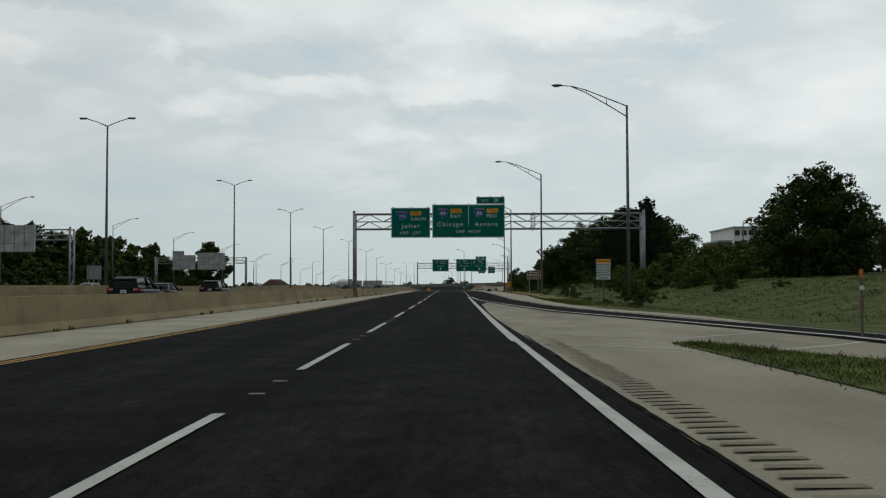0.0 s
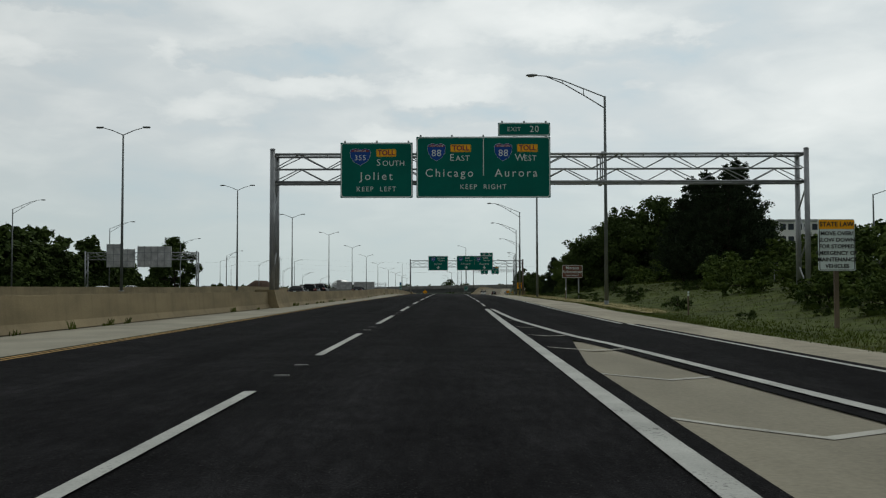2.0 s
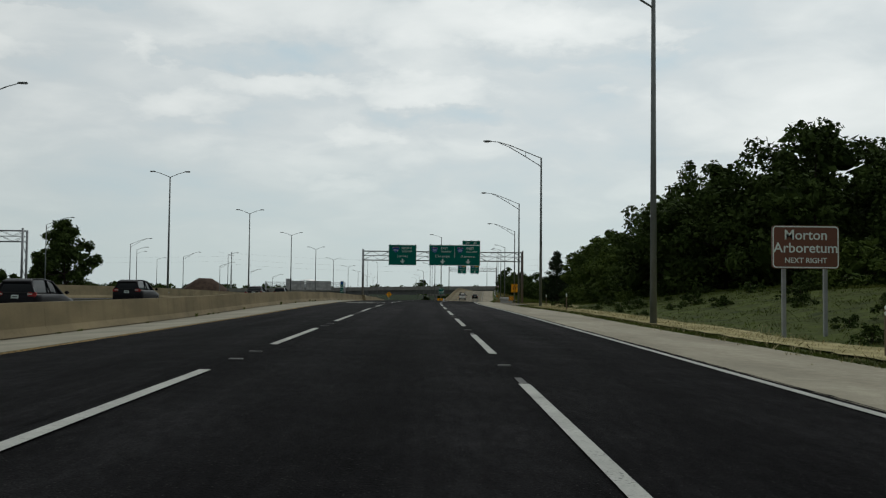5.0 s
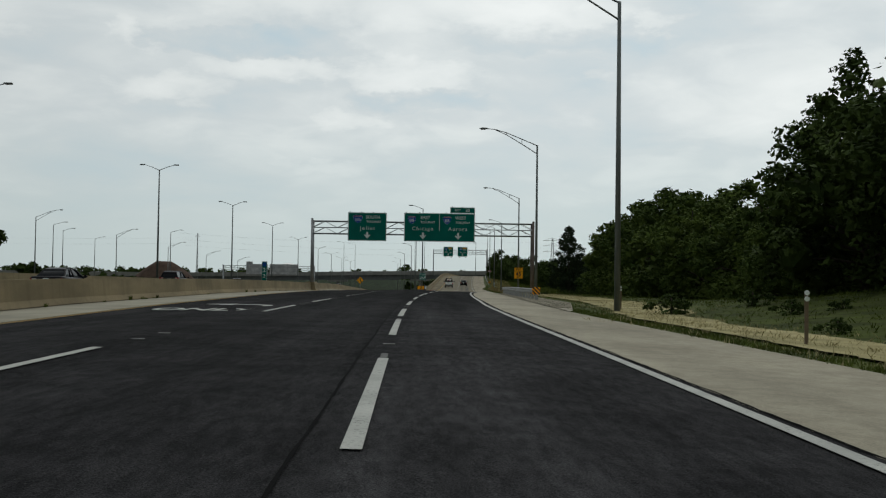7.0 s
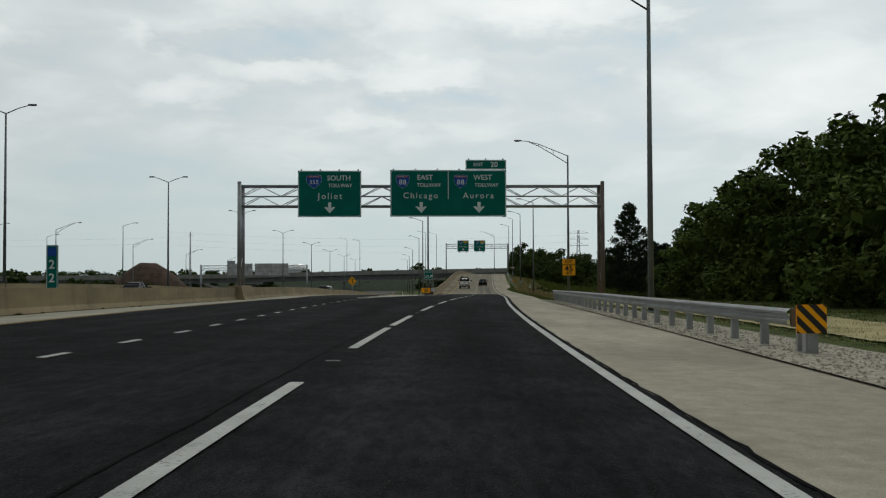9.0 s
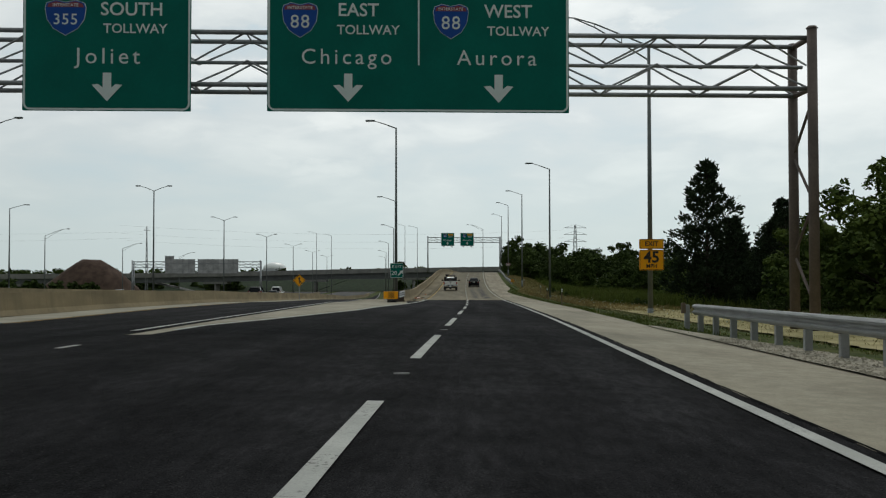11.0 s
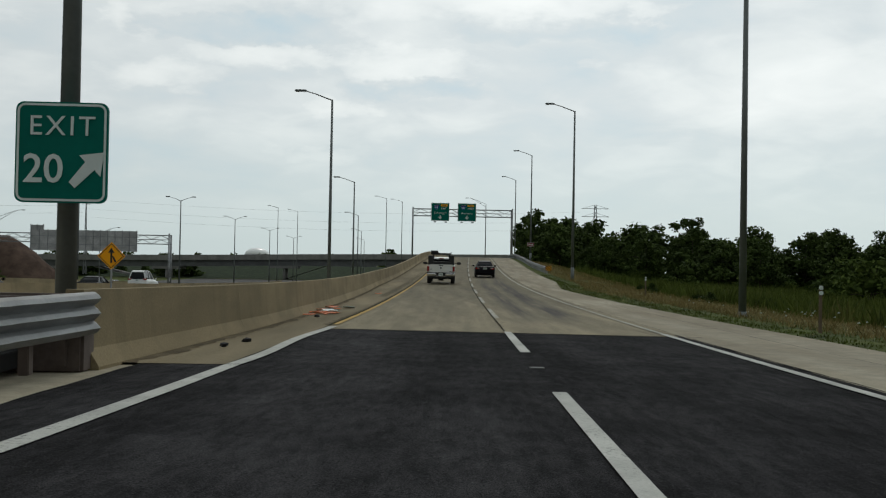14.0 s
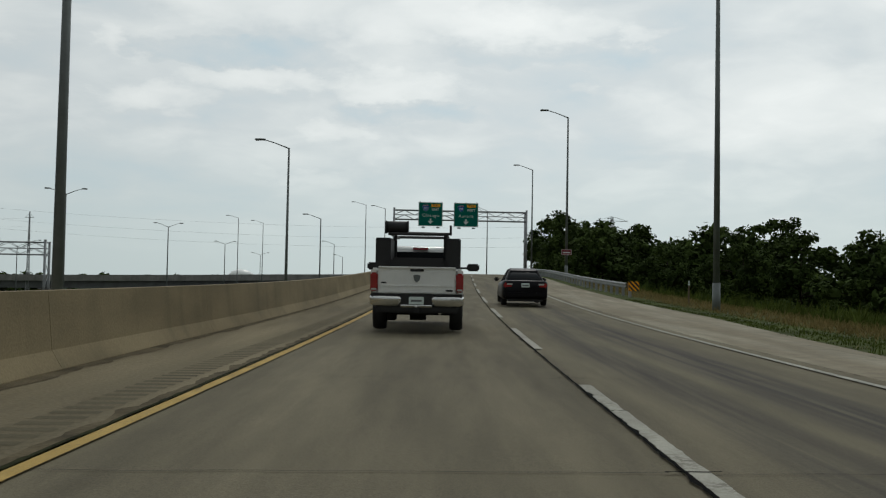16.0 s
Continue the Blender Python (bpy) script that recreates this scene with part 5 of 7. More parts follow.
# ---- overpass far ahead over the tollway ----
def overpass():
    t = thing("overpass", "grey concrete and steel road bridge crossing the tollway far ahead", "bridge", at=pose(0, 745, 0))
    def top(x):
        return lerp(x, (-420, 0.2), (-126, 2.3), (-71, 3.15), (-15, 4.5), (120, 6.5))
    def band(name, y0, y1, d0, d1, material, x0=-420, x1=90):
        bm = bmesh.new()
        rings = []
        for i in range(18):
            x = x0 + (x1 - x0) * i / 17
            z = top(x)
            rings.append([bm.verts.new(c) for c in ((x, y0, z + d0), (x, y1, z + d0), (x, y1, z + d1), (x, y0, z + d1))])
        for a, b in zip(rings, rings[1:]):
            for i in range(4):
                bm.faces.new((a[i], a[(i + 1) % 4], b[(i + 1) % 4], b[i]))
        bm.faces.new(rings[0])
        bm.faces.new(rings[-1][::-1])
        bmesh.ops.recalc_face_normals(bm, faces=bm.faces)
        return part(name, bm, material, t)
    band("parapet", -0.3, 0.1, -1.15, 0.0, BRIDGE)
    band("parapet", 13.6, 14.0, -1.15, 0.0, BRIDGE)
    band("deck", -0.4, 14.1, -2.3, -1.15, BRIDGE)
    for dy in (0.9, 4.5, 8.6, 12.4):
        band("girder", dy, dy + 0.5, -4.9, -2.3, GIRDER)
    for x in (-330, -255, -190, -140, -88, -38, 12, 52):
        z = top(x)
        bm = box(x - 6, x + 6, 1.0, 12.8, z - 6.0, z - 4.9, 0.1)
        part("pier_cap", bm, BRIDGE, t)
        for dy in (2.5, 7, 11.3):
            part("column", tube((x, dy, -9), (x, dy, z - 5.9), 0.65, n=12), BRIDGE, t, smooth=True)
    for x, s in ((-118, 1), (-20, -1)):
        bm = bmesh.new()
        q = [(x, -1, top(x) - 5.0), (x, 15, top(x) - 5.0), (x + s * 18, 15, -6.8), (x + s * 18, -1, -6.8)]
        bm.faces.new([bm.verts.new(c) for c in q])
        part("slope_paving", bm, BRIDGE, t)
    return t


overpass()
# a second, lower crossing behind the first
t = thing("overpass", "second road bridge behind, mostly hidden", "bridge", at=pose(-60, 830, 0))
part("parapet", box(-330, 60, -0.3, 0.1, 1.2, 2.2), BRIDGE, t)
part("deck", box(-330, 60, -0.4, 12, -1.4, 1.2), GIRDER, t)
for x in (-260, -170, -80, 10):
    part("column", tube((x, 5, -9), (x, 5, -1.3), 0.8, n=12), BRIDGE, t, smooth=True)
# needle colour puts the shade below the bridges and dark woods into this slope
bm = bmesh.new()
q = [bm.verts.new(c) for c in ((-420, 760, -7), (60, 760, -7), (60, 800, -1.0), (-420, 800, -1.0))]
bm.faces.new(q)
tagged(part("embankment", bm, NEEDLE), "embankment under the bridges, coloured dark for shade and woods", "embankment", kind="structure")


# ---- soil heap ----
def soil_heap(x0, y0, w, h, zb):
    bm = bmesh.new()
    n, rows = 36, 9
    rings = []
    for j in range(rows):
        f = j / (rows - 1)
        ring_ = []
        for i in range(n):
            a = 2 * math.pi * i / n
            r = (1 - f ** 1.25) * w + 3.0
            d = 1 + 0.10 * noise.noise(Vector((math.cos(a) * 1.7, math.sin(a) * 1.7, f * 3)))
            z = h * (1 - (1 - f) ** 1.05) * (1 + 0.05 * noise.noise(Vector((math.cos(a), math.sin(a), 5 + f * 2))))
            ring_.append(bm.verts.new((math.cos(a) * r * d * 1.25, math.sin(a) * r * d * 0.8, z)))
        rings.append(ring_)
    for a, b in zip(rings, rings[1:]):
        for i in range(n):
            bm.faces.new((a[i], a[(i + 1) % n], b[(i + 1) % n], b[i]))
    bm.faces.new(rings[-1])
    ob = tagged(part("soil_mound", bm, DIRT, smooth=True), "large heap of reddish brown soil beyond the tollway", "soil heap")
    ob.matrix_basis = pose(x0, y0, zb)
    return ob


soil_heap(-115.5, 640, 13.5, 14.0, -6.6)


# ---- guardrails ----
def w_beam(points, parent, name="rail"):
    prof = [(0.0, -0.155), (-0.03, -0.14), (-0.08, -0.10), (-0.08, -0.06), (-0.02, -0.02), (-0.02, 0.02), (-0.08, 0.06), (-0.08, 0.10), (-0.03, 0.14), (0.0, 0.155)]
    for a, b in zip(points, points[1:]):
        bm = bmesh.new()
        ra = [bm.verts.new((a[0] + p, a[1], a[2] + q)) for p, q in prof]
        rb = [bm.verts.new((b[0] + p, b[1], b[2] + q)) for p, q in prof]
        for i in range(len(prof) - 1):
            bm.faces.new((ra[i], ra[i + 1], rb[i + 1], rb[i]))
        bmesh.ops.solidify(bm, geom=bm.faces[:], thickness=0.012)
        part(name, bm, RAIL, parent, smooth=False)


def marker_board(x, y, z, w=0.6, h=0.53, name="object_marker"):
    t = thing(name, "yellow and black striped hazard board at a guardrail end", "hazard marker")
    part("panel", box(x - w / 2, x + w / 2, y, y + 0.03, z - h / 2, z + h / 2, 0.01), SIGN_YELLOW, t)
    for k in range(-2, 3):
        c = k * 0.26
        pts = []
        for a, b in ((c - 0.07 - h / 2, h / 2), (c + 0.07 - h / 2, h / 2), (c + 0.07 + h / 2, -h / 2), (c - 0.07 + h / 2, -h / 2)):
            pts.append((a, b))
        # keep the stripes inside the board
        clipped = clip_box(pts, -w / 2 + 0.01, w / 2 - 0.01)
        if len(clipped) > 2:
            part("stripe", prism([(x + a, z + b) for a, b in clipped], y - 0.005, y), SIGN_BLACK, t)
    return t


def clip_box(pts, lo, hi):
    for side, lim in ((1, hi), (-1, lo)):
        out = []
        for p, q in zip(pts, pts[1:] + pts[:1]):
            pin, qin = (lim - p[0]) * side >= 0, (lim - q[0]) * side >= 0
            if pin:
                out.append(p)
            if pin != qin:
                f = (lim - p[0]) / (q[0] - p[0])
                out.append((lim, p[1] + f * (q[1] - p[1])))
        pts = out
    return pts


def guardrail(off, y0, y1, label):
    t = thing("guardrail", label, "guardrail")
    pts = []
    y = y0
    while y <= y1 + 0.01:
        x = mid(y) + off(y)
        pts.append((x, y, ground_z(x, y) + 0.62))
        y += 3.81
    w_beam(pts, t)
    y = y0
    while y <= y1:
        x = mid(y) + off(y)
        g = ground_z(x, y)
        bm = box(x + 0.10, x + 0.25, y - 0.05, y + 0.05, g - 0.4, g + 0.72)
        p = part("post", bm, STEEL, t)
        part("spacer", box(x + 0.0, x + 0.12, y - 0.07, y + 0.07, g + 0.45, g + 0.78, 0.01), WOOD, p, "weathered timber spacer")
        y += 1.905
    return t


guardrail(lambda y: lerp(y, (232, 7.75), (245, 7.3), (262, 7.2), (290, 7.3)), 232.2, 291.5, "galvanised steel guardrail on posts beside the shoulder")
marker_board(mid(232) + 7.88, 231.6, ground_z(mid(232) + 7.88, 231.6) + 0.62, 0.54, 0.50)
gp = thing("marker_post", "stubby grey steel post under the hazard board", "post")
part("post", box(mid(232) + 7.80, mid(232) + 8.02, 231.65, 231.85, ground_z(mid(232) + 8.1, 231.7) - 0.2, ground_z(mid(232) + 8.1, 231.7) + 0.42, 0.02), STEEL, gp)
guardrail(lambda y: lerp(y, (433, 8.2), (450, 7.9), (520, 7.9)), 433.5, 540, "galvanised steel guardrail along the top of the ramp")
marker_board(mid(433) + 8.5, 433.0, ground_z(mid(433) + 8.4, 433) + 0.62)
# gravel round the rail end
strip("gravel_apron", lambda y: verge(y) - 0.1, lambda y: verge(y) + lerp(y, (206, 0.1), (214, 1.2), (228, 2.9), (262, 2.6), (292, 0.1)), 206, 292, 0.02, GRAVEL, n=5, step=1.5, parent=None)
tagged(bpy.data.objects["gravel_apron"], "pale gravel apron below the guardrail", "gravel", kind="stuff")
random.seed(4)
verts, faces = [], []
for i in range(6500):
    y = random.uniform(210, 284)
    o = verge(y) - 0.1 + random.random() ** 1.4 * (lerp(y, (206, 0.2), (214, 1.2), (228, 3.0), (262, 2.6), (292, 0.3)))
    x = mid(y) + o
    z = ground_z(x, y) + 0.02
    s = random.uniform(0.012, 0.045)
    k = len(verts)
    ang = random.random() * 3
    for a in range(3):
        verts.append((x + s * math.cos(ang + a * 2.09), y + s * math.sin(ang + a * 2.09), z))
    verts.append((x, y, z + s * 0.8))
    faces += [(k, k + 1, k + 3), (k + 1, k + 2, k + 3), (k + 2, k, k + 3)]
me = bpy.data.meshes.new("pebbles")
me.from_pydata(verts, [], faces)
me.materials.append(GRAVEL)
tagged(new("pebbles", me), "loose pale stones on the shoulder's edge", "stones", kind="stuff")


# ---- crash cushion at the gore ----
def crash_cushion():
    y0, y1 = 338.6, 345.0
    t = thing("crash_cushion", "steel crash cushion with a yellow striped nose at the gore", "crash cushion")
    g = ground_z(5.1, 340) - 0.02
    xc0, xc1 = 5.05, 5.75
    # black box added between the feet as the shade and debris below
    part("shade_filler", box(4.70, 5.40, y0 + 0.1, y1, g, g + 0.20, 0.01), RUBBER, t, "black filler for the shade and debris underneath")
    nose = prism(rounded(4.46, 5.50, g + 0.32, g + 0.92, 0.05), y0 - 0.12, y0 + 0.25)
    n = part("nose", nose, SIGN_YELLOW, t, "yellow plastic nose")
    part("side_wrap", box(4.40, 4.48, y0 - 0.05, y0 + 0.75, g + 0.33, g + 0.91, 0.01), SIGN_YELLOW, t)
    part("side_wrap", box(5.48, 5.56, y0 - 0.05, y0 + 0.75, g + 0.33, g + 0.91, 0.01), SIGN_YELLOW, t)
    for k in range(-2, 3):
        c = k * 0.2
        pts = clip_box([(c - 0.05 - 0.22, 0.22), (c + 0.05 - 0.22, 0.22), (c + 0.05 + 0.22, -0.22), (c - 0.05 + 0.22, -0.22)], -0.24, 0.24)
        if len(pts) > 2:
            part("stripe", prism([(5.02 + a, g + 0.62 + b) for a, b in pts], y0 - 0.128, y0 - 0.12), SIGN_BLACK, n)
    prof = [(0.0, 0.0), (0.05, 0.03), (0.09, 0.08), (0.05, 0.13), (0.0, 0.17), (0.05, 0.21), (0.09, 0.26), (0.05, 0.31), (0.0, 0.35), (0.05, 0.39), (0.09, 0.44), (0.05, 0.49), (0.0, 0.52)]
    for s, sx in ((1, 1), (-1, -1)):
        y = y0 + 0.55
        k = 0
        while y < y1 - 0.3:
            e = min(y + 0.98, y1 + 0.15)
            bm = bmesh.new()
            def xa(q):
                mxx = 5.02 + (q - y0) * 0.075
                return mxx + s * (0.56 + 0.012 * (k % 2))
            ra = [bm.verts.new((xa(y) + s * p, y, g + 0.36 + q)) for p, q in prof]
            rb = [bm.verts.new((xa(e) + s * (p + 0.02), e, g + 0.36 + q)) for p, q in prof]
            for i in range(len(prof) - 1):
                bm.faces.new((ra[i], ra[i + 1], rb[i + 1], rb[i]))
            bmesh.ops.solidify(bm, geom=bm.faces[:], thickness=0.01)
            part("fender_panel", bm, RAIL, t)
            y, k = e - 0.06, k + 1
    y = y0 + 0.6
    while y < y1:
        xm = 5.02 + (y - y0) * 0.075
        b = box(xm - 0.5, xm + 0.5, y - 0.05, y + 0.05, g + 0.42, g + 0.86)
        part("diaphragm", b, DARK_STEEL, t)
        for s in (-1, 1):
            part("foot", box(xm + s * 0.32 - 0.06, xm + s * 0.32 + 0.06, y - 0.07, y + 0.07, g + 0.0, g + 0.44, 0.01), DARK_STEEL, t)
        y += 0.95
    part("anchor_block", box(5.02, 6.05, y1 - 0.1, y1 + 0.35, g - 0.1, g + 0.80, 0.04), DARK_STEEL, t)
    return t


crash_cushion()


# ---- roadside signs ----
s = board("regulation_sign", "white state law notice with a yellow header on a post", 11.0, 12.2, 1.82, 3.52, 79.1, SIGN_WHITE, SIGN_BLACK, r=0.06, w=0.02, back=False, square=False)
part("header", prism(rounded(11.02, 12.18, 3.2, 3.5, 0.04), 79.09, 79.1), SIGN_YELLOW, s, "yellow header panel")
words("STATE LAW", 0.21, SIGN_BLACK, s, 11.6, 79.085, 3.35, bold=0.003)
for k, line in enumerate(("MOVE OVER/", "SLOW DOWN", "FOR STOPPED", "EMERGENCY OR", "MAINTENANCE", "VEHICLES")):
    words(line, 0.185, SIGN_BLACK, s, 11.6, 79.088, 3.05 - k * 0.215, bold=0.002)
gz = ground_z(11.6, 79.2)
part("post", box(11.53, 11.67, 79.15, 79.27, gz - 0.4, 3.3, 0.01), WOOD, s, "timber post")

s = board("guide_sign", "brown arboretum guide sign on two posts in the grass", 11.3, 13.5, 2.5, 3.9, 150.1, SIGN_BROWN, r=0.12, w=0.04, back=False, square=False)
words("Morton", 0.46, SIGN_WHITE, s, 12.4, 150.09, 3.58, bold=0.004)
words("Arboretum", 0.46, SIGN_WHITE, s, 12.4, 150.09, 3.16, bold=0.004)
words("NEXT RIGHT", 0.24, SIGN_WHITE, s, 12.4, 150.09, 2.76, bold=0.003)
for x in (11.72, 13.08):
    part("post", box(x - 0.06, x + 0.06, 150.16, 150.28, ground_z(x, 150.2) - 0.4, 3.8, 0.01), STEEL, s)

s = board("speed_sign", "yellow exit speed sign fixed to a lamp post", 18.78, 20.12, 1.6, 2.72, 312.7, SIGN_YELLOW, SIGN_BLACK, r=0.08, w=0.025, back=False, square=False)
words("45", 0.86, SIGN_BLACK, s, 19.45, 312.69, 2.29, bold=0.02)
words("MPH", 0.30, SIGN_BLACK, s, 19.45, 312.69, 1.82, bold=0.004)
part("clamp", box(19.25, 19.65, 312.75, 313.1, 2.2, 2.3), STEEL, s)
s2 = board("speed_sign", "yellow exit panel fixed to a lamp post", 18.78, 20.12, 2.76, 3.30, 312.7, SIGN_YELLOW, SIGN_BLACK, r=0.08, w=0.025, back=False, square=False)
words("EXIT", 0.36, SIGN_BLACK, s2, 19.45, 312.69, 3.03, bold=0.006)
part("clamp", box(19.25, 19.65, 312.75, 313.1, 3.0, 3.1), STEEL, s2)

s = board("exit_sign", "green exit sign with a slanted arrow fixed to a lamp post", 4.83, 6.00, 1.10, 2.40, 345.85, SIGN_GREEN, r=0.1, w=0.03, back=False, square=False)
words("EXIT", 0.36, SIGN_WHITE, s, 5.42, 345.84, 2.08, spacing=1.2)
words("20", 0.52, SIGN_WHITE, s, 5.19, 345.84, 1.52, bold=0.006)
apts = [(-0.26, -0.19), (-0.17, -0.28), (0.12, 0.0), (0.21, -0.10), (0.26, 0.27), (-0.11, 0.22), (-0.02, 0.12)]
part("arrow", prism([(5.74 + a * 0.85, 1.53 + b * 0.85) for a, b in apts], 345.835, 345.847), SIGN_WHITE, s, "white slanted arrow")
part("clamp", box(5.2, 5.55, 345.9, 346.25, 1.6, 1.7), STEEL, s)

# merge warning diamond
s = thing("merge_sign", "yellow diamond merge warning sign on a post by the barrier", "road sign")
cx, cy, cz, hd = -8.45, 395.5, 0.62, 0.88
part("panel", prism([(cx, cz + hd), (cx + hd, cz), (cx, cz - hd), (cx - hd, cz)], cy, cy + 0.03), SIGN_YELLOW, s)
bm = bmesh.new()
o_, i_ = 0.8, 0.74
vo = [bm.verts.new((cx + a * o_, cy - 0.006, cz + b * o_)) for a, b in ((0, 1), (1, 0), (0, -1), (-1, 0))]
vi = [bm.verts.new((cx + a * i_, cy - 0.006, cz + b * i_)) for a, b in ((0, 1), (1, 0), (0, -1), (-1, 0))]
for k in range(4):
    bm.faces.new((vo[k], vo[(k + 1) % 4], vi[(k + 1) % 4], vi[k]))
part("border", bm, SIGN_BLACK, s)
arrow = prism([(cx - 0.06, cz - 0.45), (cx + 0.06, cz - 0.45), (cx + 0.06, cz + 0.2), (cx + 0.2, cz + 0.2), (cx, cz + 0.52), (cx - 0.2, cz + 0.2), (cx - 0.06, cz + 0.2)], cy - 0.012, cy)
part("arrow", arrow, SIGN_BLACK, s)
part("arrow", prism([(cx + 0.22, cz - 0.42), (cx + 0.33, cz - 0.36), (cx + 0.14, cz - 0.02), (cx + 0.04, cz - 0.02)], cy - 0.012, cy), SIGN_BLACK, s)
part("post", box(cx - 0.05, cx + 0.05, cy + 0.03, cy + 0.12, median_z(cy) - 0.3, cz + 0.6), STEEL, s)

# tall green distance marker on the median
s = board("distance_marker", "tall narrow green distance marker on the median barrier", -11.05, -10.58, 1.15, 2.95, 254.2, SIGN_GREEN, r=0.05, w=0.02, back=False, square=False)
part("header", prism(rounded(-10.98, -10.65, 2.5, 2.85, 0.05), 254.18, 254.2), SIGN_BLUE, s, "small blue shield")
words("2", 0.5, SIGN_WHITE, s, -10.82, 254.18, 2.15, bold=0.006)
words("2", 0.5, SIGN_WHITE, s, -10.82, 254.18, 1.6, bold=0.006)
part("post", box(-10.87, -10.77, 254.26, 254.34, median_z(254) + 0.9, 2.9), STEEL, s)

# small red-brown sign on a ramp lamp post, white panel across the tollway
s = board("small_sign", "small red sign plate on a ramp lamp post", 28.95, 29.95, 3.4, 3.95, 472.2, SIGN_RED, r=0.06, w=0.03, back=False, square=False)
part("bar", box(29.1, 29.8, 472.185, 472.2, 3.6, 3.7), SIGN_WHITE, s)
part("clamp", box(29.4, 29.6, 472.25, 472.45, 3.6, 3.7), STEEL, s)
s = thing("notice_board", "plain pale sign panel on posts seen from behind", "road sign")
part("panel", box(-80.8, -77.6, 210.6, 210.7, 3.4, 6.4, 0.02), FAR_WALL, s)
for x in (-80.3, -79.2, -78.1):
    part("post", box(x - 0.08, x + 0.08, 210.45, 210.6, left_z(x, 210) - 0.5, 6.45), STEEL, s)


# ---- wire fence on the hillside ----
fence = thing("wire_fence", "low wire fence on grey posts among the hillside weeds", "fence")
fx = [24 + 2.4 * k for k in range(9)]
for x in fx:
    part("post", tube((x, 121 + (x - 24) * 0.35, ground_z(x, 121) - 0.3), (x, 121 + (x - 24) * 0.35, ground_z(x, 121) + 1.5), 0.04, n=6), STEEL, fence)
for dz in (0.2, 0.55, 0.9, 1.25, 1.45):
    part("wire", bent([(x, 121 + (x - 24) * 0.35, ground_z(x, 121) + dz) for x in fx], 0.012, 0.012, 4), STEEL, fence)


# ---- delineator posts ----
def delineator():
    t = thing("delineator", "slim grey delineator post with white reflectors in the grass", "delineator", group="delineator posts")
    part("post", box(-0.04, 0.04, -0.02, 0.02, -0.3, 1.15, 0.008), WOOD, t)
    for z in (1.02, 1.15):
        part("reflector", tube((0, -0.045, z), (0, -0.02, z), 0.055, n=10), SIGN_WHITE, t, "round white reflector")
    return t


places = []
for x, y in ((11.0, 96.0), (10.5, 141), (10.4, 187), (12.6, 214), (17.6, 331), (20.5, 357.0), (24.5, 389), (27.3, 428)):
    places.append(pose(x, y, ground_z(x, y)))
set_row(delineator(), places)


stake = thing("marker_stake", "thin wooden stake with an orange cap in the gore grass", "stake", at=pose(6.9, 19.2, ground_z(6.9, 19.2)))
part("post", box(-0.022, 0.022, -0.015, 0.015, -0.3, 1.30, 0.005), WOOD, stake)
part("cap", box(-0.035, 0.035, -0.02, 0.02, 1.22, 1.40, 0.01), ORANGE, stake, "orange plastic cap")
part("reflector", tube((0, -0.03, 1.02), (0, -0.015, 1.02), 0.05, n=10), SIGN_WHITE, stake, "round white reflector")
part("label_plate", box(-0.04, 0.04, -0.022, -0.016, 0.55, 0.78), WOOD, stake)

# ---- orange debris by the ramp barrier ----
random.seed(9)
deb = thing("debris", "broken orange plastic barrel scraps on the shoulder", "debris")
for i in range(17):
    y = 363.2 + random.uniform(-2.2, 3.4)
    x = mid(y) - 5.2 + random.uniform(-0.3, 0.4)
    bm = bmesh.new()
    n = 7
    pts = [(random.uniform(0.4, 1) * 0.26 * math.cos(a), random.uniform(0.4, 1) * 0.34 * math.sin(a)) for a in [2 * math.pi * k / n for k in range(n)]]
    prism(pts, 0, 0.014, "z", bm)
    for v in bm.verts:
        v.co.z += 0.07 * abs(math.sin(v.co.x * 6 + i)) * (1 if i % 2 else 0.3)
        v.co.x *= 0.7
    ob = part("scrap", bm, ORANGE if i % 5 else SIGN_WHITE, deb)
    ob.matrix_basis = pose(x, y, road_z(y, -4) + 0.02, 0, 0, random.uniform(0, 360))
for k in range(2):
    bm = prism([(0.13 * random.uniform(0.5, 1) * math.cos(a), 0.10 * random.uniform(0.5, 1) * math.sin(a)) for a in [2 * math.pi * q / 6 for q in range(6)]], 0, 0.02, "z")
    for v in bm.verts:
        v.co.z += 0.05 * abs(math.sin(v.co.x * 9 + k))
    ob = part("scrap", bm, ORANGE, deb)
    ob.matrix_basis = pose(mid(382) - 5.10 + 0.12 * k, 382 + 0.1 * (k % 2), road_z(382, -4) + 0.02, 0, 0, 40 * k)
for x, y in ((mid(349) - 4.9, 349), (mid(350.2) - 4.8, 350.2), (mid(360) - 5.0, 360)):
    bm = bmesh.new()
    bmesh.ops.create_icosphere(bm, subdivisions=1, radius=0.09)
    for v in bm.verts:
        v.co *= 0.7 + 0.5 * random.random()
        v.co.z *= 0.6
    ob = part("clod", bm, RUBBER, deb, "dark rubber clod")
    ob.matrix_basis = pose(x, y, road_z(y, -4) + 0.05)


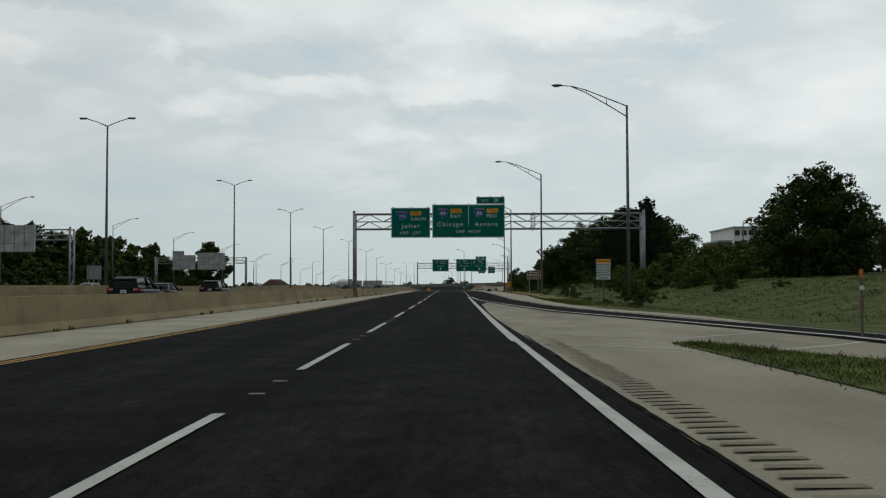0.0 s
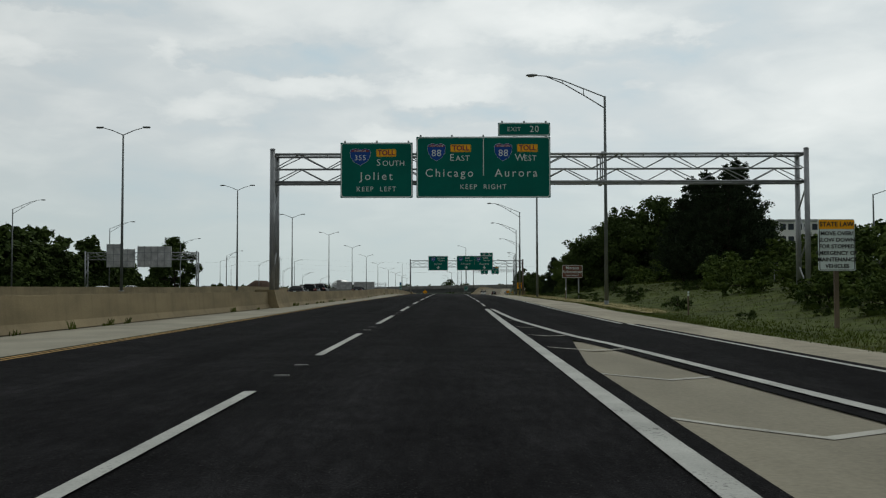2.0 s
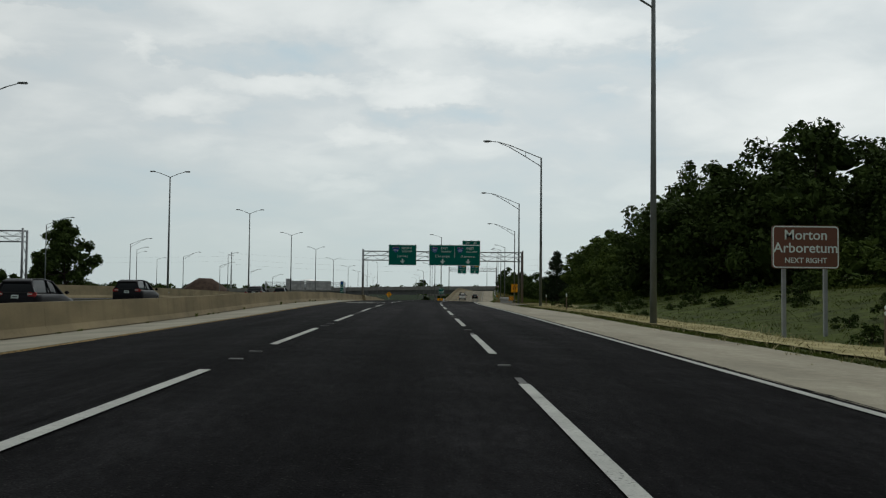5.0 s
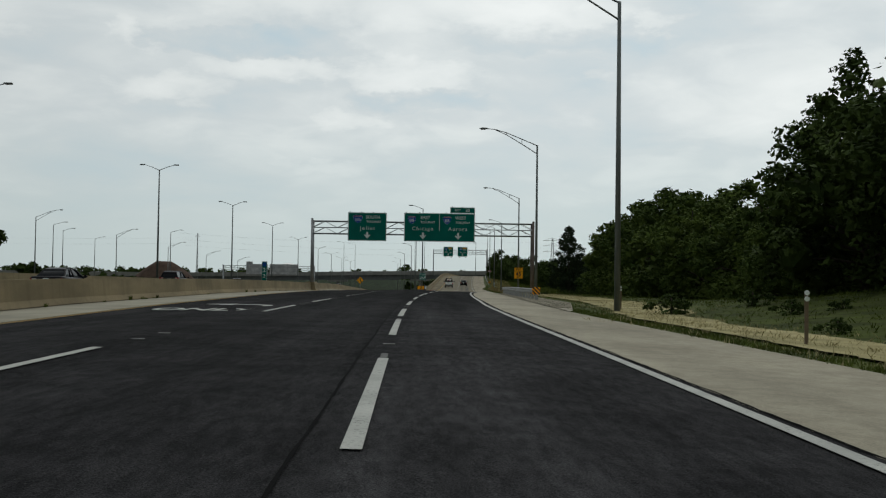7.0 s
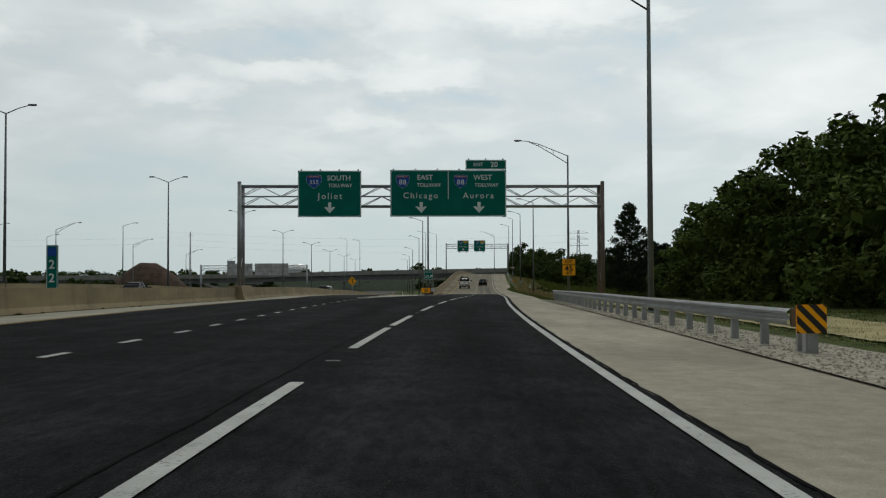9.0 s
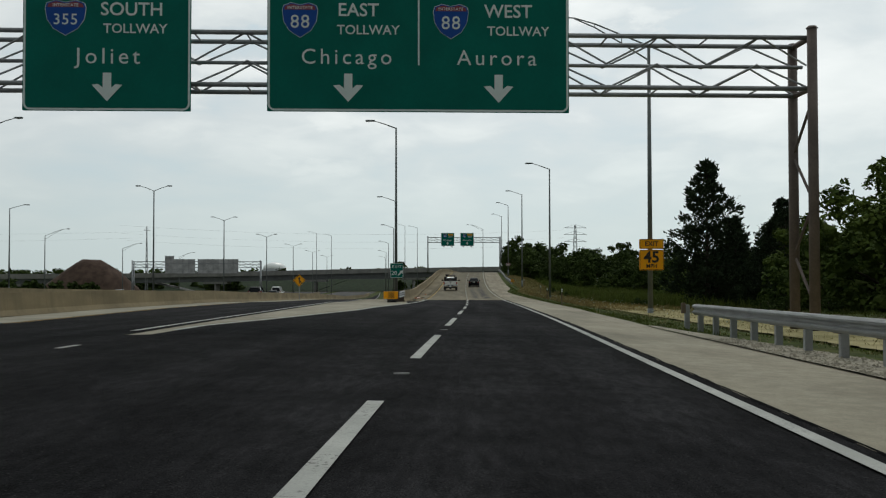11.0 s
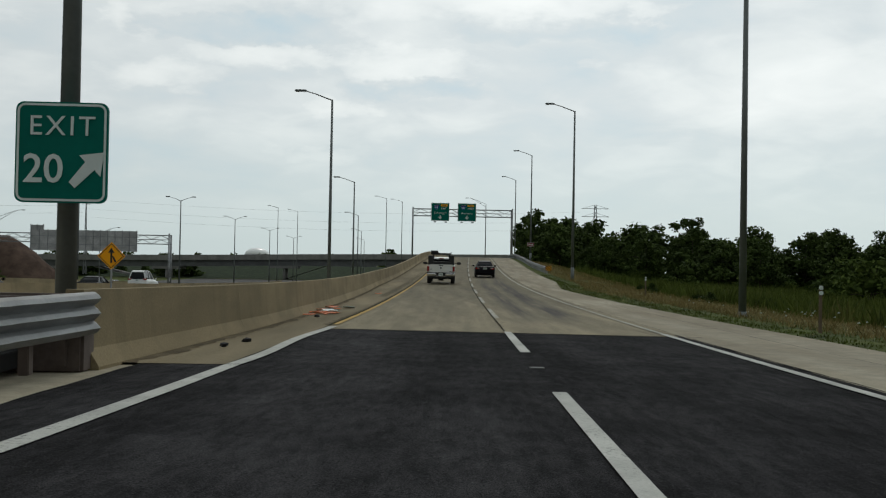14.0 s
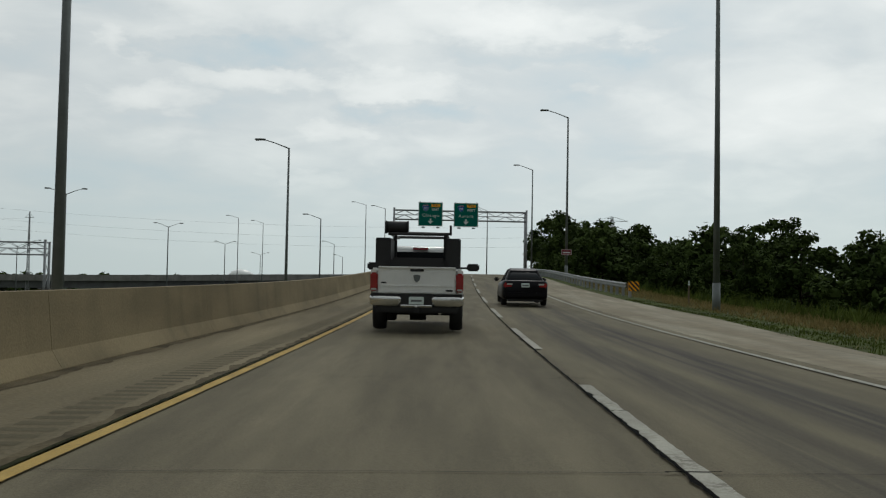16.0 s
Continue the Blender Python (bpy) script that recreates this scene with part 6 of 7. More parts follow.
# ---- trees ----
def leaf_cloud(lobes, per, size, seed, squash=1.0, core=0.0):
    """Leaf sprays over the upper and outer sides of rounded tufts; core: a dark inner mass, as a share of the tuft."""
    rng = np.random.RandomState(seed)
    blocks, faces, k = [], [], 0
    for (cx, cy, cz, r) in lobes:
        n = max(4, int(per * r ** 1.7))
        d = rng.normal(size=(n, 3)) + (0, 0, 0.35)
        d /= np.linalg.norm(d, axis=1)[:, None]
        p = d * (r * (0.50 + 0.62 * rng.rand(n) ** 0.75))[:, None]
        p[:, 2] *= squash
        p += (cx, cy, cz)
        up = d * 0.55 + (0, 0, 0.55) + rng.normal(size=(n, 3)) * 0.55
        up /= np.linalg.norm(up, axis=1)[:, None]
        a = np.cross(up, rng.normal(size=(n, 3)))
        a /= np.linalg.norm(a, axis=1)[:, None]
        b = np.cross(up, a)
        s = size * (0.5 + 0.8 * rng.rand(n))[:, None]
        quad = np.stack([p - a * s - b * s * 0.2, p + b * s * 0.62 - up * s * 0.12, p + a * s + b * s * 0.1, p - b * s * 0.62 - up * s * 0.12], 1).reshape(-1, 3)
        blocks.append(quad)
        faces += [(k + 4 * q, k + 4 * q + 1, k + 4 * q + 2, k + 4 * q + 3) for q in range(n)]
        k += 4 * n
        if core and r > 0.7:
            ball = bmesh.new()
            bmesh.ops.create_icosphere(ball, subdivisions=1, radius=1.0)
            ball.verts.ensure_lookup_table()
            pts = np.array([v.co[:] for v in ball.verts]) * (0.7 + 0.6 * rng.rand(len(ball.verts)))[:, None] * r * core
            pts[:, 2] *= squash
            blocks.append(pts + (cx, cy, cz))
            faces += [tuple(k + v.index for v in f.verts) for f in ball.faces]
            k += len(pts)
            ball.free()
    return np.concatenate(blocks), faces


def mesh_from(name, verts, faces, material):
    me = bpy.data.meshes.new(name)
    me.from_pydata([tuple(v) for v in verts], [], faces)
    me.materials.append(material)
    return me


def broad_tree(h, w, seed, base=0.25, material=None, label="dense dark green broadleaf tree", limbs=16, per=90, size=0.2, open_crown=0.0, name="tree", group="roadside trees"):
    """h, w: height and crown width; base: where the crown starts, as a share of the height; open_crown: how far the limbs stand apart."""
    rng = random.Random(seed)
    w *= 1.18
    t = thing(name, label, name, group=group)
    mains, tufts = [], []
    for i in range(limbs):
        f = (i + rng.random()) / limbs
        env = w / 2 * max(0.2, 1 - abs(1.75 * f - 0.75) ** 2.4 * 0.75) * rng.uniform(0.88, 1.14)
        a = i * 2.399 + rng.uniform(-0.5, 0.5)
        r = w * rng.uniform(0.13, 0.20) * (1 - 0.35 * open_crown) * (1.0 if f < 0.85 else 0.75)
        out = max(0.0, env - 0.55 * r) * (1 - 0.55 * rng.random() ** 1.8)
        mains.append((math.cos(a) * out, math.sin(a) * out, h * (base + (1 - base) * f * 0.97) - r * 0.45, r))
    mains.append((0, 0, h * (base + (1 - base) * 0.45), w * 0.24 * (1 - 0.5 * open_crown)))
    for x, y, z, r in mains:
        for k in range(8):
            d = Vector((rng.gauss(0, 1) + x / w * 1.6, rng.gauss(0, 1) + y / w * 1.6, rng.gauss(0.35, 0.8))).normalized()
            q = r * rng.uniform(0.55, 1.0)
            tufts.append((x + d.x * q, y + d.y * q, z + d.z * q * 0.75, r * rng.uniform(0.30, 0.58)))
    # thin sprays that break the outline
    for k in range(limbs):
        x, y, z, r = mains[k]
        d = Vector((x + rng.gauss(0, 0.3 * w), y + rng.gauss(0, 0.3 * w), rng.uniform(-0.1, 0.5) * w)).normalized()
        tufts.append((x + d.x * r * 1.2, y + d.y * r * 1.2, z + d.z * r * 1.05, r * 0.3))
    v, f = leaf_cloud(tufts, per, size, seed, 0.72)
    v2, f2 = leaf_cloud(mains, 14, size * 1.7, seed + 1, 0.85, 0.5 * (1 - 0.6 * open_crown))
    f2 = [tuple(q + len(v) for q in face) for face in f2]
    crown = new("crown", mesh_from("crown", np.concatenate([v, v2]), f + f2, material or LEAF))
    crown.parent = t
    bm = bent([(0, 0, -0.4), (0.1, 0.05, h * 0.25), (-0.05, 0.1, h * 0.5), (0.05, 0, h * 0.82)], 0.028 * h * 0.6, 0.05, 7)
    for lx, ly, lz, lr in mains[:10]:
        z0 = min(h * (0.15 + 0.5 * rng.random()), lz * 0.85)
        bent([(0, 0, z0), (lx * 0.5, ly * 0.5, (z0 + lz) / 2 + 0.3), (lx, ly, lz)], 0.012 * h, 0.03, 5, bm)
    part("trunk", bm, BARK, t, smooth=True)
    return t


def conifer(h, w, seed, label="dark ragged pine with upswept tufted boughs"):
    rng = random.Random(seed)
    t = thing("conifer", label, "tree", group="roadside conifers")
    V, F = [], []
    br = tube((0, 0, -0.4), (0, 0, h * 0.99), 0.018 * h, 0.02, 8)
    def tuft(p, d, n, spread, ln):
        for j in range(n):
            q = p + Vector((rng.gauss(0, spread), rng.gauss(0, spread), rng.gauss(0, spread * 0.7)))
            e = (d + Vector((rng.gauss(0, 0.7), rng.gauss(0, 0.7), rng.gauss(0.3, 0.5)))).normalized()
            f = Matrix.Rotation(rng.random() * 6.28, 3, e) @ e.orthogonal().normalized()
            a, b = ln * rng.uniform(0.6, 1.2), ln * rng.uniform(0.20, 0.38)
            k = len(V)
            V.extend([q - e * a * 0.4, q + f * b, q + e * a, q - f * b])
            F.append((k, k + 1, k + 2, k + 3))
    z = h * 0.05
    while z < h * 0.97:
        f = z / h
        reach = w / 2 * (1 - f) ** 0.72 * (1 - 0.25 * max(0, 0.2 - f) / 0.2)
        n = rng.randint(4, 7)
        a0 = rng.random() * 6
        for i in range(n):
            a = a0 + 6.283 * i / n + rng.uniform(-0.4, 0.4)
            L = max(0.3, reach * rng.uniform(0.45, 1.18))
            rise = rng.uniform(0.05, 0.42)
            tip = Vector((math.cos(a) * L, math.sin(a) * L, z + L * rise))
            knee = Vector((math.cos(a) * L * 0.6, math.sin(a) * L * 0.6, z + L * rise * 0.35))
            bent([(0, 0, z), knee, tip], 0.04 * (1 - f) + 0.012, 0.01, 4, br)
            d = Vector((math.cos(a), math.sin(a), 0.5)).normalized()
            k = max(2, int(L * 2.4))
            for j in range(k):
                s = (j + 0.6) / k
                p = knee.lerp(tip, s) if s > 0.3 else Vector((0, 0, z)).lerp(knee, 0.5 + s)
                tuft(p, d, 16, 0.09 + 0.075 * L, 0.27)
            tuft(tip, d, 16, 0.10 + 0.03 * L, 0.28)
        z += h * 0.022 + 0.13
    tuft(Vector((0, 0, h * 0.98)), Vector((0, 0, 1)), 14, 0.09, 0.3)
    crown = new("crown", mesh_from("crown", V, F, NEEDLE))
    crown.parent = t
    part("trunk", br, BARK, t)
    return t


def bare_tree(h, seed):
    rng = random.Random(seed)
    t = thing("tree", "leafless grey tree with fine bare twigs", "tree")
    bm = bmesh.new()
    def grow(p, d, ln, r, depth):
        q = p + d * ln
        tube(p, q, r, r * 0.7, 5 if depth > 2 else 4, bm, False)
        if depth == 0:
            return
        for i in range(3 if depth < 5 else 4):
            nd = (d + Vector((rng.gauss(0, 0.42), rng.gauss(0, 0.42), rng.gauss(0.12, 0.2)))).normalized()
            grow(p + d * ln * rng.uniform(0.5, 1.0), nd, ln * rng.uniform(0.6, 0.8), r * 0.62, depth - 1)
    grow(Vector((0, 0, -0.3)), Vector((0, 0, 1)), h * 0.3, 0.16, 5)
    part("trunk", bm, BARK, t)
    return t


def plant(proto, spots, z_fun=ground_z):
    """The first spot takes the model itself, the others copies, each turned and scaled."""
    rng = random.Random(len(spots) * 7 + 1)
    for i, (x, y, s) in enumerate(spots):
        m = pose(x, y, z_fun(x, y) - 0.1, 0, 0, rng.uniform(0, 360)) @ Matrix.Scale(1, 4)
        if i == 0:
            ob = proto
            ob.matrix_basis = m
        else:
            ob = copy_thing(proto, m)
        ob.scale = (s * rng.uniform(0.92, 1.1), s * rng.uniform(0.92, 1.1), s)


# broad dark tree and the mass behind it at the start
plant(broad_tree(12.8, 11.5, 11, 0.06, label="very broad dark round-topped tree", limbs=26, per=130, size=0.19), [(38.5, 102.7, 0.94)])
plant(broad_tree(12.0, 11.0, 61, 0.06, label="dark rounded tree on the hill", limbs=18, per=60, size=0.27), [(47, 118, 0.66), (44, 92, 0.53), (52, 132, 0.74), (60, 150, 0.8), (50, 80, 0.53), (66, 120, 0.74)])
# conifer group
plant(conifer(14.8, 10.8, 21), [(29.4, 147.5, 0.84), (30.8, 152.5, 0.93), (26.6, 149, 0.82), (25.2, 153.5, 0.66), (27.4, 144, 0.78), (27.5, 158, 0.84), (29.8, 161, 0.86), (32.0, 156, 0.84), (26.8, 150, 0.6), (29, 156, 0.72)])
plant(conifer(12.7, 9.0, 22), [(32.6, 343.8, 1.06), (48.9, 367.4, 1.0), (45, 357, 0.85), (52, 372, 0.85), (38, 352, 0.7), (36.0, 338, 0.6), (41, 360, 0.7), (56, 364, 0.8)])
# domed trees beyond the arboretum sign and the wall of trees along the lanes
plant(broad_tree(13.6, 12.0, 31, 0.10, limbs=22, per=66, size=0.225), [(31.9, 195.5, 1.02), (27.0, 203, 0.85), (24.5, 213, 0.72), (38, 186, 0.85), (44, 200, 1.0), (39, 214, 1.0), (61.0, 426, 0.6), (66.5, 430, 0.72)])
plant(broad_tree(16.0, 8.0, 32, 0.22, label="tall spreading broadleaf tree with gaps in the crown", limbs=24, per=150, size=0.16, open_crown=0.3), [(31.6, 226.3, 1.04), (37, 233, 1.0), (40, 244, 1.0), (43, 226, 1.08)])
plant(broad_tree(11.0, 9.5, 33, 0.04, label="leafy green tree clothed to the ground", material=LEAF_LIGHT, limbs=20, per=92, size=0.20),
      [(27.0, 236, 0.66), (27.5, 246, 0.8), (29, 256, 0.95), (30.5, 266, 1.05), (32, 277, 1.12), (33, 288, 1.1), (33.8, 299, 1.02), (35, 309, 0.95), (36, 319, 0.82), (37, 329, 0.7), (39.5, 262, 1.2), (41, 280, 1.25), (43, 297, 1.2), (45, 314, 1.05), (47, 331, 0.9), (26, 226, 0.55), (27, 217, 0.5), (46, 350, 0.72), (52, 352, 0.9)])
plant(bare_tree(11.5, 41), [(28.0, 231.0, 0.95), (42.0, 348.0, 1.0)])
# low growth along the ramp
plant(broad_tree(11.0, 10.0, 34, 0.03, label="low bushy tree beside the ramp", limbs=16, per=52, size=0.28), [(33.7, 497, 0.72), (41, 478, 0.59), (43, 497, 0.85), (56, 480, 0.8), (73, 498, 0.92), (88, 476, 0.92), (70, 462, 0.76), (60, 448, 0.67), (56, 430, 0.6), (74, 428, 0.76), (52, 442, 0.55), (70, 404, 0.67), (106, 436, 0.92), (74, 386, 0.71), (50, 525, 1.1), (38, 528, 1), (110, 410, 0.92)])
plant(broad_tree(9.6, 12.0, 43, 0.0, label="broad spreading bushy tree beside the ramp", limbs=18, per=46, size=0.29), [(36.5, 488, 0.7), (38, 506, 0.8), (50, 488, 1), (66.4, 510, 1.01), (80, 486, 0.92), (62, 470, 0.76), (52, 456, 0.67), (78, 452, 0.84), (64, 420, 0.63), (95, 450, 0.92), (58, 408, 0.59), (94, 424, 0.84), (62, 392, 0.6), (42, 514, 1.05), (60, 535, 1.1), (124, 480, 1.05)])
plant(broad_tree(12.4, 9.0, 47, 0.06, label="taller uneven tree among the bushes beside the ramp", limbs=16, per=52, size=0.27, open_crown=0.08), [(46, 470, 0.67), (60.5, 496, 0.97), (97, 470, 0.97), (68, 440, 0.71), (84, 440, 0.84), (82, 412, 0.76), (86, 392, 0.8), (112, 470, 1.01)])
plant(broad_tree(5.0, 6.5, 35, 0.0, label="rounded green shrub beside the road", material=LEAF_LIGHT, limbs=10, per=72, size=0.21, name="shrub", group="roadside shrubs"),
      [(16.5, 92, 0.42), (19, 97, 0.5), (15.5, 84, 0.34), (23, 91, 0.6), (27, 106, 0.8), (19.5, 113, 0.5), (24, 133, 0.6), (21, 125, 0.5), (37, 122, 1.0), (41, 128, 1.1), (45, 134, 1.15), (49, 126, 1.2), (40, 114, 1.0), (50, 142, 1.2), (56, 136, 1.3), (31, 139, 0.86), (30.5, 142, 0.7), (44, 158, 1.2), (52, 162, 1.3), (60, 152, 1.4), (66, 165, 1.4), (72, 150, 1.5), (50, 110, 1.1), (58, 118, 1.2), (50, 412, 0.85), (54, 424, 0.9), (50, 388, 0.75), (60, 378, 1.0), (68, 392, 1.0), (76, 402, 1.1), (66, 410, 1.1), (86, 404, 1.2), (58, 366, 0.9), (66, 372, 1.0), (22, 108, 0.55), (26, 118, 0.7), (30, 128, 0.75), (35, 124, 0.9), (25, 178, 0.5), (29, 182, 0.7), (21.5, 88, 0.4), (40, 334, 0.7), (33, 326, 0.7), (46, 345, 0.8), (54, 356, 0.8), (44, 372, 0.7), (50, 384, 0.75), (56, 396, 0.8), (30, 170, 0.7), (24.5, 100, 0.5), (33, 112, 0.9), (29, 98, 0.7), (37, 135, 1.0), (34, 222, 0.9), (38, 230, 1.1), (42, 238, 1.2), (33, 236, 0.9), (29.5, 224, 0.8), (46, 246, 1.2), (52, 462, 0.9), (57, 455, 1.0), (63, 449, 1.05), (69, 443, 1.1), (75, 436, 1.1), (81, 430, 1.15), (87, 424, 1.2), (93, 418, 1.2), (100, 412, 1.25), (54, 446, 0.8), (60, 436, 0.9), (67, 428, 0.95), (78, 420, 1.0), (88, 410, 1.1), (47, 470, 0.8), (44, 480, 0.8)])
# low leafy clumps on the slopes
rng = random.Random(77)
spots = []
for k in range(95):
    y = (rng.uniform(60, 210) if k < 50 else rng.uniform(298, 430))
    x = mid(y) + verge(y) + (rng.uniform(3.5, 15) if y < 300 else rng.uniform(6.0, 20))
    spots.append((round(x, 1), round(y, 1), round(rng.uniform(0.3, 0.85), 2)))
plant(broad_tree(1.25, 2.3, 51, 0.0, label="low leafy green clump on the grassy slope", limbs=6, per=260, size=0.10, name="shrub", group="leafy clumps"), spots)
# across the tollway
plant(broad_tree(13.5, 12.0, 36, 0.05, label="dark tree across the opposite carriageway", limbs=14, per=20, size=0.48),
      [(-89.5, 232, 0.98), (-97, 269, 1.0), (-88, 279, 0.93), (-91, 262, 0.95), (-92, 291, 0.86), (-90, 302, 0.77), (-90, 318, 0.60), (-96, 312, 0.72), (-90, 248, 0.9), (-96, 220, 1.0), (-93, 246, 0.85), (-98, 262, 0.8), (-100, 205, 1.1), (-102, 190, 1.1), (-98, 276, 0.7), (-92, 208, 0.8), (-106, 236, 1.0), (-104, 174, 1.1), (-95, 160, 0.9), (-108, 150, 1.1), (-100, 132, 1.0), (-96, 290, 0.6), (-102, 304, 0.6), (-108, 286, 0.7), (-110, 320, 0.7), (-98, 115, 0.9), (-90, 222, 0.85), (-90, 254, 0.7), (-92, 180, 0.8), (-95, 196, 0.95), (-90, 265, 0.62), (-97, 298, 0.62), (-93, 284, 0.6), (-104, 318, 0.62), (-112, 336, 0.7), (-120, 352, 0.75), (-96, 145, 0.8), (-99, 170, 0.95), (-112, 205, 1.1), (-116, 250, 1.0), (-118, 285, 0.9), (-94, 240, 0.85)], left_z)
plant(broad_tree(7.0, 9.0, 38, 0.0, label="dark thicket below the bridges", limbs=8, per=15, size=0.62),
      [(x + 2 * math.sin(x), (772 if x < -78 or x > 2 else 880) + 6 * math.sin(x * 1.7), 0.95 + 0.2 * math.sin(x * 0.9)) for x in range(-330, 60, 8)] + [(-80 - 3 * k, 380 + 26 * k, 0.8) for k in range(12)] + [(-85 + 2 * math.sin(k * 2.1), 128 + 6.2 * k, 0.55 + 0.15 * math.sin(k * 1.3)) for k in range(34)], left_z)
plant(broad_tree(21.0, 13.0, 37, 0.12, label="tall full tree standing alone across the tollway", limbs=24, per=62, size=0.34), [(-94.2, 376, 1.03), (-100, 383, 0.68)], left_z)

# far woods on the skyline
rng = random.Random(5)
lobes = []
for i in range(520):
    x = rng.uniform(-1500, 1300)
    y = rng.uniform(1150, 1700)
    h = rng.uniform(5, 12) * (1.0 if x < 0 else 1.25)
    r = h * rng.uniform(0.5, 0.8)
    lobes.append((x, y, -4 + h * 0.55, r))
verts, faces = leaf_cloud(lobes, 3.5, 2.3, 3, 0.9)
ob = new("far_woods", mesh_from("far_woods", verts, faces, LEAF))
tagged(ob, "low band of distant dark woods on the skyline", "woods", kind="stuff")


# ---- distant buildings, masts and wires ----
def far_building(x0, x1, y, z0, z1, storeys, label, wall=FAR_WALL, bays=10, depth=24):
    t = thing("office_building", label, "building")
    part("wall", box(x0, x1, y, y + depth, z0, z1, 0.0), wall, t)
    part("roof", box(x0 - 0.4, x1 + 0.4, y - 0.4, y + depth + 0.4, z1, z1 + 0.7), FAR_WALL, t)
    bw = (x1 - x0) / bays
    sh = (z1 - z0) / storeys
    for k in range(storeys):
        for i in range(bays):
            xa = x0 + i * bw + bw * 0.15
            za = z0 + k * sh + sh * 0.35
            w = part("window", box(xa, xa + bw * 0.7, y - 0.12, y + 0.05, za, za + sh * 0.48), WINDOW, t)
    return t


far_building(99, 132, 348, 0, 17.6, 5, "brown brick office block behind the trees on the hill", FAR_BRICK, 9)
far_building(103, 118, 345, 14.5, 22.4, 2, "white office storeys above the trees on the hill", FAR_WHITE, 6, 30)
t = thing("storage_tank", "white domed tank far beyond the bridge", "tank", at=pose(-158, 1500, 0))
bm = bmesh.new()
bmesh.ops.create_uvsphere(bm, u_segments=24, v_segments=12, radius=1)
for v in bm.verts:
    v.co = Vector((v.co.x * 15, v.co.y * 15, 9.5 + v.co.z * (8.5 if v.co.z > 0 else 4)))
part("dome", bm, CAR_WHITE, t, smooth=True)
part("drum", tube((0, 0, -6), (0, 0, 10), 15, n=24), FAR_WALL, t, smooth=True)


def pylon(x, y, zb, h, arms, label):
    t = thing("power_pylon", label, "pylon", at=pose(x, y, zb))
    w = h * (0.035 if len(arms) > 1 else 0.011)
    for sx in (-1, 1):
        for sy in (-1, 1):
            part("leg", tube((sx * w * 1.6, sy * w * 1.6, 0), (sx * w * 0.3, sy * w * 0.3, h), 0.12, 0.08, 5), STEEL, t)
    bm = bmesh.new()
    n = 12
    for i in range(n):
        a, b = i / n, (i + 1) / n
        wa, wb = w * (1.6 - 1.3 * a), w * (1.6 - 1.3 * b)
        for sy in (-1, 1):
            tube((-wa, sy * wa, h * a), (wb, sy * wb, h * b), 0.05, n=4, bm=bm, caps=False)
            tube((wa, sy * wa, h * a), (-wb, sy * wb, h * b), 0.05, n=4, bm=bm, caps=False)
    tagged(part("lattice", bm, STEEL, t), kind="stuff")
    for z in arms:
        bm = bmesh.new()
        L = h * (0.19 if len(arms) > 1 else 0.05)
        tube((-L, 0, h * z), (L, 0, h * z), 0.1, n=5, bm=bm)
        tube((-L, 0, h * z), (0, 0, h * z + 1.4), 0.06, n=4, bm=bm)
        tube((L, 0, h * z), (0, 0, h * z + 1.4), 0.06, n=4, bm=bm)
        part("crossarm", bm, STEEL, t)
    return t


pylon(81, 672, -3, 26, (0.72, 0.84, 0.95), "steel power pylon with three crossarms beyond the trees")
pylon(-122, 746, -6, 32, (0.93,), "slim lattice mast beyond the soil heap")
wires = bpy.data.objects["power_pylon"]
for x0, z0, x1, z1, y in ((-122, 24, 81, 22, 700), (-122, 20.5, 81, 18.5, 702), (-122, 17.5, 81, 15.5, 704), (-400, 26, -122, 23, 740), (-400, 22, -122, 20, 742)):
    pts = []
    for i in range(13):
        f = i / 12
        pts.append((x0 + (x1 - x0) * f - 81, y - 672, 3 + z0 + (z1 - z0) * f - 5 * (1 - (2 * f - 1) ** 2) * 0.6))
    part("wire", bent(pts, 0.024, 0.024, 4), STEEL, wires)


# ---- vehicles ----
def loft(sections, bm=None, close_ends=True):
    """Skin over rings of equal length."""
    bm = bm or bmesh.new()
    rings = [[bm.verts.new(p) for p in s] for s in sections]
    n = len(rings[0])
    for a, b in zip(rings, rings[1:]):
        for i in range(n):
            bm.faces.new((a[i], a[(i + 1) % n], b[(i + 1) % n], b[i]))
    if close_ends:
        bm.faces.new(rings[0][::-1])
        bm.faces.new(rings[-1])
    bmesh.ops.recalc_face_normals(bm, faces=bm.faces)
    return bm


def car_section(y, w, z0, z1, r=0.12, taper=1.0):
    """A rounded upright section across the car; taper: how much narrower it is at the top."""
    pts = []
    for cx, cz, a0 in ((w - r, z1 - r, 0), (-w + r, z1 - r, 90), (-w + r, z0 + r, 180), (w - r, z0 + r, 270)):
        for i in range(4):
            a = radians(a0 + 30 * i)
            x, z = cx + r * math.cos(a), cz + r * math.sin(a)
            pts.append((x * (1 + (taper - 1) * (z - z0) / (z1 - z0)), y, z))
    return pts


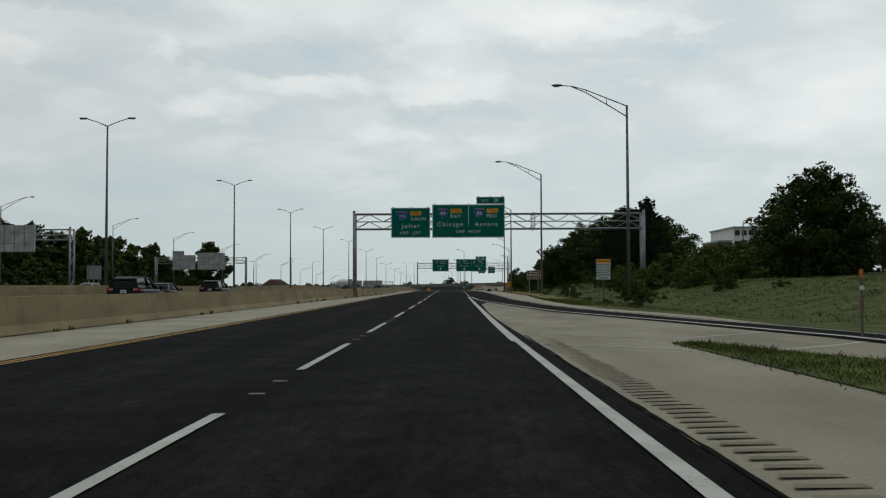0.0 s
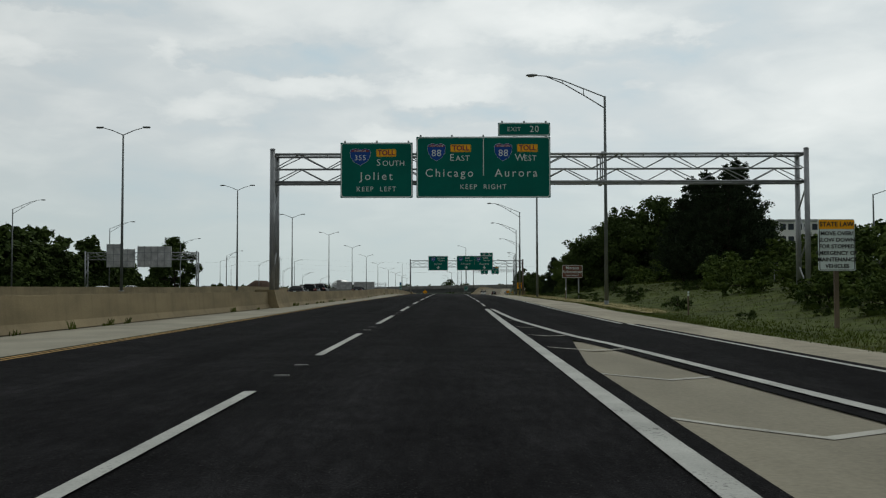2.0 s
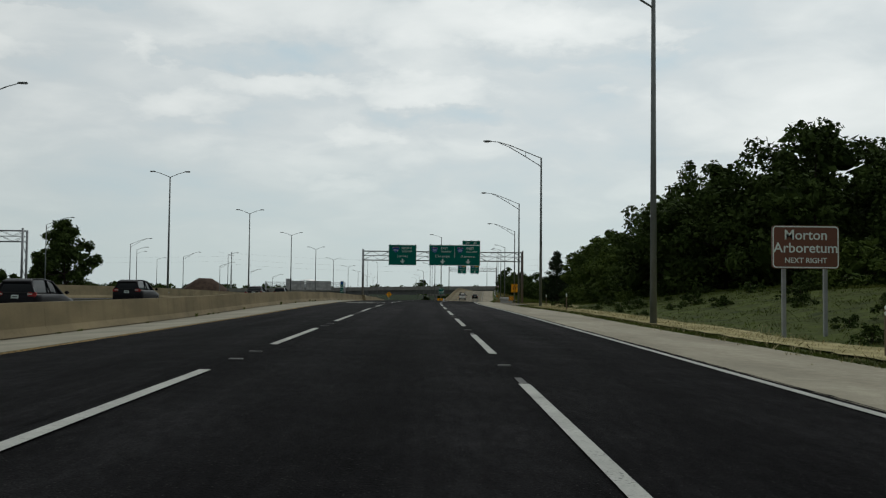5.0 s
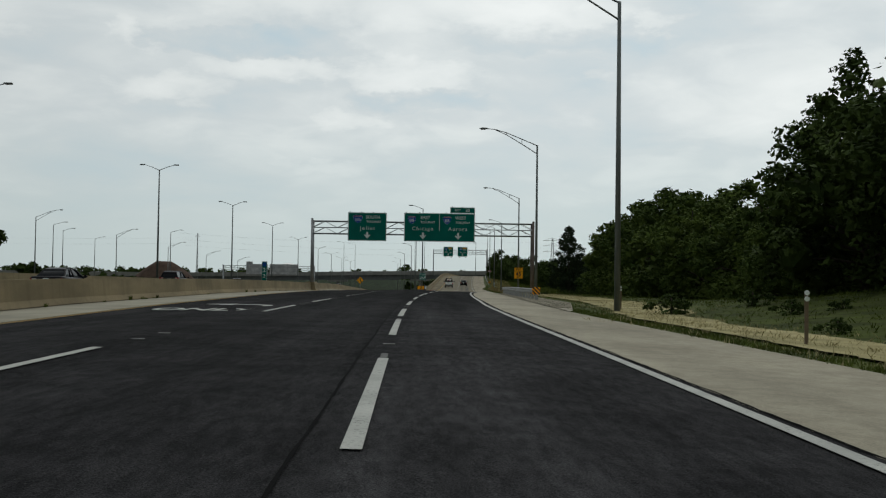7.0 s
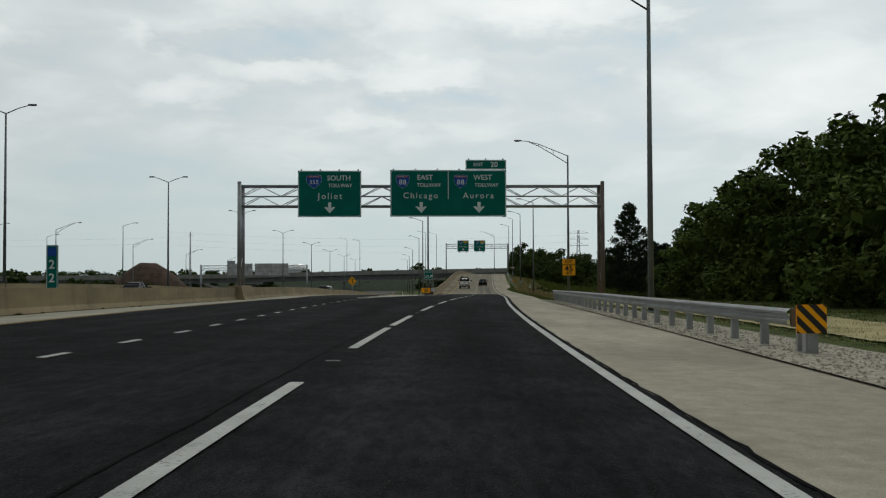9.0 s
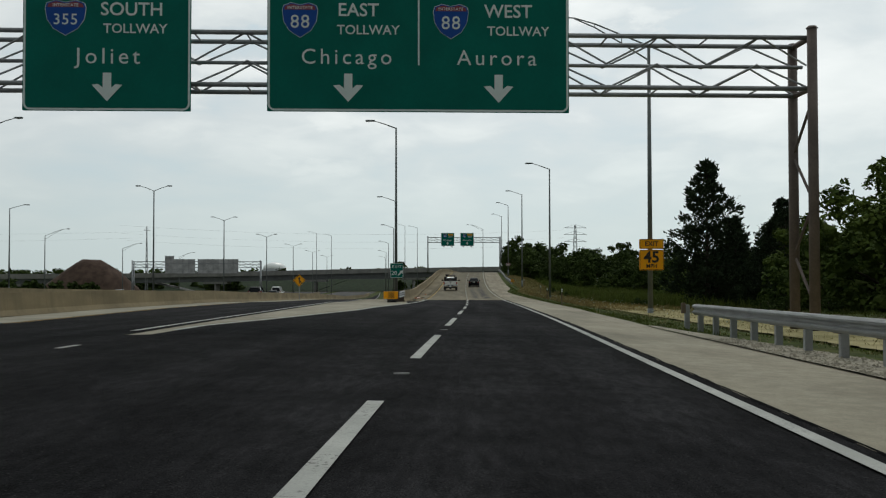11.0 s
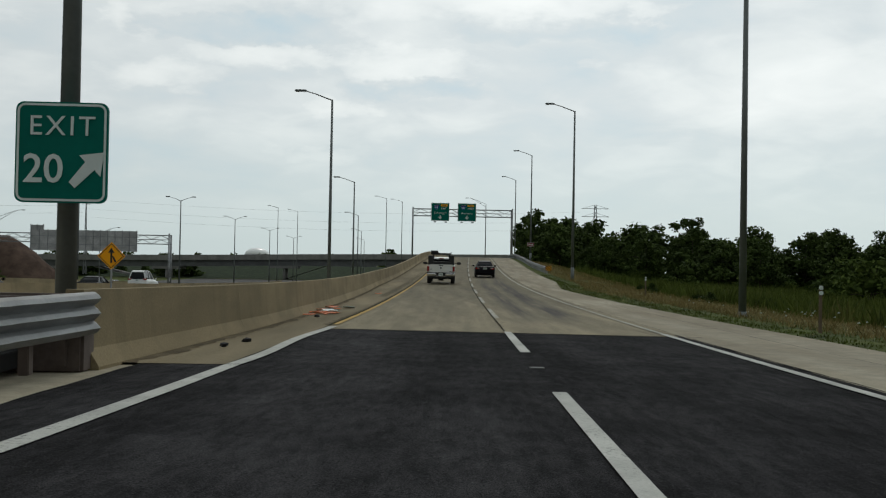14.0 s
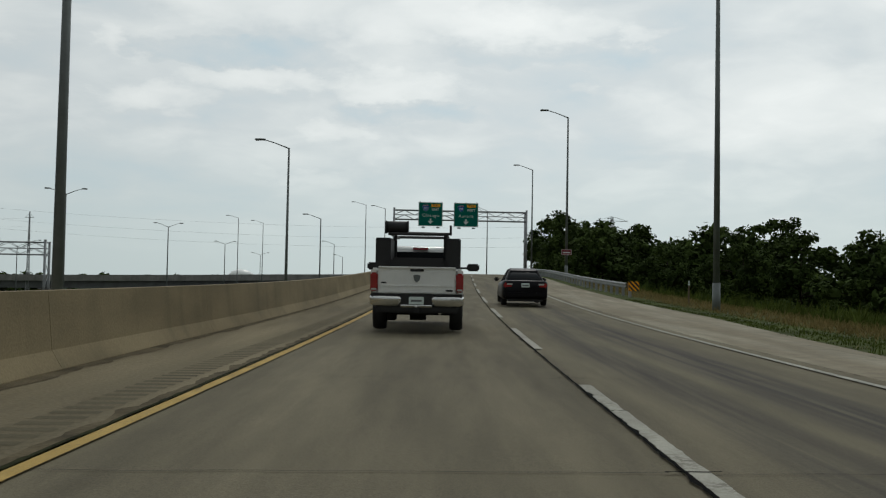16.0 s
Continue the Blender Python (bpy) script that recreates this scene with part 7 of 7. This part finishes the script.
def wheel(parent, x, y, r=0.33, w=0.22, rim=CHROME):
    t = bmesh.new()
    s = 1 if x > 0 else -1
    prof = [(r * 0.62, -w / 2), (r * 0.93, -w / 2), (r, -w * 0.3), (r, w * 0.3), (r * 0.93, w / 2), (r * 0.62, w / 2)]
    n = 20
    rings = [[t.verts.new((x + b, y + a * math.cos(2 * math.pi * i / n), r + a * math.sin(2 * math.pi * i / n))) for a, b in prof] for i in range(n)]
    for i in range(n):
        p, q = rings[i], rings[(i + 1) % n]
        for k in range(len(prof) - 1):
            t.faces.new((p[k], p[k + 1], q[k + 1], q[k]))
    bmesh.ops.recalc_face_normals(t, faces=t.faces)
    wh = part("wheel", t, RUBBER, parent, "black tyre", smooth=True)
    part("rim", tube((x - w * 0.3, y, r), (x + w * 0.3, y, r), r * 0.64, n=16), rim, wh, "pale metal rim")
    return wh


def saloon(label, paint, L=4.8, W=1.82, H=1.46, suv=False, group=""):
    """Rear end at y = 0, nose towards +y."""
    t = thing("car", label, "car", group=group)
    h = W / 2
    belt = H * (0.62 if suv else 0.64)
    low = 0.24 if not suv else 0.3
    if suv:
        body = [(0.0, 0.86, low + 0.22, belt - 0.05), (0.06, 0.95, low + 0.05, belt), (0.6, 1.0, low, belt), (2.0, 1.0, low, belt), (3.2, 1.0, low, belt - 0.02), (L - 0.9, 0.97, low, belt - 0.14), (L - 0.2, 0.9, low + 0.03, belt - 0.24), (L, 0.76, low + 0.15, belt - 0.36)]
        cab = [(0.02, 0.80, belt - 0.08, belt + 0.02), (0.18, 0.80, belt - 0.08, H - 0.10), (0.5, 0.78, belt - 0.08, H), (1.7, 0.77, belt - 0.08, H + 0.01), (2.5, 0.76, belt - 0.08, H - 0.06), (3.35, 0.83, belt - 0.1, belt + 0.0)]
    else:
        body = [(0.0, 0.84, low + 0.18, belt + 0.02), (0.07, 0.94, low + 0.04, belt + 0.06), (0.5, 1.0, low, belt + 0.07), (1.2, 1.0, low, belt + 0.04), (2.4, 1.0, low, belt), (3.4, 1.0, low, belt - 0.06), (L - 0.7, 0.96, low, belt - 0.16), (L - 0.18, 0.88, low + 0.03, belt - 0.27), (L, 0.72, low + 0.14, belt - 0.40)]
        cab = [(0.62, 0.82, belt - 0.06, belt + 0.06), (1.25, 0.74, belt - 0.06, H - 0.07), (1.7, 0.73, belt - 0.06, H), (2.3, 0.73, belt - 0.06, H), (2.75, 0.74, belt - 0.06, H - 0.06), (3.6, 0.84, belt - 0.1, belt - 0.02)]
    part("body", loft([car_section(y, h * f, a, b, 0.13) for y, f, a, b in body]), paint, t, smooth=True)
    def lean(top):
        return 1 - 0.24 * min(1.0, max(0.0, (top - belt) / (H - belt)))
    c = part("cabin", loft([car_section(y, h * f, a, max(b, a + 0.06), min(0.14, (max(b, a + 0.06) - a) * 0.45), lean(b)) for y, f, a, b in cab]), CAR_GLASS, t, "dark tinted glass", smooth=True)
    roof = [(y, h * f * 1.005 * lean(b), b - 0.05, b + 0.012) for y, f, a, b in cab[1:-1]]
    roof.insert(0, (cab[1][0] - (0.10 if not suv else 0.05), h * cab[1][1] * lean(cab[1][3]), cab[1][3] - 0.09, cab[1][3] - 0.03))
    part("roof", loft([car_section(y, w, a, b, 0.028) for y, w, a, b in roof]), paint, t, smooth=True)
    for s in (-1, 1):
        for (y0, z0), (y1, z1), wd in (((cab[0][0], belt), (cab[1][0], cab[1][3] - 0.03), 0.05), ((cab[-1][0], belt - 0.03), (cab[-2][0], cab[-2][3] - 0.03), 0.04), ((2.05 if not suv else 1.9, belt), (1.95 if not suv else 1.8, H - 0.04), 0.04)):
            xa = s * h * 0.83
            part("pillar", tube((xa, y0, z0), (s * h * 0.755 * 0.80, y1, z1), wd, n=6), paint, t)
        part("tail_light", box(min(s * h * 0.55, s * h * 0.93), max(s * h * 0.55, s * h * 0.93), -0.03, 0.18, belt - 0.22 + (0.08 if suv else 0), belt - 0.02 + (0.1 if suv else 0), 0.04), RED_LENS, t, "red tail light")
        part("reversing_light", box(min(s * h * 0.56, s * h * 0.80), max(s * h * 0.56, s * h * 0.80), -0.036, 0.1, belt - 0.12 + (0.08 if suv else 0), belt - 0.05 + (0.08 if suv else 0), 0.01), CLEAR_LENS, t, "clear lamp strip")
        part("headlight", box(min(s * h * 0.5, s * h * 0.86), max(s * h * 0.5, s * h * 0.86), L - 0.16, L - 0.02, belt - 0.42, belt - 0.29, 0.04), CLEAR_LENS, t, "clear headlight")
        part("mirror", box(min(s * h * 0.98, s * (h + 0.2)), max(s * h * 0.98, s * (h + 0.2)), 3.05, 3.2, belt - 0.02, belt + 0.14, 0.05), paint, t)
        wheel(t, s * (h - 0.12), 0.95, 0.33 if not suv else 0.36)
        wheel(t, s * (h - 0.12), L - 0.9, 0.33 if not suv else 0.36)
    part("rear_bumper", box(-h * 0.9, h * 0.9, -0.07, 0.12, low + 0.12, low + 0.34, 0.05), paint, t)
    part("underside", box(-h * 0.75, h * 0.75, 0.1, L - 0.2, 0.18, low + 0.08), BLACK_PLASTIC, t)
    p = part("number_plate", box(-0.16, 0.16, -0.045 if not suv else -0.03, 0.02, belt - 0.2, belt - 0.04, 0.01), SIGN_WHITE, t, "white number plate")
    part("bar", box(-0.12, 0.12, -0.055 if not suv else -0.04, -0.03, belt - 0.14, belt - 0.10), POLE, p)
    part("rear_window_trim", box(-h * 0.6, h * 0.6, cab[0][0] - 0.02, cab[0][0] + 0.05, belt + 0.04, belt + 0.08), BLACK_PLASTIC, t)
    return t


def pickup():
    """White crew-cab pickup with a black rack; rear bumper at y = 0."""
    t = thing("pickup_truck", "white crew-cab pickup truck with a black ladder rack in the bed", "pickup truck")
    W = 1.0
    side = []
    for y, f, a, b in ((0.22, 0.965, 0.62, 1.35), (0.3, 0.985, 0.58, 1.36), (1.0, 1.0, 0.56, 1.36), (2.3, 1.0, 0.56, 1.36), (3.6, 0.995, 0.55, 1.37), (4.9, 0.985, 0.55, 1.34), (5.6, 0.96, 0.58, 1.28), (6.1, 0.86, 0.65, 1.18)):
        side.append(car_section(y, W * f, a, b, 0.10))
    part("body", loft(side), CAR_WHITE, t, smooth=True)
    part("bed_floor", box(-0.78, 0.78, 0.32, 2.05, 1.35, 1.375), BLACK_PLASTIC, t)
    tg = part("tailgate", box(-0.83, 0.83, 0.14, 0.24, 0.815, 1.385, 0.03), CAR_WHITE, t, "white steel tailgate")
    part("ridge", box(-0.80, 0.80, 0.125, 0.15, 0.985, 1.0, 0.006), CAR_WHITE, tg)
    part("top_spoiler", box(-0.84, 0.84, 0.11, 0.26, 1.355, 1.405, 0.02), CAR_WHITE, tg)
    part("handle", box(-0.15, 0.15, 0.118, 0.16, 1.30, 1.36, 0.015), BLACK_PLASTIC, tg, "black tailgate handle")
    bm = prism([(-0.075, 0.07), (0, 0.085), (0.075, 0.07), (0.06, -0.03), (0, -0.085), (-0.06, -0.03)], 0.125, 0.15)
    e = part("emblem", bm, POLE, tg, "dark chrome shield badge")
    e.location.z = 1.15
    part("badge", box(-0.76, -0.65, 0.130, 0.15, 1.04, 1.07), BLACK_PLASTIC, tg)
    part("badge", box(0.62, 0.77, 0.130, 0.15, 0.885, 0.92), BLACK_PLASTIC, tg)
    for s in (-1, 1):
        part("corner_post", box(min(s * 0.83, s * 0.99), max(s * 0.83, s * 0.99), 0.18, 0.4, 0.80, 1.37, 0.04), CAR_WHITE, t)
        l = part("tail_light", box(min(s * 0.835, s * 0.995), max(s * 0.835, s * 0.995), 0.13, 0.32, 0.87, 1.27, 0.03), RED_LENS, t, "tall red tail light")
        part("reversing_light", box(min(s * 0.86, s * 0.975), max(s * 0.86, s * 0.975), 0.122, 0.14, 0.895, 0.935), CLEAR_LENS, l)
        part("mirror", box(min(s * 1.12, s * 1.44), max(s * 1.12, s * 1.44), 4.3, 4.45, 1.33, 1.52, 0.035), BLACK_PLASTIC, t)
        part("mirror_arm", box(min(s * 0.9, s * 1.14), max(s * 0.9, s * 1.14), 4.34, 4.4, 1.38, 1.43), BLACK_PLASTIC, t)
        for y in (1.25, 5.05):
            wheel(t, s * 0.85, y, 0.405, 0.29)
        part("wheel_arch", box(min(s * 0.7, s * 1.012), max(s * 0.7, s * 1.012), 0.72, 1.78, 0.45, 0.93, 0.12), BLACK_PLASTIC, t)
        part("side_window", box(min(s * 0.74, s * 0.93), max(s * 0.74, s * 0.93), 2.45, 4.2, 1.42, 1.80, 0.05), CAR_GLASS, t)
    # rear bumper, stepped down in the middle for the plate
    half = [(0.33, 0.765, 0.575, 0.06), (0.42, 0.775, 0.56, 0.0), (0.7, 0.78, 0.555, 0.0), (0.92, 0.78, 0.565, 0.02), (0.99, 0.775, 0.60, 0.09), (1.01, 0.765, 0.64, 0.22)]
    low = [(-0.33, 0.60, 0.52, 0.03), (0.33, 0.60, 0.52, 0.03)]
    def bumper_skin(spans):
        bm = bmesh.new()
        rings = [[bm.verts.new((x, y0 + dy, zb + (zt - zb) * f)) for dy, f in ((0.2, 1.0), (0.07, 1.0), (0.015, 0.93), (0.0, 0.72), (0.012, 0.45), (0.03, 0.2), (0.06, 0.0), (0.2, 0.0))] for x, zt, zb, y0 in spans]
        for p, q in zip(rings, rings[1:]):
            for i in range(len(p) - 1):
                bm.faces.new((p[i], p[i + 1], q[i + 1], q[i]))
        bmesh.ops.recalc_face_normals(bm, faces=bm.faces)
        return bm
    b = part("rear_bumper", bumper_skin(half), CHROME, t, "worn chrome rear bumper", smooth=True)
    part("bumper_half", bumper_skin([(-x, zt, zb, y0) for x, zt, zb, y0 in reversed(half)]), CHROME, b, smooth=True)
    part("bumper_drop", bumper_skin(low), CHROME, b, smooth=True)
    part("step_pad", box(-0.98, -0.42, 0.04, 0.2, 0.778, 0.80), BLACK_PLASTIC, b)
    part("step_pad", box(0.42, 0.98, 0.04, 0.2, 0.778, 0.80), BLACK_PLASTIC, b)
    p = part("number_plate", box(-0.16, 0.16, 0.035, 0.06, 0.60, 0.765, 0.008), SIGN_WHITE, t, "white number plate")
    part("bar", box(-0.115, 0.115, 0.03, 0.036, 0.66, 0.70), POLE, p)
    part("plate_recess", box(-0.34, 0.34, 0.07, 0.19, 0.55, 0.83), BLACK_PLASTIC, t)
    part("tailgate_gap", box(-0.98, 0.98, 0.16, 0.26, 0.70, 0.825), BLACK_PLASTIC, t)
    part("valance", box(-0.9, 0.9, 0.08, 0.3, 0.42, 0.58, 0.04), BLACK_PLASTIC, t)
    hb = box(-0.06, 0.06, -0.05, 0.3, 0.42, 0.52, 0.01)
    h = part("tow_hitch", hb, BLACK_PLASTIC, t)
    bm = bmesh.new()
    bmesh.ops.create_uvsphere(bm, u_segments=12, v_segments=8, radius=0.035)
    o = part("hitch_ball", bm, CHROME, h)
    o.location = (0, -0.02, 0.56)
    part("axle", tube((-0.75, 1.25, 0.40), (0.75, 1.25, 0.40), 0.075, n=10), BLACK_PLASTIC, t)
    part("axle_housing", tube((-0.18, 1.25, 0.40), (0.18, 1.25, 0.40), 0.19, n=14), BLACK_PLASTIC, t)
    part("exhaust", tube((0.5, 0.35, 0.43), (0.5, 1.1, 0.47), 0.05, n=10), CHROME, t)
    part("underbody", box(-0.72, 0.72, 0.5, 5.8, 0.5, 0.62), BLACK_PLASTIC, t)
    # cab
    cab = [(2.2, 0.93, 1.32, 1.48), (2.24, 0.88, 1.32, 1.82), (2.34, 0.80, 1.32, 1.89), (3.2, 0.79, 1.32, 1.92), (3.9, 0.79, 1.32, 1.90), (4.75, 0.90, 1.28, 1.38)]
    part("cab", loft([car_section(y, f, a, b, 0.06) for y, f, a, b in cab]), CAR_WHITE, t, smooth=True)
    part("rear_window", box(-0.70, 0.70, 2.185, 2.26, 1.42, 1.76, 0.04), CAR_GLASS, t, "dark rear window")
    part("windscreen", loft([car_section(3.95, 0.76, 1.5, 1.88, 0.05), car_section(4.7, 0.86, 1.44, 1.50, 0.025)]), CAR_GLASS, t)
    part("brake_light", box(-0.18, 0.18, 2.17, 2.25, 1.80, 1.865, 0.01), RED_LENS, t, "high red brake light")
    # black rack: side boxes, hoop, bars and a roll on top
    rk = part("rack_frame", box(-0.92, 0.92, 1.90, 1.98, 1.37, 1.47, 0.01), BLACK_PLASTIC, t, "black steel ladder rack")
    for s in (-1, 1):
        part("side_box", box(min(s * 0.60, s * 0.93), max(s * 0.60, s * 0.93), 0.6, 2.0, 1.37, 2.03, 0.02), BLACK_PLASTIC, t, "tall black side box")
        part("upright", box(min(s * 0.54, s * 0.62), max(s * 0.54, s * 0.62), 1.9, 1.98, 1.37, 2.2, 0.01), BLACK_PLASTIC, t)
        part("side_bar", tube((s * 0.62, 0.6, 2.12), (s * 0.62, 4.0, 2.14), 0.035, n=8), BLACK_PLASTIC, t)
    part("cross_bar", tube((-0.66, 0.65, 2.12), (0.66, 0.65, 2.12), 0.035, n=8), BLACK_PLASTIC, t)
    part("cross_bar", tube((-0.66, 1.94, 2.20), (0.72, 1.94, 2.18), 0.03, n=8), BLACK_PLASTIC, t)
    part("cross_bar", tube((-0.66, 3.9, 2.16), (0.66, 3.9, 2.16), 0.035, n=8), BLACK_PLASTIC, t)
    part("bar_end", box(0.68, 0.73, 0.6, 0.7, 2.1, 2.32, 0.008), BLACK_PLASTIC, t)
    part("roll_case", tube((-0.70, 0.8, 2.27), (-0.24, 0.8, 2.27), 0.13, n=14), BLACK_PLASTIC, t, "black roll strapped on the rack", smooth=True)
    for x in (-0.72, -0.24):
        part("strap", tube((x - 0.015, 0.8, 2.27), (x + 0.015, 0.8, 2.27), 0.145, n=14), RUBBER, t)
    part("bed_load", box(-0.6, 0.6, 0.5, 1.6, 1.37, 1.60, 0.05), BLACK_PLASTIC, t)
    return t


def seat(ob, x, y, z, slope=0.0, heading=0.0):
    ob.matrix_basis = pose(x, y, z, slope, 0, heading)


seat(pickup(), 13.0, 401.6, road_z(404, -2.2), 1.0, -3.9)
seat(saloon("dark grey saloon car on the ramp ahead", CAR_DARK), 17.75, 418.4, road_z(420, 1.1), 1.4, -4.0)
left_cars = ((saloon("dark saloon car on the express carriageway", CAR_DARK), -16.4, 144, 0), (saloon("black sport utility car on the express carriageway", CAR_DARK, 4.7, 1.92, 1.72, True), -17.4, 161, 0))
for ob, x, y, h in left_cars:
    seat(ob, x, y, median_z(y), 0, -0.4)
for k, x, y in ((1, -18.5, 50), (0, -22.3, 68), (1, -21.6, 81), (0, -17.0, 218), (1, -19.8, 256)):
    copy_thing(left_cars[k][0], pose(x, y, median_z(y), 0, 0, -0.4))
copy_thing(left_cars[1][0], pose(-19.0, 182, median_z(182), 0, 0, -0.4))
copy_thing(left_cars[1][0], pose(-12.9, 384, median_z(384), -1.4, 0, -0.4))
copy_thing(left_cars[0][0], pose(-14.0, 408, median_z(408), -1.4, 0, -0.4))
copy_thing(left_cars[0][0], pose(-21.5, 300, median_z(300), -1, 0, -0.4))
w1 = saloon("white saloon car on the opposite carriageway", CAR_WHITE)
seat(w1, -43, 166, median_z(166), 0, 180)
for x, y in ((-48, 192), (-41, 130), (-44, 262), (-41, 455), (-50, 330), (-38, 300)):
    copy_thing(w1, pose(x, y, median_z(y), 0, 0, 180))
w2 = saloon("silver sport utility car on the opposite carriageway", CAR_SILVER, 4.7, 1.9, 1.7, True)
seat(w2, -47, 232, median_z(232), 0, 180)
for x, y in ((-42, 110), (-46, 360), (-40, 420), (-44, 520)):
    copy_thing(w2, pose(x, y, median_z(y), 0, 0, 180))
w3 = saloon("white van on the express carriageway", CAR_WHITE, 5.2, 2.0, 2.3, True)
seat(w3, -16.5, 432, median_z(432), -1.4, -0.4)


# ---- grass and weeds along the verge ----
def blades(name, label, n, y0, y1, o_fun, h0, h1, material, seed, w=0.035, clump=5, lean=0.6):
    rng = np.random.RandomState(seed)
    V, F = [], []
    for i in range(n):
        y = y0 + (y1 - y0) * rng.rand()
        o = o_fun(y, rng)
        if o is None:
            continue
        x = mid(y) + o
        z = ground_z(x, y) - 0.03
        hh = h0 + (h1 - h0) * rng.rand() ** 1.6
        for c in range(clump):
            a = rng.rand() * 6.28
            px, py = x + rng.normal() * 0.12, y + rng.normal() * 0.12
            h = hh * (0.6 + 0.6 * rng.rand())
            lx, ly = math.cos(a) * h * lean * rng.rand(), math.sin(a) * h * lean * rng.rand()
            b = rng.rand() * 6.28
            dx, dy = math.cos(b) * w, math.sin(b) * w
            k = len(V)
            V += [(px - dx, py - dy, z), (px + dx, py + dy, z), (px + lx * 0.5 + dx * 0.8, py + ly * 0.5 + dy * 0.8, z + h * 0.6), (px + lx, py + ly, z + h)]
            F.append((k, k + 1, k + 2, k + 3))
    me = bpy.data.meshes.new(name)
    me.from_pydata(V, [], F)
    me.materials.append(material)
    return tagged(new(name, me), label, "grass", kind="stuff")


def dry_in(y):
    return verge(y) + lerp(y, (95, 0.8), (150, 0.7), (200, 1.0), (215, 3.2), (240, 4.6), (290, 2.6), (320, 2.2), (345, 2.9), (400, 2.8)) + 0.25 * noise.noise(Vector((y * 0.25, 0, 0))) + 0.22 * noise.noise(Vector((y * 1.3, 4, 0))) + 0.10 * noise.noise(Vector((y * 4.0, 6, 0)))


def dry_out(y):
    return dry_in(y) + lerp(y, (92, 0.0), (100, 2.3), (150, 2.8), (185, 3.2), (240, 3.4), (290, 4.5), (330, 3.5), (380, 4.5), (470, 2.0)) * (1 + 0.4 * noise.noise(Vector((y * 0.13, 5, 0))))


strip("dry_verge", dry_in, dry_out, 92, 338, 0.055, DRY_GRASS, n=5, step=0.3)
tagged(bpy.data.objects["dry_verge"], "pale tan strip of dry mown grass", "grass", kind="stuff")
blades("verge_grass", "short green grass along the shoulder", 22000, 60, 430, lambda y, r: (verge(y) + 0.05 + abs(r.normal()) * 1.5 if y < 95 else verge(y) + 0.05 + (dry_in(y) - verge(y) + 0.15) * r.rand()) if not 226 < y < 286 else dry_in(y) - 0.9 * r.rand() ** 2, 0.03, 0.09, BLADES, 1, 0.014, 4)
blades("dry_grass", "tall tan dry grass behind the shoulder", 18000, 95, 400, lambda y, r: dry_in(y) + (dry_out(y) - dry_in(y)) * (0.5 + 0.32 * r.normal()), 0.04, 0.20, DRY_GRASS, 2, 0.011, 5, 1.4)
blades("weeds", "rank green weeds on the slope", 27000, 30, 330, lambda y, r: (dry_out(y) if y > 95 else verge(y) + 1.2) + r.rand() ** 0.9 * 18, 0.05, 0.20, BLADES, 3, 0.016, 4, 1.5)
blades("weeds", "rank green weeds below the ramp", 18000, 330, 480, lambda y, r: dry_out(y) - 1.0 + r.rand() ** 0.8 * 20, 0.08, 0.30, BLADES, 4, 0.016, 4, 1.2)
blades("dry_weeds", "tan seed heads among the weeds below the ramp", 12000, 318, 480, lambda y, r: verge(y) + 1.5 + abs(r.normal()) * 5.0, 0.10, 0.36, DRY_WEEDS, 14, 0.010, 4, 0.9)
blades("tall_grass", "tall green reeds and grass in the hollow below the ramp", 20000, 335, 470, lambda y, r: verge(y) + 8.0 + r.rand() * 26, 0.5, 1.25, BLADES, 24, 0.04, 3)
blades("gore_grass", "mown grass in the gore with pale flower heads", 5200, -8, 19, lambda y, r: 3.05 + r.rand() * max(0.15, gore_line(y) - 1.2 - 3.05 - max(0, y - 8) * 0.17), 0.03, 0.12, BLADES, 5, 0.010, 6, 1.2)
rng = np.random.RandomState(8)
V, F = [], []
for i in range(150):
    y = 285 + 95 * rng.rand()
    x = mid(y) + verge(y) + 1.0 + abs(rng.normal()) * 2.2
    z = ground_z(x, y) + 0.25 + 0.3 * rng.rand()
    s = 0.02 + 0.025 * rng.rand()
    k = len(V)
    V += [(x - s, y, z), (x + s, y, z), (x, y + s, z + 0.02), (x, y - s, z + s)]
    F += [(k, k + 1, k + 3), (k, k + 1, k + 2), (k + 2, k + 3, k)]
me = bpy.data.meshes.new("wild_flowers")
me.from_pydata(V, [], F)
me.materials.append(SIGN_WHITE)
tagged(new("wild_flowers", me), "small white wild flowers in the verge", "flowers", kind="stuff")

# weeds at the foot of the median barrier
rng = np.random.RandomState(12)
V, F = [], []
for i in range(70):
    y = -5 + 300 * rng.rand()
    big = 0.05 + 0.17 * rng.rand() ** 2
    for c in range(16):
        a, hgt = rng.rand() * 6.28, big * (0.5 + rng.rand())
        x0, y0 = median_x(y) + 0.08 + 0.08 * rng.rand(), y + 0.12 * rng.normal()
        z0 = ground_z(x0, y)
        k = len(V)
        V += [(x0 - 0.012, y0, z0), (x0 + 0.012, y0, z0), (x0 + 0.3 * hgt * math.cos(a) + 0.02, y0 + 0.3 * hgt * math.sin(a), z0 + hgt * 0.7), (x0 + 0.4 * hgt * math.cos(a), y0 + 0.4 * hgt * math.sin(a), z0 + hgt)]
        F.append((k, k + 1, k + 2, k + 3))
me = bpy.data.meshes.new("barrier_weeds")
me.from_pydata(V, [], F)
me.materials.append(BLADES)
tagged(new("barrier_weeds", me), "scattered weeds at the foot of the median barrier", "weeds", kind="stuff")
